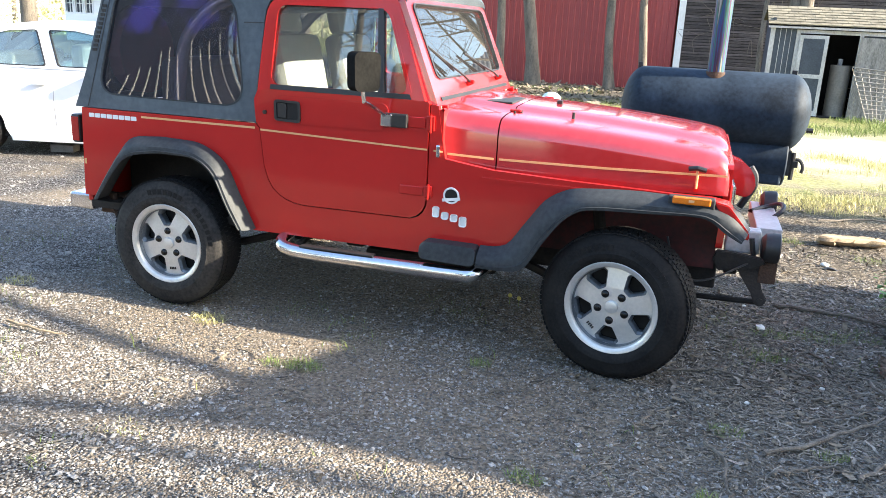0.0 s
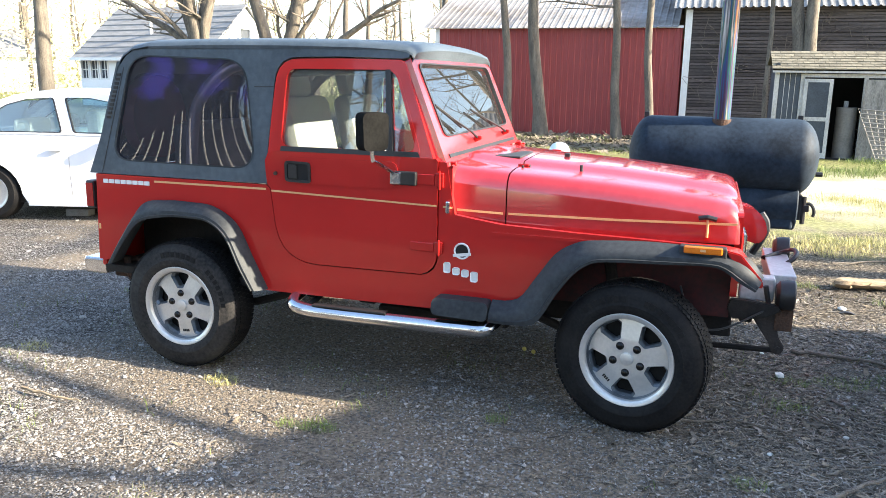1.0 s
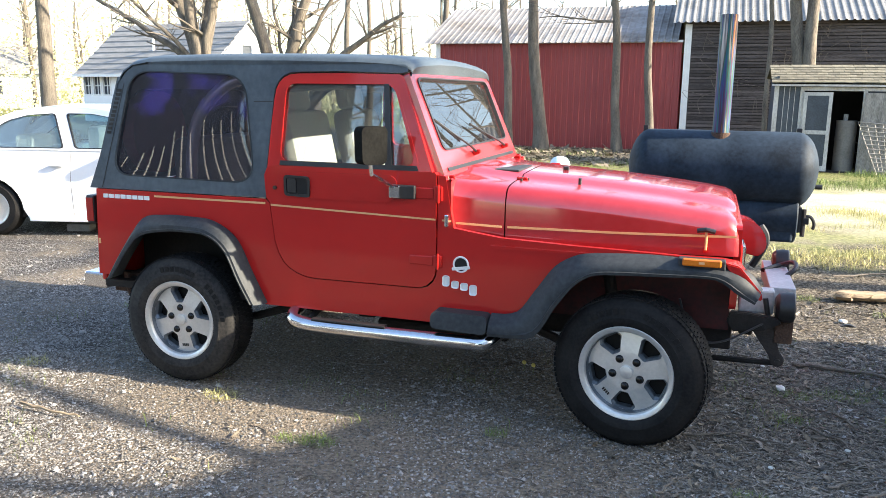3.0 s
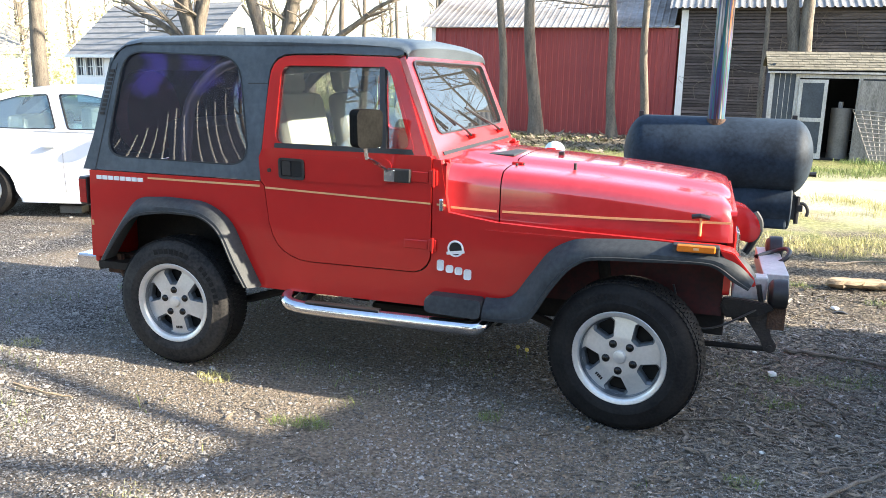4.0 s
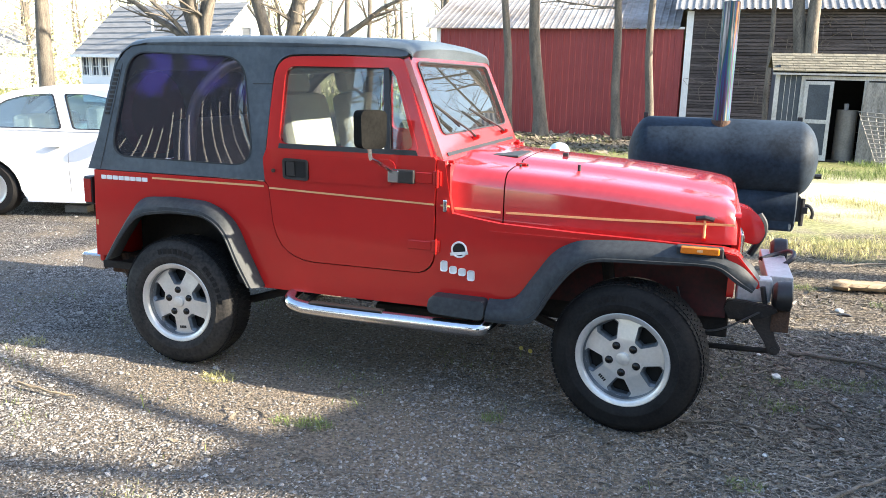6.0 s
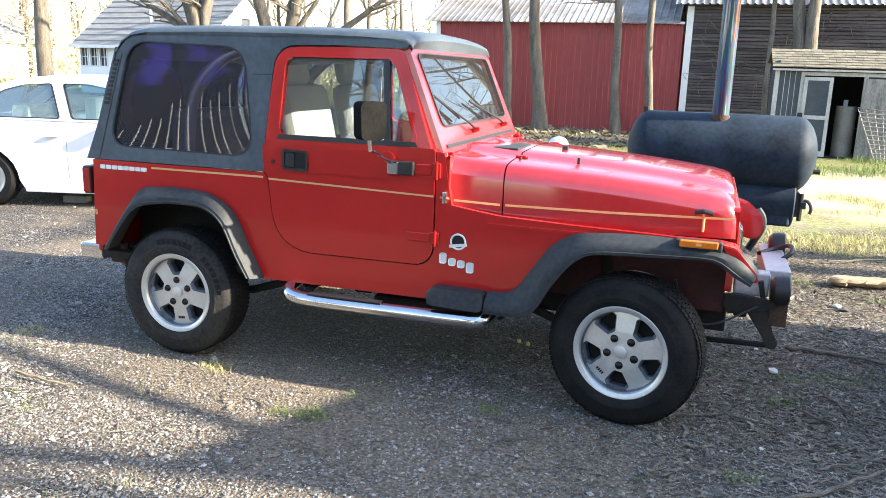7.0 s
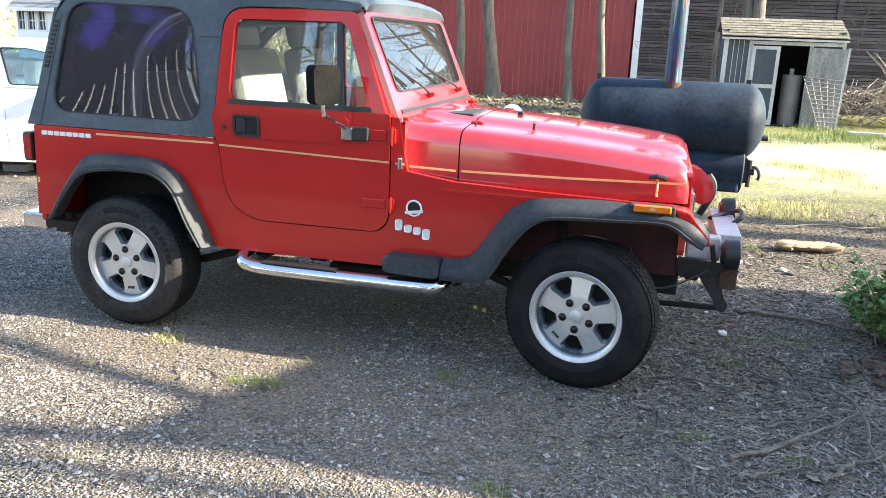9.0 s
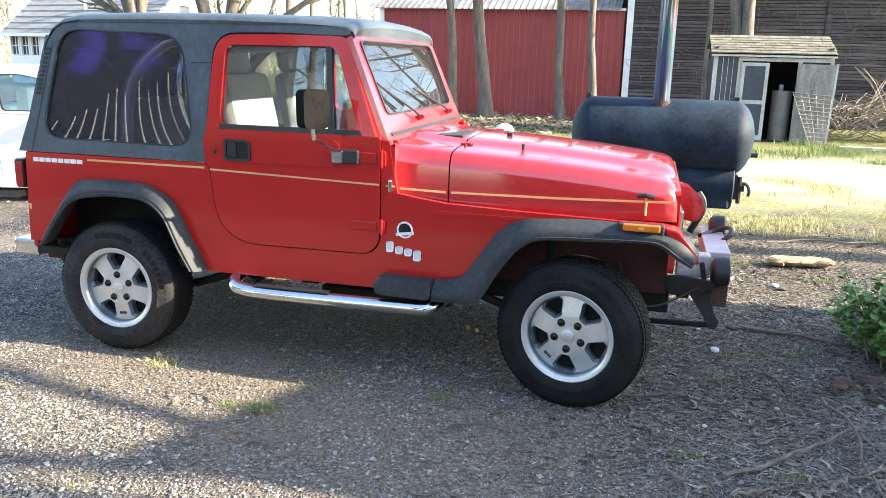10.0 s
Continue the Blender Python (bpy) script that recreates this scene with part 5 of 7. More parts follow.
# ---- red metal barn ----
def build_red_barn():
    barn = thing("metal_barn", -2, 20, 0, "red ribbed metal barn with a weathered sheet roof", "barn")
    x0, x1, y0 = -5.50, 1.72, 19.6
    bm = bmesh.new()
    n = int((x1 - x0) / 0.172)
    prof = []
    for i in range(n):
        x = x0 + (x1 - x0) * i / n
        prof += [(x, 0.0), (x + 0.092, 0.0), (x + 0.108, 0.026), (x + 0.146, 0.026), (x + 0.162, 0.0)]
    rows = [[Vector((x, y0 - d, z)) for x, d in prof] for z in (-0.02, 3.04)]
    part("front_wall", loft(rows, bm=bm), BARN_RED, barn, "red ribbed sheet-metal wall")
    part("end_wall", panel([(y0 + 0.05, 0), (y0 + 6, 0), (y0 + 6, 3.04), (y0 + 3, 4.25), (y0 + 0.05, 3.04)], [], lambda u, v: (x0 + 0.02, u, v), (0.05, 0, 0)), WHITEWOOD, barn)
    part("rear_wall", box(x0, x1, y0 + 6, y0 + 6.05, 0, 3.04), BARN_RED, barn)
    part("corner_trim", box(x0 - 0.11, x0 + 0.02, y0 - 0.05, y0 + 0.05, 0, 3.04), WHITEWOOD, barn)
    part("eave_trim", box(x0 - 0.2, x1, y0 - 0.08, y0 - 0.04, 3.035, 3.10), WHITEWOOD, barn)
    for s, nm in ((1, "roof"), (-1, "rear_roof")):
        prof = []
        for i in range(int(7.7 / 0.19)):
            x = x0 - 0.48 + 0.19 * i
            prof += [(x, 0), (x + 0.12, 0), (x + 0.14, 0.018), (x + 0.165, 0.018)]
        ya, yb = (y0 - 0.22, y0 + 3.0) if s == 1 else (y0 + 3.0, y0 + 6.2)
        za, zb = (3.04, 4.36) if s == 1 else (4.36, 3.04)
        rows = [[Vector((x, ya + (yb - ya) * k / 4, za + (zb - za) * k / 4 + h)) for x, h in prof] for k in range(5)]
        part(nm, loft(rows), OLDROOF, barn, "patchy pale sheet-metal roof")


def build_grey_barn():
    barn = thing("wooden_barn", 6, 21, 0, "weathered grey board barn with corrugated roof", "barn")
    x0, x1, y0 = 1.86, 13.0, 19.55
    k, z = 0, -0.02
    rnd = random.Random(4)
    while z < 3.62:
        h = 0.088 + rnd.uniform(-0.014, 0.016)
        xa = x0
        while xa < x1:
            xb = min(x1, xa + rnd.uniform(1.8, 4.5))
            b = box(xa + 0.004, xb - 0.004, y0 - 0.022 - rnd.uniform(0, 0.014), y0 + 0.01, z, z + h - 0.016)
            part("board", b, OLDWOOD, barn)
            xa = xb
        z += h
    part("back_sheathing", box(x0, x1, y0 + 0.012, y0 + 0.08, 0, 3.62), DARK, barn)
    part("corner_board", box(x0 - 0.10, x0 + 0.08, y0 - 0.06, y0 + 0.06, 0, 3.52), WHITEWOOD, barn, "flaking white corner board")
    part("post", box(6.95, 7.08, y0 - 0.07, y0 - 0.04, 2.4, 3.3), OLDWOOD, barn)
    part("end_wall", box(x0 - 0.02, x0 + 0.06, y0 + 0.062, y0 + 5.5, 0, 3.5), OLDWOOD, barn)
    part("far_end_wall", box(x1 - 0.06, x1, y0 + 0.09, y0 + 5.5, 0, 3.5), OLDWOOD, barn)
    prof = []
    for i in range(int(12.2 / 0.19)):
        x = x0 - 0.42 + 0.19 * i
        prof += [(x, 0), (x + 0.10, 0), (x + 0.125, 0.03), (x + 0.16, 0.03)]
    rows = [[Vector((x, y0 - 0.35 + 3.1 * q / 6, 3.54 + 1.5 * q / 6 + h)) for x, h in prof] for q in range(7)]
    part("roof", loft(rows), GALV, barn, "pale corrugated metal roof")
    rows = [[Vector((x, y0 + 2.75 + 4 * q / 3, 5.04 - 1.6 * q / 3 + h)) for x, h in prof] for q in range(4)]
    part("rear_roof", loft(rows), GALV, barn)


def build_shed():
    sh = thing("garden_shed", 5, 14.6, 0, "low shed with mossy shingle roof, open white-framed doorway", "shed")
    y = 14.3
    part("corner_post", box(3.86, 3.95, y - 0.03, y + 0.05, 0, 1.84), SHEDWHITE_DIM, sh)
    part("corner_post", box(6.20, 6.27, y - 0.03, y + 0.05, 0, 1.80), SHEDWHITE_DIM, sh)
    for i in range(4):
        part("wall_panel", box(3.955 + i * 0.105, 3.955 + i * 0.105 + 0.098, y - 0.008 - 0.006 * (i % 2), y + 0.03, 0.0, 1.80), DARKPANEL, sh, "dark blue-grey ribbed panel")
    for i in range(3):
        part("batten", box(4.052 + i * 0.105, 4.062 + i * 0.105, y - 0.022, y - 0.004, 0.02, 1.78), SHEDWHITE_DIM, sh)
    part("wall_panel", box(5.62, 6.20, y, y + 0.03, 1.68, 1.80), DARKPANEL, sh)
    part("wall_panel", box(5.70, 6.20, y + 0.01, y + 0.03, 0, 1.68), DARKPANEL, sh)
    part("door_frame", box(4.37, 4.45, y - 0.035, y + 0.04, 0, 1.76), SHEDWHITE_DIM, sh)
    part("door_frame", box(5.58, 5.65, y - 0.035, y + 0.04, 0, 1.70), SHEDWHITE_DIM, sh)
    part("lintel", box(4.37, 6.20, y - 0.04, y + 0.04, 1.70, 1.775), SHEDWHITE_DIM, sh)
    part("fascia", box(3.80, 6.30, y - 0.14, y - 0.11, 1.79, 1.87), SHEDWHITE_DIM, sh)
    part("side_wall", box(3.90, 3.95, y + 0.05, y + 1.9, 0, 2.0), DARKPANEL, sh)
    part("side_wall", box(6.20, 6.25, y + 0.05, y + 1.9, 0, 2.0), DARKPANEL, sh)
    part("back_wall", box(3.9, 6.25, y + 1.85, y + 1.9, 0, 2.0), DARK, sh)
    part("floor", box(3.95, 6.2, y + 0.0, y + 1.85, -0.01, 0.03), DARK, sh)
    part("roof_deck", panel([(3.80, 0), (6.30, 0), (6.30, 1), (3.80, 1)], [], lambda u, v: (u, y - 0.14 + 1.15 * v, 1.862 + 0.39 * v), (0, 0, -0.03)), SHINGLE, sh)
    part("rear_slope", panel([(3.80, 0), (6.30, 0), (6.30, 1), (3.80, 1)], [], lambda u, v: (u, y + 1.01 + 1.0 * v, 2.252 - 0.25 * v), (0, 0, -0.03)), SHINGLE, sh)
    rnd = random.Random(7)
    for r in range(7):
        x = 3.79 - (0.11 if r % 2 else 0)
        while x < 6.30:
            w = 0.21 + rnd.uniform(-0.02, 0.02)
            xa, xb = max(3.79, x), min(6.31, x + w - 0.008)
            if xb - xa > 0.03:
                v0 = r / 7.0
                pts = [(xa, v0), (xb, v0), (xb, v0 + 0.19), (xa, v0 + 0.19)]
                lift = 0.014 + rnd.uniform(0, 0.006)
                part("shingle", panel(pts, [], lambda u, v, v0=v0, lift=lift: (u, y - 0.16 + 1.17 * v, 1.864 + 0.39 * v + lift * (1 - (v - v0) / 0.19)), (0, 0, -0.010)), SHINGLE, sh)
            x += w
    # screen door ajar
    m = Matrix.Translation((4.45, y - 0.04, 0)) @ Matrix.Rotation(radians(-8), 4, "Z")
    dr = part("door", box(0, 0.07, -0.035, 0, 0.03, 1.67, 0, None, m), SHEDWHITE_DIM, sh, "half-open white-framed door with dark panels")
    part("door_stile", box(0.48, 0.55, -0.035, 0, 0.03, 1.67, 0, None, m), SHEDWHITE_DIM, dr)
    for z0, z1 in ((0.03, 0.14), (0.80, 0.88), (1.60, 1.67)):
        part("door_rail", box(0.071, 0.479, -0.034, -0.001, z0, z1, 0, None, m), SHEDWHITE_DIM, dr)
    for z0, z1 in ((0.141, 0.799), (0.881, 1.599)):
        part("door_panel", box(0.071, 0.479, -0.022, -0.012, z0, z1, 0, None, m), DARKPANEL, dr)
    m = Matrix.Translation((5.56, y - 0.10, 0)) @ Matrix.Rotation(radians(-3), 4, "Z") @ Matrix.Rotation(radians(1.5), 4, "Y")
    part("open_door", box(0.0, 0.70, -0.03, 0.0, 0.0, 1.67, 0, None, m), GREYPANEL, sh, "pale grey plywood door swung open")
    part("door_edge", box(0.70, 0.74, -0.035, 0.005, 0.0, 1.70, 0, None, m), SHEDWHITE_DIM, sh)
    wh = thing("water_heater", 5.36, 14.6, 0, "grey cylindrical water heater standing in the shed doorway", "water heater")
    part("body", tube([(5.36, 14.56, 0.03), (5.36, 14.56, 1.09)], 0.205, 28), HEATER, wh, smooth=True)
    part("pipe", tube([(5.33, 14.56, 1.085), (5.33, 14.56, 1.22)], 0.045, 12), SHEDWHITE_DIM, wh)
    ca = thing("wire_panel", 6.0, 14.0, 0, "bent wire fence panel leaning against the open door", "wire panel")
    a, b, c, d = Vector((5.50, 14.10, 1.08)), Vector((6.28, 14.12, 1.02)), Vector((6.22, 13.88, 0.0)), Vector((5.92, 13.86, 0.0))
    for i in range(13):
        f = i / 12
        part("wire", tube([a.lerp(d, f), b.lerp(c, f)], 0.009, 5), WIRE, ca)
    for i in range(6):
        f = i / 5
        part("wire", tube([a.lerp(b, f), d.lerp(c, f)], 0.004, 5), WIRE, ca)
    bd = thing("plank", 7.0, 13.2, 0, "pale plank lying in the grass", "plank")
    part("board", box(6.35, 8.2, 13.1, 13.3, 0.02, 0.07), SHEDWHITE_DIM, bd)


def build_tub():
    """An upturned pale tub in the yard."""
    tb = thing("tub", -0.34, 12.4, 0, "pale blue-white plastic tub lying upturned in the leaf litter", "tub")
    prof = [(0.235, 0.0), (0.245, 0.012), (0.235, 0.024), (0.222, 0.10), (0.19, 0.19), (0.14, 0.25), (0.07, 0.278), (0.0, 0.285)]
    bm = revolve(prof, (0, 0, 0), 28)
    bm.transform(Matrix.Translation((-0.34, 12.4, 0.0)) @ Matrix.Rotation(radians(-90), 4, "X"))
    part("shell", bm, TUB, tb, smooth=True)


build_tub()
cb = box(-0.13, 0.13, -0.075, 0.075, 0.0, 0.085, 0.008)
cb.transform(pose(-3.98, 2.74, 0.0, 0, 0, 14))
tagged(part("concrete_block", cb, CONCRETE), "pale grey concrete block lying on the gravel", "block")
build_red_barn()
build_grey_barn()
build_shed()


# ---- houses ----
def build_house():
    h = thing("house", -24, 27, 0, "white clapboard house with grey shingle roof beyond the trees", "house")
    M = pose(-26.75, 27.7, 0, 0, 0, -11.3)

    def put(bm):
        bm.transform(M)
        return bm

    L, D, E, Rz = 8.55, 4.9, 2.42, 4.68
    wins = [[(x, 1.30), (x + 0.48, 1.30), (x + 0.48, 2.12), (x, 2.12)] for x in (0.12, 0.82, 1.52, 3.6, 5.2)]
    part("front_wall", put(panel([(0, 0), (L, 0), (L, E), (0, E)], wins, lambda u, v: (u, 0, v), (0, 0.15, 0))), HOUSEWALL, h, "white clapboard wall")
    for i in range(10):
        part("clapboard", put(box(0.0, L, -0.03, -0.001, 0.05 + i * 0.12, 0.155 + i * 0.12)), HOUSEWALL, h)
    for k, w in enumerate(wins):
        x0, x1 = w[0][0], w[1][0]
        wf = part("window", put(panel([(x0 - 0.07, 1.23), (x1 + 0.07, 1.23), (x1 + 0.07, 2.19), (x0 - 0.07, 2.19)], [w], lambda u, v: (u, -0.04, v), (0, 0.06, 0))), WHITEWOOD, h)
        part("pane", put(box(x0, x1, 0.06, 0.07, 1.30, 2.12)), DARKPANEL, wf)
        part("glazing_bar", put(box((x0 + x1) / 2 - 0.02, (x0 + x1) / 2 + 0.02, 0.02, 0.05, 1.30, 2.12)), WHITEWOOD, wf)
        part("glazing_bar", put(box(x0, x1, 0.022, 0.048, 1.69, 1.73)), WHITEWOOD, wf)
    gw = [[(2.15, 2.7), (2.75, 2.7), (2.75, 3.6), (2.15, 3.6)], [(0.7, 1.0), (1.4, 1.0), (1.4, 2.1), (0.7, 2.1)], [(3.5, 1.0), (4.2, 1.0), (4.2, 2.1), (3.5, 2.1)]]
    part("gable_wall", put(panel([(0.16, 0), (D, 0), (D, E), (D / 2, Rz - 0.1), (0.16, E)], gw, lambda u, v: (L, u, v), (-0.15, 0, 0))), HOUSEWALL, h)
    part("gable_wall", put(panel([(0.16, 0), (D, 0), (D, E), (D / 2, Rz - 0.1), (0.16, E)], [], lambda u, v: (0.15, u, v), (-0.15, 0, 0))), HOUSEWALL, h)
    for w in gw:
        part("window_pane", put(box(L - 0.10, L - 0.09, w[0][0], w[1][0], w[0][1], w[2][1])), DARKPANEL, h)
    part("rear_wall", put(box(0, L, D - 0.1, D, 0, E)), HOUSEWALL, h)
    for k in range(9):
        f0, f1 = k / 9, (k + 1) / 9 + 0.02
        part("shingle_course", put(panel([(-0.15, f0), (L + 0.15, f0), (L + 0.15, f1), (-0.15, f1)], [], lambda u, v, k=k, f0=f0: (u, -0.45 + (D / 2 + 0.45) * v, E - 0.25 + (Rz - E + 0.25) * v + 0.05 * (1 - (v - f0) * 9)), (0, 0, -0.06))), HOUSEROOF, h)
    part("rear_roof", put(panel([(-0.15, 0), (L + 0.15, 0), (L + 0.15, 1), (-0.15, 1)], [], lambda u, v: (u, D / 2 + (D / 2 + 0.4) * v, Rz - (Rz - E + 0.3) * v), (0, 0, -0.06))), HOUSEROOF, h)
    part("eave_board", put(box(-0.15, L + 0.15, -0.47, -0.44, E - 0.30, E - 0.16)), WHITEWOOD, h)
    part("vent_pipe", put(tube([(4.1, 0.9, 3.2), (4.1, 0.9, 4.1)], 0.06, 8)), WHITEWOOD, h)
    h2 = thing("house", -52, 40, 0, "far white house with low grey roof", "house")
    M2 = pose(-56, 38, 0, 0, 0, 40)
    b = box(0, 12, 0, 7, 0, 2.7)
    b.transform(M2)
    part("wall", b, HOUSEWALL, h2)
    b = bmesh.new()
    rows = [[Vector((x, -0.4, 2.6)), Vector((x, 3.5, 4.8)), Vector((x, 7.4, 2.6))] for x in (-0.4, 12.4)]
    loft(rows, bm=b)
    b.transform(M2)
    part("roof", b, HOUSEROOF, h2)
    for x in (1.5, 4.5, 8.0):
        b = box(x, x + 0.9, -0.04, 0.0, 1.0, 2.1)
        b.transform(M2)
        part("window", b, DARKPANEL, h2)


build_house()


# ---- trees ----
def grow(rnd, base, direction, length, radius, depth, trunk, twigs, spread=0.6, bend=0.2, gravity=0.0, kids=(2, 4)):
    """Recursive limb: tapered, wandering tube with side limbs."""
    n = max(4, int(length / 0.3)) if depth > 1 else 3
    n = min(n, 14)
    pts, rads = [Vector(base)], [radius]
    d = Vector(direction).normalized()
    for i in range(n):
        d = (d + Vector((rnd.uniform(-bend, bend), rnd.uniform(-bend, bend), rnd.uniform(-bend, bend) + gravity))).normalized()
        pts.append(pts[-1] + d * (length / n))
        rads.append(radius * (1 - 0.62 * (i + 1) / n))
    sides = 9 if radius > 0.08 else (6 if radius > 0.02 else 4)
    tube(pts, rads, sides, trunk if depth > 1 else twigs, False)
    if depth <= 0:
        return
    for k in range(rnd.randint(*kids)):
        i = rnd.randint(max(1, n // 3), n)
        side = Vector((rnd.gauss(0, 1), rnd.gauss(0, 1), rnd.uniform(0.0, 0.9)))
        nd = (d * (1 - spread) + side.normalized() * spread).normalized()
        grow(rnd, pts[i], nd, length * rnd.uniform(0.45, 0.72), rads[i] * rnd.uniform(0.45, 0.7), depth - 1, trunk, twigs, spread, bend * 1.2, gravity, kids)


def tree(name, x, y, height, radius, label, seed, lean=(0, 0), depth=3, clear=0.5, limbs=7, flare_w=1.35, low=(), bark=None, fine=0.45, kids=(2, 4)):
    rnd = random.Random(seed)
    t = thing(name, x, y, 0, label, "tree")
    trunk, twigs = bmesh.new(), bmesh.new()
    n = 14
    pts, rads = [], []
    px, py = x, y
    for i in range(n + 1):
        f = i / n
        pts.append(Vector((px + lean[0] * height * f + 0.07 * math.sin(f * 11 + seed * 2.1) * min(1, f * 5), py + lean[1] * height * f, height * f - 0.05)))
        rads.append(radius * (1 - 0.75 * f) * (1 + (flare_w - 1) * max(0, 1 - f * height / 0.35)))
    tube(pts, rads, 12, trunk, False)
    for k in range(limbs):
        f = clear + (1 - clear) * (k + rnd.random()) / limbs
        i = min(n - 1, int(f * n))
        a = rnd.uniform(0, 6.28)
        grow(rnd, pts[i], (math.cos(a), math.sin(a), rnd.uniform(0.3, 1.0)), height * rnd.uniform(0.18, 0.34) * (1.15 - 0.6 * f), rads[i] * fine, depth, trunk, twigs, kids=kids)
    for z, a, ln, r in low:
        i = min(n - 1, int(z / height * n))
        grow(rnd, pts[i], (math.cos(a), math.sin(a), -0.05), ln, r, 3, trunk, twigs, 0.5, 0.15, -0.03)
    part("trunk", trunk, bark or BARK, t, smooth=True)
    if len(twigs.verts):
        part("crown", twigs, TWIG, t)
    else:
        twigs.free()
    return t


BARE = "bare grey-brown tree trunk with thin leafless branches"
tree("tree", -1.98, 18.4, 11, 0.19, BARE, 1, (-0.085, 0), depth=4)
tree("tree", 0.18, 18.4, 10, 0.135, BARE, 2, (-0.074, 0), low=((3.7, 3.2, 2.1, 0.035), (3.7, 3.45, 1.5, 0.025)))
tree("tree", -2.87, 18.0, 11, 0.13, BARE, 3, (-0.046, 0))
tree("tree", 1.05, 18.4, 10, 0.125, BARE, 4, (-0.042, 0))
tree("tree", 4.02, 18.3, 10, 0.075, BARE, 5, (-0.050, 0))
tree("tree", 4.75, 18.2, 11, 0.19, BARE, 6, (-0.068, 0), depth=4, clear=0.36, limbs=18, fine=0.34, kids=(3, 4))
tree("tree", 5.04, 18.1, 11, 0.19, BARE, 7, (-0.046, 0), depth=4, clear=0.38, limbs=18, fine=0.34, kids=(3, 4))
tree("tree", -18.43, 17.1, 13, 0.27, "large bare tree trunk lit by the sun", 11, (-0.019, 0.0), clear=0.32)


def forked_tree(x, y, radius, label, seed, stems, fork=1.9):
    """A short trunk that splits into heavy stems: each (lean in x, lean in y, height, radius, sag of its outer part)."""
    rnd = random.Random(seed)
    t = thing("tree", x, y, 0, label, "tree")
    trunk, twigs = bmesh.new(), bmesh.new()
    tube([(x, y, -0.05), (x, y, 0.3), (x, y, fork * 0.6), (x, y, fork + 0.15)], [radius * 1.4, radius * 1.05, radius, radius * 0.9], 12, trunk, False)
    for lx, ly, h, r, sag in stems:
        pts, rads, n = [], [], 12
        for i in range(n + 1):
            f = i / n
            pts.append(Vector((x + lx * h * f + rnd.uniform(-0.05, 0.05), y + ly * h * f, fork - 0.1 + h * f - sag * h * f * f)))
            rads.append(r * (1 - 0.7 * f))
        tube(pts, rads, 10, trunk, False)
        for k in range(9):
            i = rnd.randint(2, n)
            a = rnd.uniform(0, 6.28)
            grow(rnd, pts[i], (math.cos(a) + lx * 0.6, math.sin(a), rnd.uniform(0.2, 0.9)), max(1.0, h * rnd.uniform(0.16, 0.30)), rads[i] * 0.42, 3, trunk, twigs, kids=(2, 4))
    part("trunk", trunk, BARK, t, smooth=True)
    part("crown", twigs, TWIG, t)


forked_tree(-10.2, 14.0, 0.34, "old bare tree split low into several heavy stems", 12, ((-0.40, 0.1, 6.0, 0.21, 0.0), (-0.13, -0.1, 7.0, 0.17, 0.0), (0.10, 0.15, 6.5, 0.20, 0.0), (0.26, -0.05, 5.0, 0.11, 0.0), (-1.55, 0.0, 2.6, 0.10, 0.15), (-0.9, -0.3, 3.0, 0.07, 0.1)), 2.2)
tree("tree", -9.75, 18.0, 12, 0.24, BARE, 14, (-0.335, 0.0), clear=0.45)
forked_tree(-8.35, 15.1, 0.24, "bare leaning tree with drooping limbs", 15, ((0.30, 0.0, 6.0, 0.17, 0.0), (0.62, 0.1, 4.0, 0.08, 0.1), (0.12, 0.1, 6.0, 0.08, 0.0), (-0.1, -0.1, 5.0, 0.05, 0.0)), 2.0)
forked_tree(-7.75, 15.6, 0.17, "low bare tree leaning far over", 20, ((1.1, 0.0, 2.4, 0.12, 0.25), (0.4, 0.2, 3.0, 0.05, 0.0)), 1.9)
tree("tree", -12.3, 27.4, 14, 0.15, BARE, 16)
tree("tree", -11.5, 27.7, 13, 0.12, BARE, 17)
tree("tree", -10.2, 28.3, 13, 0.09, BARE, 18)
tree("tree", -6.4, 23.0, 12, 0.14, BARE, 19, (-0.01, 0), low=((3.4, 3.1, 3.2, 0.05),))


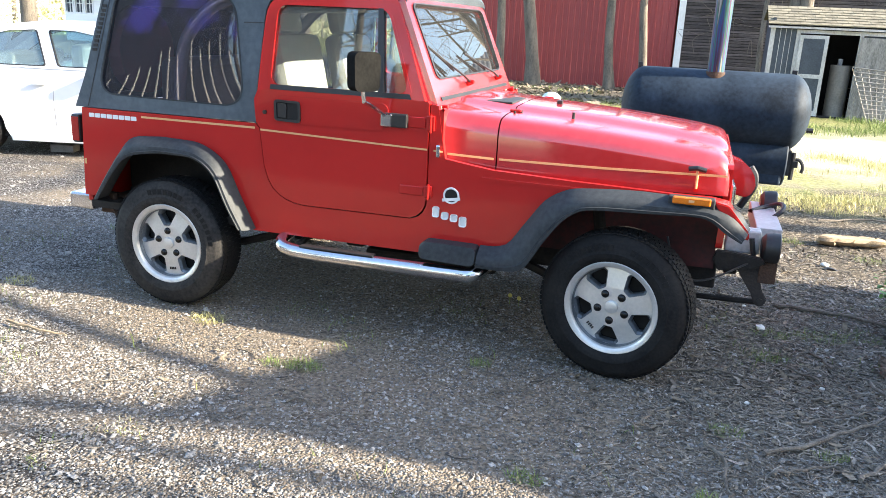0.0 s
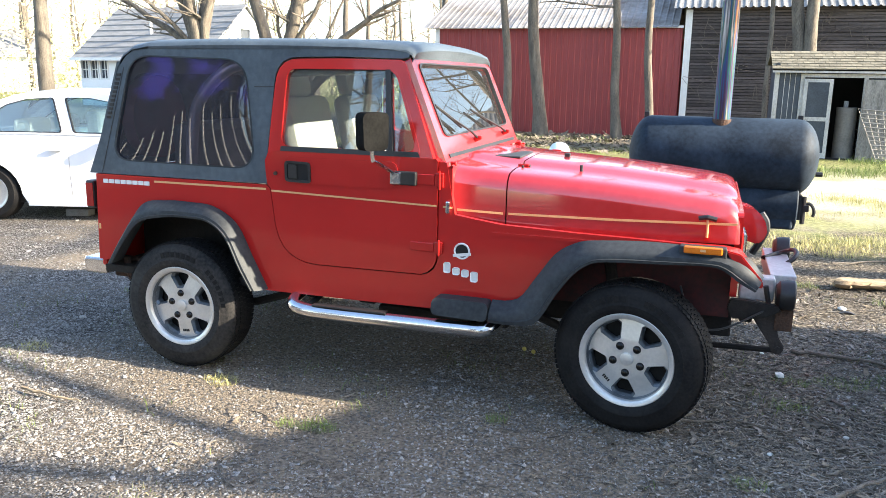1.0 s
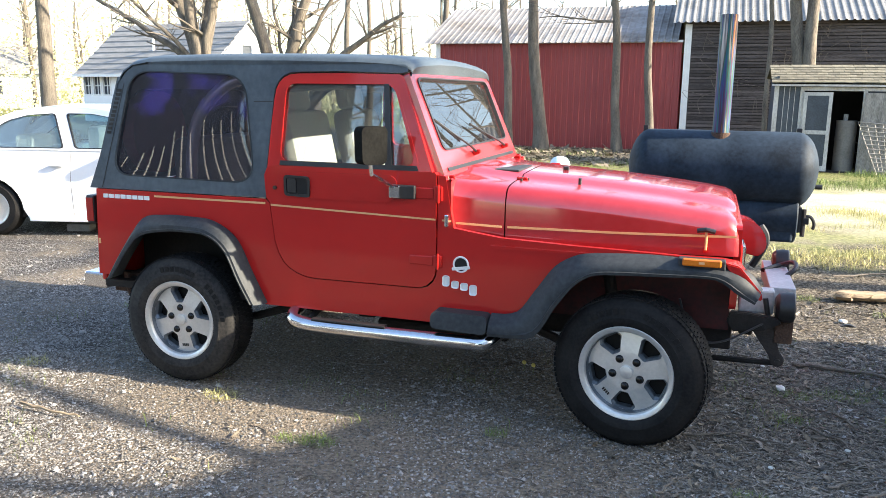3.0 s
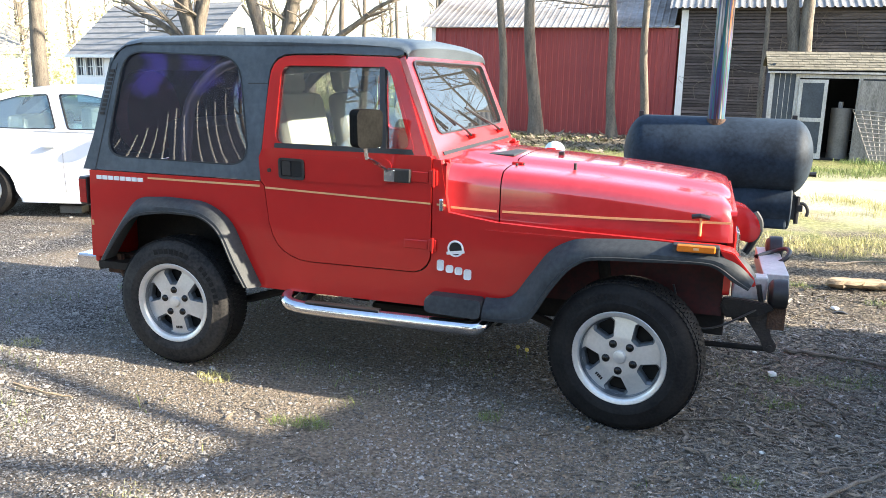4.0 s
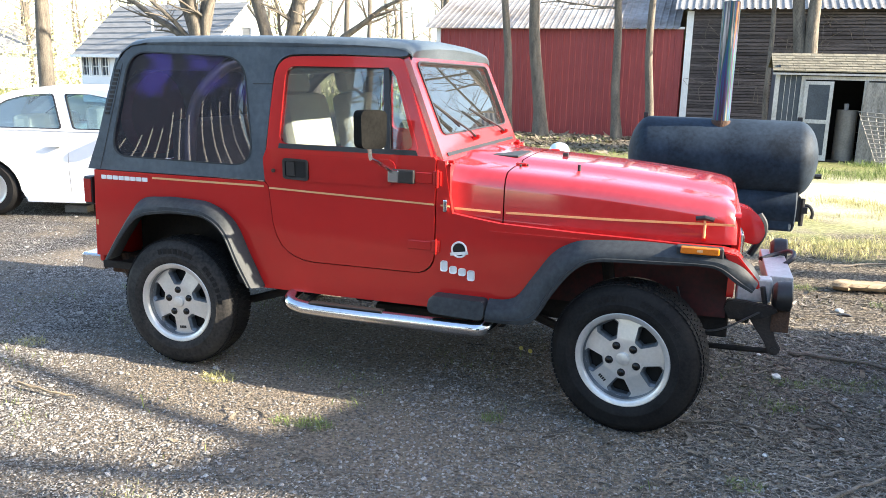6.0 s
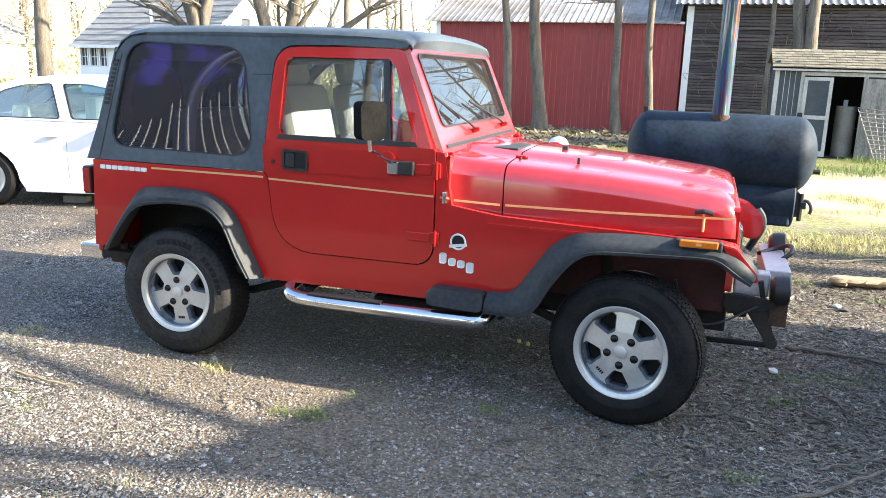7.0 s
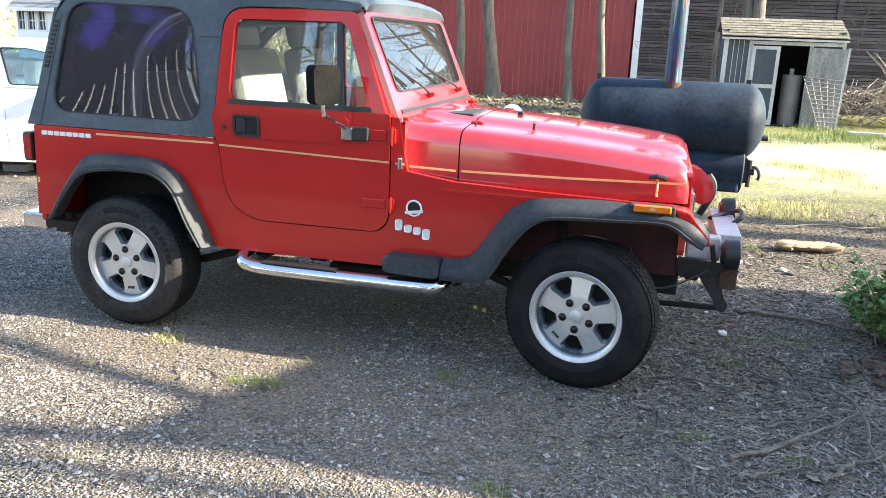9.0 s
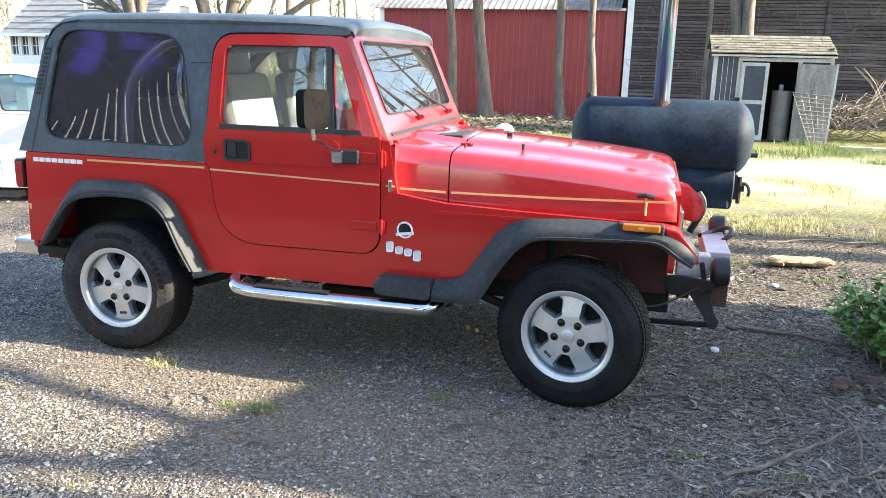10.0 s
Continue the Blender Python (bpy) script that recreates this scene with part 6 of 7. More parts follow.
def wood_line():
    """Far bare wood, one mass of thin trunks and twigs, with pale brush at its foot."""
    rnd = random.Random(31)
    bm, tw, br = bmesh.new(), bmesh.new(), bmesh.new()
    for k in range(90):
        a = radians(rnd.uniform(88, 148))
        d = rnd.uniform(55, 110)
        x, y = 2.6 + math.cos(a) * d, -4.3 + math.sin(a) * d
        h = rnd.uniform(7, 14)
        tube([(x, y, -0.1), (x + rnd.uniform(-0.4, 0.4), y, h * 0.5), (x + rnd.uniform(-0.8, 0.8), y, h)], [0.2, 0.12, 0.03], 5, bm, False)
        for j in range(9):
            z = rnd.uniform(0.25, 0.9) * h
            b = rnd.uniform(0, 6.28)
            ln = rnd.uniform(1.2, 3.2)
            p = Vector((x, y, z))
            q = p + Vector((math.cos(b) * ln, math.sin(b) * ln, rnd.uniform(0.5, 1.6)))
            tube([p, p.lerp(q, 0.5) + Vector((0, 0, 0.2)), q], [0.06, 0.04, 0.012], 4, tw, False)
            for i in range(4):
                r = q.lerp(p, rnd.random() * 0.7)
                tube([r, r + Vector((rnd.gauss(0, 0.8), rnd.gauss(0, 0.8), rnd.uniform(0.2, 1.3)))], [0.022, 0.008], 3, tw, False)
    w = tagged(part("wood", bm, BARK), "far wood of bare thin trees", "trees", kind="stuff")
    tagged(part("twigs", tw, TWIG, w), kind="stuff")
    for k in range(30000):
        a = radians(rnd.uniform(86, 148))
        d = rnd.uniform(50, 80)
        x, y = 2.6 + math.cos(a) * d, -4.3 + math.sin(a) * d
        c = Vector((x, y, (rnd.uniform(0, 2.2) if k % 3 else rnd.uniform(1, 8)) * (0.4 + 0.6 * abs(noise.noise((x * 0.12, y * 0.12, 0))) * 2)))
        u = Vector((rnd.gauss(0, 1), rnd.gauss(0, 1), rnd.gauss(0, 1))).normalized() * rnd.uniform(0.04, 0.12)
        v = u.orthogonal().normalized() * rnd.uniform(0.03, 0.08)
        br.faces.new([br.verts.new(c + q) for q in (u, v, -u, -v)])
    for k in range(22000):
        a = radians(rnd.uniform(119, 152))
        d = rnd.uniform(60, 115)
        x, y = 2.6 + math.cos(a) * d, -4.3 + math.sin(a) * d
        z = rnd.uniform(0, 15) * (0.55 + 0.9 * abs(noise.noise((x * 0.07, y * 0.07, 5))))
        if noise.noise((x * 0.16, y * 0.16, z * 0.22)) < -0.16:
            continue
        c = Vector((x, y, z))
        u = Vector((rnd.gauss(0, 1), rnd.gauss(0, 1), rnd.gauss(0, 1))).normalized() * rnd.uniform(0.06, 0.26)
        v = u.orthogonal().normalized() * rnd.uniform(0.05, 0.14)
        br.faces.new([br.verts.new(c + q) for q in (u, v, -u, -v)])
    tagged(part("brush", br, BRUSH), "pale yellow-green spring brush at the foot of the wood", "shrubs", kind="stuff")


wood_line()
for x, y, sd in ((6.0, 28.0, 71), (7.7, 27.6, 72), (9.4, 28.8, 73)):
    tree("tree", x, y, 13, 0.08, BARE, sd, depth=4, clear=0.30, limbs=16, fine=0.30, kids=(3, 4))


def shade_side():
    """Added out of view: shade blocks and bare trees on the sunny side, posts for reflections."""
    # Unseen blocks, sized so that their shadows end where the drive is lit.
    g = thing("garage", 9, 0, 0, "unseen pale blocks added to shade the drive", "garage")
    for nm, a, b, h in (("wing", (7.46, -0.575), (6.99, -1.615), 2.76), ("main_block", (8.15, 1.40), (7.46, -0.573), 2.86), ("lean_to", (7.30, -3.95), (7.10, -12.2), 5.6)):
        back = Vector((5.5, 0.275))
        for pn, z0, z1, mt in ((nm, 0.0, h, HOUSEWALL), ("roof", h + 0.002, h + 0.06, HOUSEROOF)):
            q = [Vector(a), Vector(b), Vector(b) + back, Vector(a) + back]
            part(pn, loft([[Vector((p.x, p.y, z)) for p in q] for z in (z0, z1)], True, True), mt, g)
    # Unseen trees, added so that their trunk shadows stripe the ground.
    tree("tree", 9.5, -3.42, 9, 0.085, BARE, 41, (0.0, 0.59), depth=2, clear=0.7)
    tree("tree", 14.6, 0.78, 10, 0.15, BARE, 42, (0.0, -0.33), depth=2, clear=0.75)
    tree("tree", 14.0, -0.82, 11, 0.10, BARE, 43, (0.0, -0.125), depth=2, clear=0.7)
    tree("tree", 13.6, -1.55, 10, 0.08, BARE, 47, (0.0, -0.05), depth=2, clear=0.7)
    tree("tree", 14.0, 3.44, 13, 0.24, BARE, 44, depth=3)
    tree("tree", 17.0, 4.2, 13, 0.26, BARE, 45, depth=3)
    tree("tree", 15.0, 16.05, 13, 0.26, BARE, 46, depth=3)
    rnd = random.Random(5)
    # Row of unseen pale posts, added to be mirrored as streaks in the rear window.
    for k in range(17):
        x, y = -13.4 + k * 0.66 + rnd.uniform(-0.12, 0.12), -12.9 - k * 0.23 + rnd.uniform(-0.3, 0.3)
        h = 2.2 + 0.19 * k + rnd.uniform(-0.5, 0.5)
        pole = tube([(x, y, -0.05), (x + rnd.uniform(-0.03, 0.03), y, h * 0.5), (x + rnd.uniform(-0.08, 0.08), y, h)], [0.065, 0.06, 0.05], 8)
        tagged(part("fence_post", pole, BIRCH, smooth=True), "unseen pale post added for streaks reflected in the rear window", "post", "pale posts")


shade_side()
# Unseen dark wall, added behind the view to keep the rear window's reflection dark.
far = thing("barn", -8, -19, 0, "unseen dark wall added to darken the window reflections", "barn")
wl = box(-12, 1.2, 0, 0.3, 0, 9)
wl.transform(pose(-9, -18.5, 0, 0, 0, -22))
part("wall", wl, DARKPANEL, far)
# Unseen trees, added to be mirrored in the door glass.
for x, y, sd in ((-9.6, -20.5, 81), (-7.4, -19.0, 82), (-5.2, -20.5, 83), (-2.6, -20.0, 84)):
    tree("tree", x, y, 12, 0.20, BARE, sd, depth=4, clear=0.2, limbs=18, fine=0.36, kids=(3, 4))
# Unseen dark block, added behind the view for glass and paint to reflect.
hd = box(-11, 11, 0, 1.5, 0, 5.5, 0.4)
hd.transform(pose(11.5, -16.0, 0, 0, 0, 24))
tagged(part("hedge", hd, DARKBLOCK), "unseen dark block added for dark reflections", "hedge")


# ---- loose things on the ground ----
def scatter_mesh(name, verts, faces, count, place, material, label, category, seed):
    """Many small pieces in one mesh: place(rng) gives a 4x4 array for each."""
    rng = np.random.default_rng(seed)
    base = np.array(verts, float)
    nv = len(base)
    allv = np.empty((count * nv, 3))
    for i in range(count):
        rot, off, jit = place(rng)
        p = base * (1 + rng.uniform(-jit, jit, base.shape)) if jit else base
        allv[i * nv:(i + 1) * nv] = p @ rot.T + off
    f = np.array(faces)
    allf = (f[None] + (np.arange(count) * nv)[:, None, None]).reshape(-1, f.shape[1])
    me = bpy.data.meshes.new(name)
    me.from_pydata(allv.tolist(), [], allf.tolist())
    me.materials.append(material)
    return tagged(new(name, me), label, category, kind="stuff")


def rot_matrix(rng, tilt):
    a, t, b = rng.uniform(0, 6.283), rng.normal(0, tilt), rng.uniform(0, 6.283)
    rz = np.array([[math.cos(a), -math.sin(a), 0], [math.sin(a), math.cos(a), 0], [0, 0, 1]])
    rx = np.array([[1, 0, 0], [0, math.cos(t), -math.sin(t)], [0, math.sin(t), math.cos(t)]])
    r2 = np.array([[math.cos(b), -math.sin(b), 0], [math.sin(b), math.cos(b), 0], [0, 0, 1]])
    return rz @ rx @ r2


def ground_h(x, y):
    if not (-6 < x < 6.5 and -4 < y < 8.5):
        return 0.0
    h = 0.035 * noise.noise((x * 0.5, y * 0.5, 3.0))
    flat = min(1.0, max(0.0, (abs(y) - 1.1) / 0.6)) if -1.2 < x < 3.4 else 1.0
    return h * flat


OCTA_V = [(1, 0, 0), (-1, 0, 0), (0, 1, 0), (0, -1, 0), (0, 0, 1), (0, 0, -1), (0.65, 0.65, 0.3), (-0.65, 0.65, 0.3), (-0.65, -0.65, 0.3), (0.65, -0.65, 0.3)]
OCTA_F = [(4, 0, 6), (4, 6, 2), (4, 2, 7), (4, 7, 1), (4, 1, 8), (4, 8, 3), (4, 3, 9), (4, 9, 0), (5, 6, 0), (5, 2, 6), (5, 7, 2), (5, 1, 7), (5, 8, 1), (5, 3, 8), (5, 9, 3), (5, 0, 9)]


PEBBLE_V = [(1, 0.1, 0), (-1, 0, 0.1), (0.1, 1, 0), (0, -1, 0.1), (0.25, 0.1, 0.9), (0, 0, -0.9)]
PEBBLE_F = [(4, 0, 2), (4, 2, 1), (4, 1, 3), (4, 3, 0), (5, 2, 0), (5, 1, 2), (5, 3, 1), (5, 0, 3)]


def stone_place(size, x0, x1, y0, y1):
    def place(rng):
        while True:
            x, y = rng.uniform(x0, x1), rng.uniform(y0, y1)
            dens = 0.5 + 0.9 * noise.noise((x * 1.1, y * 1.6, 7.0))
            if x > 2.6:
                dens *= 0.5
            elif x > -0.5 + 0.3 * noise.noise((x, y, 2.0)):
                dens *= 0.16 if y > -1.45 + 0.3 * noise.noise((x * 1.3, y, 6.0)) and x < 1.3 else 0.85
            if rng.random() < dens + 0.12:
                break
        s = size * math.exp(rng.normal(0, 0.36))
        sc = np.array([s * rng.uniform(0.8, 1.4), s * rng.uniform(0.7, 1.1), s * rng.uniform(0.45, 0.8)])
        return rot_matrix(rng, 0.3) * sc[None, :], np.array([x, y, ground_h(x, y) + s * 0.10]), 0.25
    return place


scatter_mesh("gravel", PEBBLE_V, PEBBLE_F, 95000, stone_place(0.0037, -2.2, 3.9, -2.6, 1.4), STONE, "loose grey gravel stones on the drive", "gravel", 1)
scatter_mesh("gravel", PEBBLE_V, PEBBLE_F, 24000, stone_place(0.0066, -2.4, 3.9, -2.6, 1.5), STONE, "larger pale gravel stones on the drive", "gravel", 2)
scatter_mesh("gravel", OCTA_V, OCTA_F, 9000, stone_place(0.0065, -6.0, 0.5, 0.4, 4.0), STONE, "loose grey gravel stones beside the parked cars", "gravel", 3)

LEAF_V = [(-1, -0.35, 0.1), (0, -0.5, 0), (1, 0, 0.25), (0, 0.5, 0.08), (-1, 0.35, 0.16)]
LEAF_F = [(0, 1, 3), (0, 3, 4), (1, 2, 3)]


def litter_place(size, x0, x1, y0, y1, soft=True):
    def place(rng):
        while True:
            x, y = rng.uniform(x0, x1), rng.uniform(y0, y1)
            d = 0.55 + 0.8 * noise.noise((x * 0.9, y * 0.9, 11.0))
            if soft and y < 4:
                d *= min(1.0, max(0.08, (x - 1.9) / 1.2))
            if rng.random() < d:
                break
        s = size * math.exp(rng.normal(0, 0.4))
        return rot_matrix(rng, 0.5) * np.array([s, s * rng.uniform(0.4, 1.0), s])[None, :], np.array([x, y, ground_h(x, y) + s * 0.25]), 0.2
    return place


scatter_mesh("leaf_litter", LEAF_V, LEAF_F, 20000, litter_place(0.0105, -0.5, 5.2, -2.4, 4.4), DEADLEAF, "brown leaf litter and wood chips on the soil", "leaf litter", 4)
scatter_mesh("leaf_litter", LEAF_V, LEAF_F, 9000, litter_place(0.045, -6.0, 3.5, 13.5, 19.4, False), DEADLEAF, "dry leaf litter before the barn wall", "leaf litter", 5)

BLADE_V = [(-0.03, 0, 0), (0.03, 0, 0), (0.022, 0.12, 0.5), (-0.022, 0.12, 0.5), (0, 0.45, 0.85)]
BLADE_F = [(0, 1, 2), (0, 2, 3), (3, 2, 4)]


def blade_place(h, x0, x1, y0, y1, freq=0.8, bias=0.5):
    def place(rng):
        while True:
            x, y = rng.uniform(x0, x1), rng.uniform(y0, y1)
            if rng.random() < bias + 1.0 * noise.noise((x * freq, y * freq, 21.0)):
                break
        s = h * math.exp(rng.normal(0, 0.35))
        return rot_matrix(rng, 0.25) * np.array([s, s, s])[None, :], np.array([x, y, ground_h(x, y) - 0.004]), 0.1
    return place


scatter_mesh("grass", BLADE_V, BLADE_F, 26000, blade_place(0.055, 2.4, 9.5, 3.6, 8.0, 1.1, 0.12), DRYGRASS, "yellow-green spring grass along the pale drive", "grass", 6)
scatter_mesh("grass", BLADE_V, BLADE_F, 16000, blade_place(0.075, 2.5, 9.5, 10.6, 14.2, 0.9, 0.15), GRASS, "patchy green grass before the shed", "grass", 7)
scatter_mesh("grass", BLADE_V, BLADE_F, 4000, blade_place(0.07, -6.0, 2.5, 12.5, 18.5, 0.5, 0.2), GRASS, "thin green grass before the barn", "grass", 8)
scatter_mesh("weeds", BLADE_V, BLADE_F, 2600, blade_place(0.030, -1.8, 4.2, -2.2, 2.2, 2.2, -0.12), GRASS, "sparse low weeds in the gravel", "weeds", 9)


def tuft(x, y, n, h, seed, material=None, spread=0.05):
    rng = np.random.default_rng(seed)
    bm = bmesh.new()
    for i in range(int(n * 1.6)):
        a, r = rng.uniform(0, 6.28), spread * math.sqrt(rng.random())
        s = h * rng.uniform(0.5, 1.1)
        m = Matrix.Translation((x + math.cos(a) * r, y + math.sin(a) * r * 0.7, -0.002)) @ Matrix.Rotation(rng.uniform(0, 6.28), 4, "Z") @ Matrix.Rotation(rng.normal(-0.55, 0.4), 4, "X") @ Matrix.Diagonal((s, s, s, 1))
        vs = [bm.verts.new(m @ Vector(p)) for p in BLADE_V]
        for f in BLADE_F:
            bm.faces.new([vs[k] for k in f])
    return tagged(part("grass_tuft", bm, material or GRASS), "small green grass tuft growing in the gravel", "grass", kind="stuff")


for k, (x, y, n, h, sp) in enumerate(((0.31, -0.93, 110, 0.05, 0.10), (0.90, -1.29, 60, 0.045, 0.06), (1.05, -1.27, 130, 0.055, 0.085), (-1.0, -0.87, 90, 0.05, 0.10), (1.79, -0.91, 60, 0.05, 0.06), (2.90, -1.15, 80, 0.045, 0.08),
                                      (3.15, 0.10, 90, 0.05, 0.10), (3.11, -0.25, 100, 0.05, 0.10), (3.40, 0.17, 110, 0.05, 0.14), (3.61, 0.26, 110, 0.05, 0.14), (0.69, -2.07, 70, 0.05, 0.08), (3.45, 2.35, 60, 0.07, 0.10), (3.95, 2.0, 60, 0.06, 0.10), (3.28, -1.21, 60, 0.045, 0.07), (-0.9, 0.1, 40, 0.05, 0.06), (-1.3, 0.35, 50, 0.05, 0.08),
                                      (0.53, -2.25, 60, 0.05, 0.06), (0.59, -2.39, 60, 0.05, 0.06), (2.82, -1.70, 60, 0.05, 0.05), (2.20, -1.80, 60, 0.05, 0.07))):
    tuft(x, y, n, h, 100 + k, DRYGRASS if k in (0, 3, 10) else GRASS, sp)


def stick(points, r, label, name="stick", wob=0.016, seed=0, group="fallen sticks", material=None):
    rnd = random.Random(seed)
    path = smooth_path([Vector(p) for p in points], 14)
    path = [p + Vector((rnd.uniform(-wob, wob), rnd.uniform(-wob, wob), rnd.uniform(0, wob * 0.6))) for p in path]
    rr = [r * (1 - 0.55 * i / 13) for i in range(14)]
    return tagged(part(name, tube(path, rr, 7), material or STICKWOOD, smooth=True), label, "stick", group)


GREYSTICK = "bare grey-brown fallen stick on the ground"
for k, (pts, r) in enumerate((
        ([(3.02, -1.30, 0.010), (3.25, -1.13, 0.018), (3.39, -0.99, 0.03), (3.56, -0.83, 0.05), (3.67, -0.68, 0.03)], 0.010),
        ([(2.82, -1.31, 0.01), (2.87, -1.40, 0.018), (2.89, -1.56, 0.014), (2.90, -1.68, 0.01)], 0.008),
        ([(2.53, -1.29, 0.01), (2.59, -1.15, 0.02), (2.65, -1.05, 0.01)], 0.007),
        ([(3.20, -0.97, 0.01), (3.39, -0.85, 0.02), (3.58, -0.70, 0.03)], 0.006),
        ([(3.27, -0.69, 0.01), (3.36, -0.70, 0.02), (3.39, -0.83, 0.01)], 0.006),
        ([(2.74, -0.89, 0.01), (2.79, -1.06, 0.012), (2.88, -0.99, 0.01)], 0.005),
        ([(3.54, -0.42, 0.02), (3.59, -0.76, 0.06), (3.59, -1.07, 0.02), (3.60, -1.30, 0.01)], 0.009),
        ([(3.36, -1.36, 0.01), (3.49, -1.21, 0.02), (3.70, -1.02, 0.02)], 0.010),
        ([(3.33, -0.11, 0.01), (3.43, -0.30, 0.02), (3.55, -0.19, 0.03)], 0.007),
        ([(2.62, -0.62, 0.01), (2.85, -0.55, 0.012), (3.10, -0.60, 0.01)], 0.006),
        ([(3.05, -1.45, 0.01), (3.22, -1.33, 0.014), (3.40, -1.32, 0.01)], 0.007),
        ([(-0.55, -1.39, 0.012), (-0.35, -1.42, 0.014), (-0.16, -1.42, 0.01)], 0.009),
        ([(3.2, 0.62, 0.012), (3.5, 0.58, 0.02), (3.85, 0.50, 0.012)], 0.014),
        ([(1.55, -0.55, 0.008), (1.68, -0.52, 0.01), (1.78, -0.56, 0.008)], 0.006),
        ([(1.12, -1.62, 0.008), (1.22, -1.58, 0.014), (1.30, -1.66, 0.008)], 0.006),
        ([(1.9, -1.2, 0.008), (2.05, -1.12, 0.012), (2.16, -1.16, 0.008)], 0.005),
        ([(3.2, -0.35, 0.01), (3.32, -0.50, 0.015), (3.36, -0.62, 0.01)], 0.007),
        ([(3.75, 3.25, 0.015), (4.1, 3.42, 0.03), (4.45, 3.36, 0.05), (4.8, 3.62, 0.03)], 0.009))):
    pale = pts[0][0] < 0
    stick(pts, r, "pale barkless stick on the gravel" if pale else GREYSTICK, seed=k, wob=0.006 if pale else 0.014, material=LOGWOOD if pale else None)


def twig_litter():
    rng = np.random.default_rng(17)
    bm = bmesh.new()
    for k in range(9500):
        while True:
            x, y = rng.uniform(0.2, 4.6), rng.uniform(-2.4, 2.2)
            w = math.exp(-((x - 3.45) ** 2 / 0.9 + (y + 0.6) ** 2 / 2.2)) + 0.04
            if rng.random() < w:
                break
        ln = 0.032 * math.exp(rng.normal(0.1, 0.5))
        a, h, r = rng.uniform(0, 6.28), ground_h(x, y), rng.uniform(0.0012, 0.0032)
        curl, lift = rng.normal(0, 0.55), rng.uniform(0, 0.012)
        path = [Vector((x, y, h + 0.003))]
        for i in range(3):
            path.append(path[-1] + Vector((math.cos(a), math.sin(a), lift * (1 - i) * 0.5)) * ln / 2)
            a += curl
        tube(path, [r, r, r * 0.9, r * 0.6], 4, bm, False)
    tagged(part("twig_litter", bm, SHRED), "tangle of small dry twigs on the soil", "twigs", kind="stuff")


twig_litter()
CHIP_V = [(-1, 0.0, -0.06), (-1, 0.10, 0.04), (-1, -0.10, 0.04), (0, 0.22, -0.07), (0, 0.36, 0.06), (0, 0.08, 0.06), (1, -0.1, 0.02), (1, 0.02, 0.12), (1, -0.16, 0.12)]
CHIP_F = [(0, 1, 4, 3), (1, 2, 5, 4), (2, 0, 3, 5), (3, 4, 7, 6), (4, 5, 8, 7), (5, 3, 6, 8)]


def chip_place(size):
    def place(rng):
        while True:
            x, y = rng.uniform(1.6, 4.6), rng.uniform(-2.3, 2.6)
            w = min(1.0, max(0.03, (x + 0.12 * y - 2.3) / 0.9)) * (0.62 + 0.8 * noise.noise((x * 1.7, y * 1.7, 4.0)))
            if rng.random() < w:
                break
        s = size * math.exp(rng.normal(0, 0.45))
        return rot_matrix(rng, 0.22) * np.array([s, s * rng.uniform(0.5, 1.3) * (1 if rng.random() < 0.5 else -1), s * 0.8])[None, :], np.array([x, y, ground_h(x, y) + s * 0.10]), 0.15
    return place


scatter_mesh("wood_chips", CHIP_V, CHIP_F, 15000, chip_place(0.0155), CHIP, "grey-brown curled wood chips and bark shreds on dark soil", "wood chips", 51)


def debris():
    rnd = random.Random(77)
    for k in range(14):
        x, y, w = 3.72 + rnd.uniform(-0.10, 0.20), -0.18 + rnd.uniform(-0.14, 0.14), rnd.uniform(0.03, 0.07)
        rows = []
        for i in range(6):
            f = i / 5 - 0.5
            rows.append([Vector((2 * w * f + rnd.uniform(-0.008, 0.008), w * 0.4 * q * (1 - f * f * 2.5) + rnd.uniform(-0.006, 0.006), 0.006 + 0.012 * (1 - q * q) + h)) for q, h in ((-1, 0), (-0.5, 0.004), (0.1, 0.006), (0.6, 0.003), (1, 0), (0, -0.012))])
        bm = loft(rows, True, True)
        bm.transform(Matrix.Translation((x, y, ground_h(x, y) + 0.004 + 0.008 * (k % 3))) @ Euler((rnd.gauss(0, 0.15), rnd.gauss(0, 0.15), rnd.uniform(0, 3.1))).to_matrix().to_4x4())
        tagged(part("bark_slab", bm, DEBRIS), "broken piece of rotten brown bark on the ground", "bark", "bark pieces")
    for x, y, r in ((3.10, 0.18, 0.026), (3.33, -0.54, 0.013), (2.99, -0.84, 0.013), (3.03, 0.55, 0.012), (3.62, 1.72, 0.03)):
        bm = bmesh.new()
        bmesh.ops.create_icosphere(bm, subdivisions=2, radius=r)
        for v in bm.verts:
            v.co *= 1 + 0.35 * noise.noise(v.co * 60 + Vector((x, y, 0)))
            v.co.z = v.co.z * 0.55 + r * 0.42
        bm.transform(Matrix.Translation((x, y, ground_h(x, y))))
        tagged(part("stone", bm, BIRCH), "small pale stone lying on the soil", "stone", "pale stones")


debris()


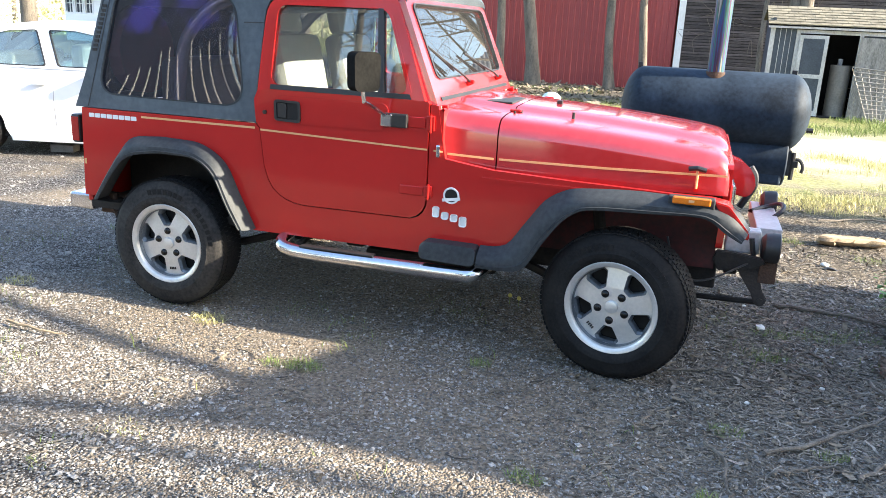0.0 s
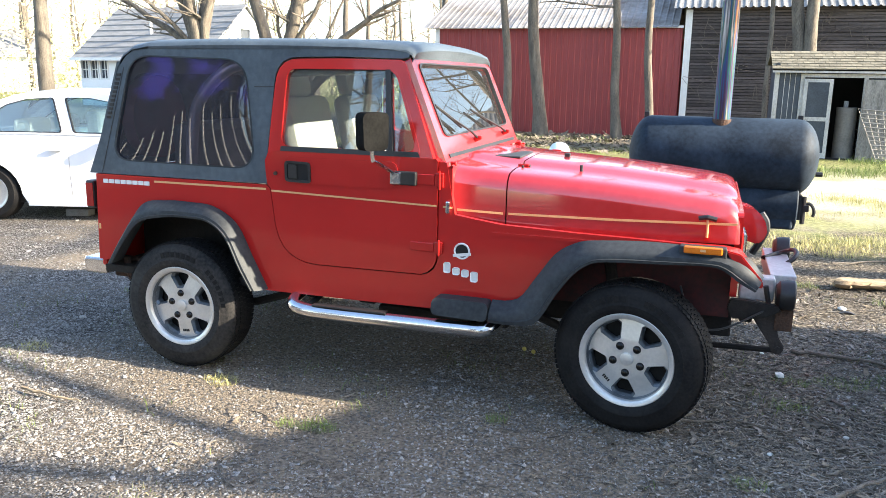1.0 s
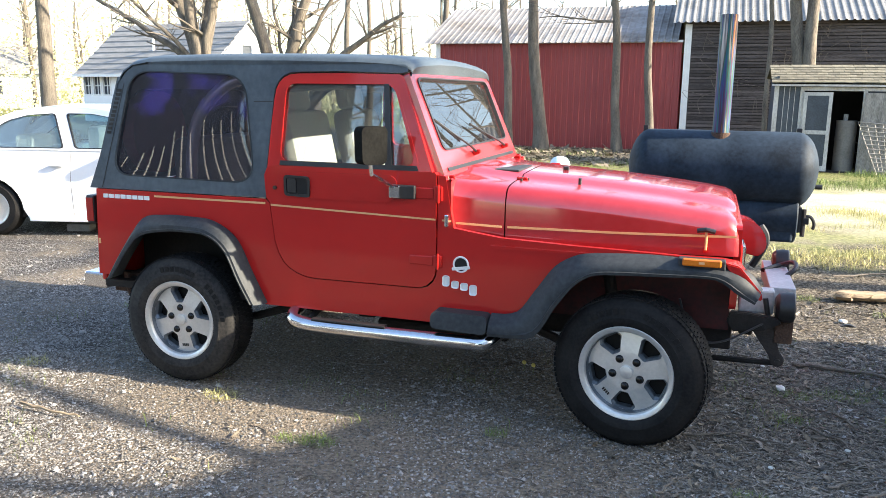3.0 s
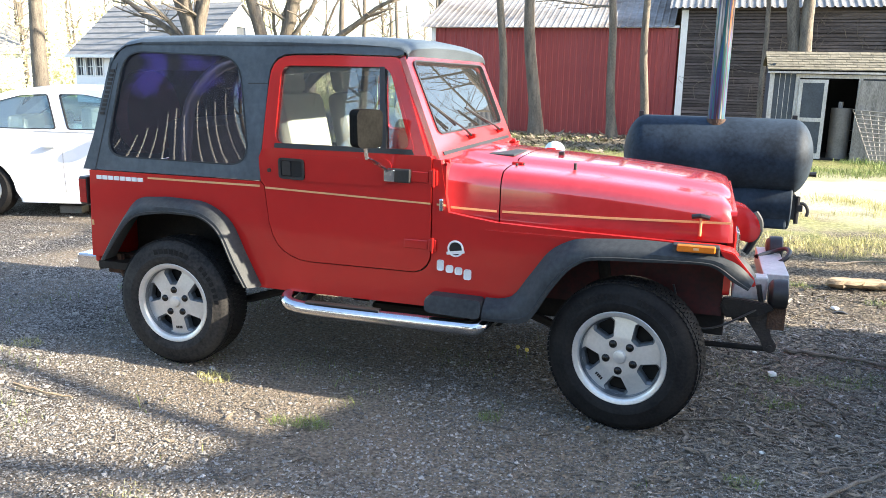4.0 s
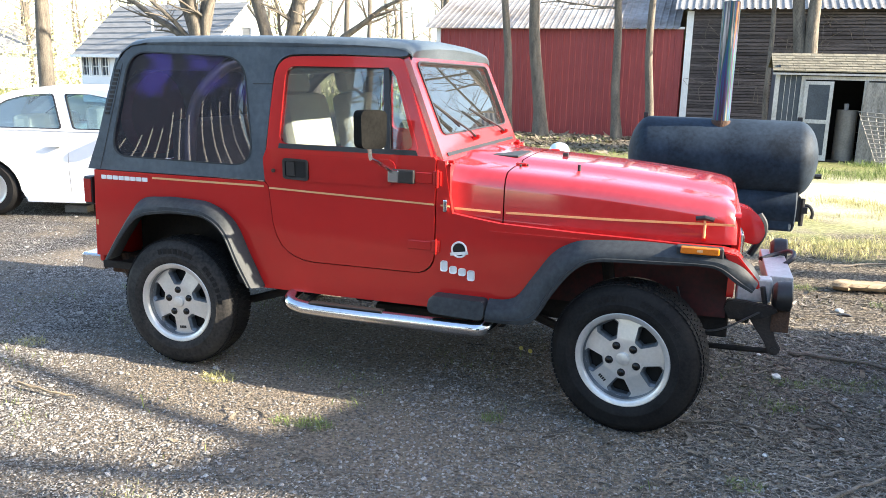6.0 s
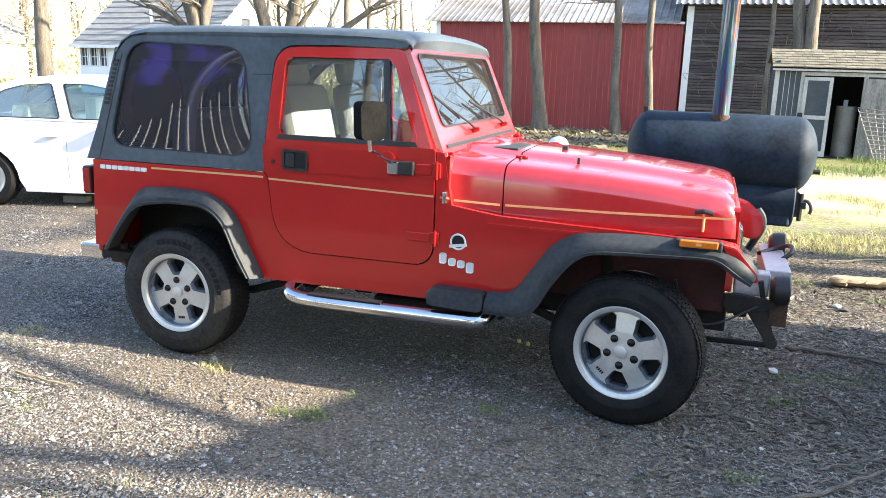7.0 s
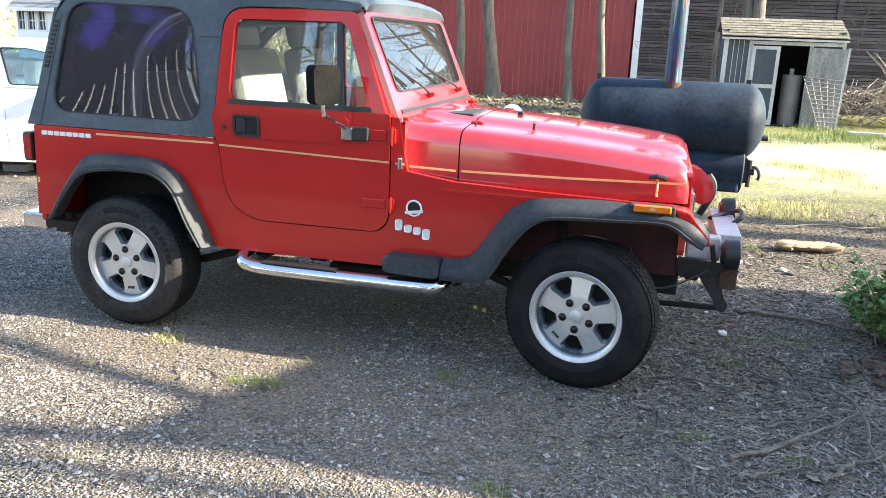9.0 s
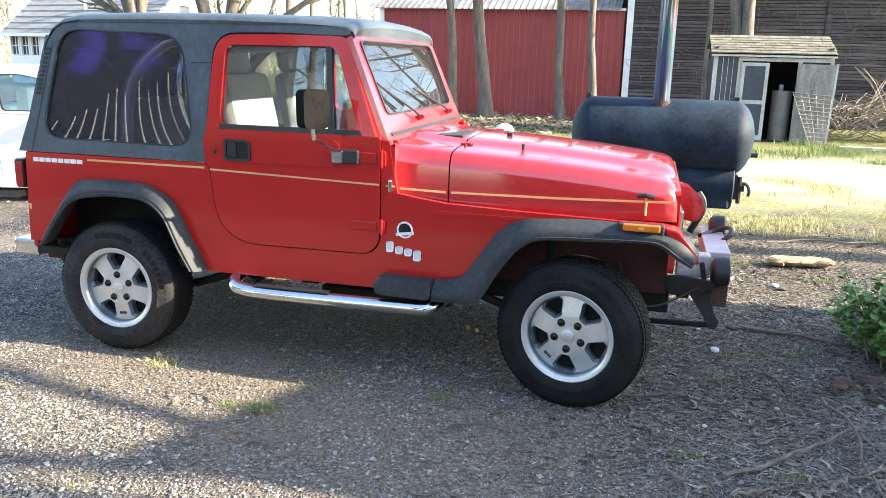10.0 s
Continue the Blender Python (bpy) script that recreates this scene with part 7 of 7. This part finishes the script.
def build_log():
    rnd = random.Random(3)
    rows = []
    for i in range(14):
        f = i / 13
        x, y = 3.66 + 0.50 * f, 2.42 + 0.10 * f
        row = []
        for k in range(10):
            a = 2 * math.pi * k / 10
            r = 0.052 * (1 + rnd.uniform(-0.22, 0.22)) * (0.6 if math.sin(a) > 0.75 else 1) * (1 - 0.15 * f) * (0.65 if i in (0, 13) else 1)
            row.append(Vector((x + rnd.uniform(-0.03, 0.03), y + 1.5 * r * math.cos(a), 0.048 + 0.85 * r * math.sin(a))))
        rows.append(row)
    tagged(part("log", loft(rows, True, True), LOGWOOD, smooth=True), "pale split log lying on the leaf litter", "log")
    b = prism([(3.58, 0.0), (3.60, 0.012), (3.63, 0.022), (3.665, 0.020), (3.70, 0.004), (3.69, -0.004)], 1.62, 1.66, None, 0.003)
    tagged(part("bark_piece", b, BLACK), "dark piece of bark on the ground", "bark")


build_log()


def build_bush():
    bush = thing("shrub", 3.97, 0.36, 0, "leafy green shrub beside the drive", "shrub")
    rnd = random.Random(9)
    st = bmesh.new()
    lv = bmesh.new()
    for k in range(64):
        a = rnd.uniform(0, 6.28)
        b0 = Vector((4.05 + rnd.uniform(-0.14, 0.14), 0.32 + rnd.uniform(-0.27, 0.27), 0))
        h = rnd.uniform(0.20, 0.50)
        tip = b0 + Vector((math.cos(a) * rnd.uniform(0.05, 0.26), math.sin(a) * rnd.uniform(0.05, 0.30), h))
        mid = b0.lerp(tip, 0.5) + Vector((0, 0, 0.05))
        tube([b0, mid, tip], [0.006, 0.004, 0.002], 4, st, False)
        for j in range(48):
            p = b0.lerp(tip, rnd.uniform(0.25, 1.05)) + Vector((rnd.gauss(0, 0.035), rnd.gauss(0, 0.035), rnd.gauss(0, 0.02)))
            s = rnd.uniform(0.010, 0.024)
            m = Matrix.Translation(p) @ Euler((rnd.gauss(0, 0.5), rnd.gauss(0, 0.5), rnd.uniform(0, 6.28))).to_matrix().to_4x4() @ Matrix.Diagonal((s, s * 1.6, s, 1))
            vs = [lv.verts.new(m @ Vector(q)) for q in LEAF_V]
            for f in LEAF_F:
                lv.faces.new([vs[i] for i in f])
    tagged(part("stem", st, TWIG, bush), kind="stuff")
    part("foliage", lv, LEAF, bush)


build_bush()


def brush_pile():
    rnd = random.Random(23)
    bm = bmesh.new()
    for k in range(420):
        x, y = rnd.uniform(6.4, 10.5), rnd.uniform(15.0, 17.5)
        ln = rnd.uniform(0.5, 1.8)
        a, e = rnd.uniform(0, 6.28), rnd.gauss(0.15, 0.3)
        p = Vector((x, y, rnd.uniform(0, 0.9) * (1 - abs(x - 8.0) / 3.6)))
        p.z = max(0.01, p.z)
        d = Vector((math.cos(a) * math.cos(e), math.sin(a) * math.cos(e), abs(math.sin(e)))) * ln
        tube([p, p + d * 0.5 + Vector((0, 0, 0.12)), p + d], [0.014, 0.011, 0.005], 4, bm, False)
    tagged(part("brush_pile", bm, TWIG), "tangled heap of dry brown brushwood by the barn", "brushwood", kind="stuff")
    bm = bmesh.new()
    for k in range(110):
        x, z = rnd.uniform(2.1, 10.5), rnd.uniform(0.8, 3.4)
        p = Vector((x, 19.46, z))
        q = p + Vector((rnd.gauss(0, 0.3), rnd.uniform(-0.05, 0.01), rnd.uniform(-0.7, 0.5)))
        r = q + Vector((rnd.gauss(0, 0.3), rnd.uniform(-0.03, 0.01), rnd.uniform(-0.5, 0.4)))
        tube(smooth_path([p, q, r], 8), 0.006, 3, bm, False)
    tagged(part("dry_vines", bm, BARK), "dry vines clinging to the old barn boards", "vines", kind="stuff")
    for k, (x, y) in enumerate(((1.72, -0.02), (1.78, -0.05))):
        f = thing("dandelion", x, y, 0, "small yellow flower beneath the vehicle", "flower", "yellow flowers")
        part("stem", tube([(x, y, 0), (x, y, 0.05)], 0.002, 4), GRASS, f)
        part("blossom", revolve([(0.0, 0.008), (0.009, 0.006), (0.013, 0.0), (0.008, -0.005), (0, -0.006)], (x, y, 0.055), 10), YELLOW, f)


brush_pile()
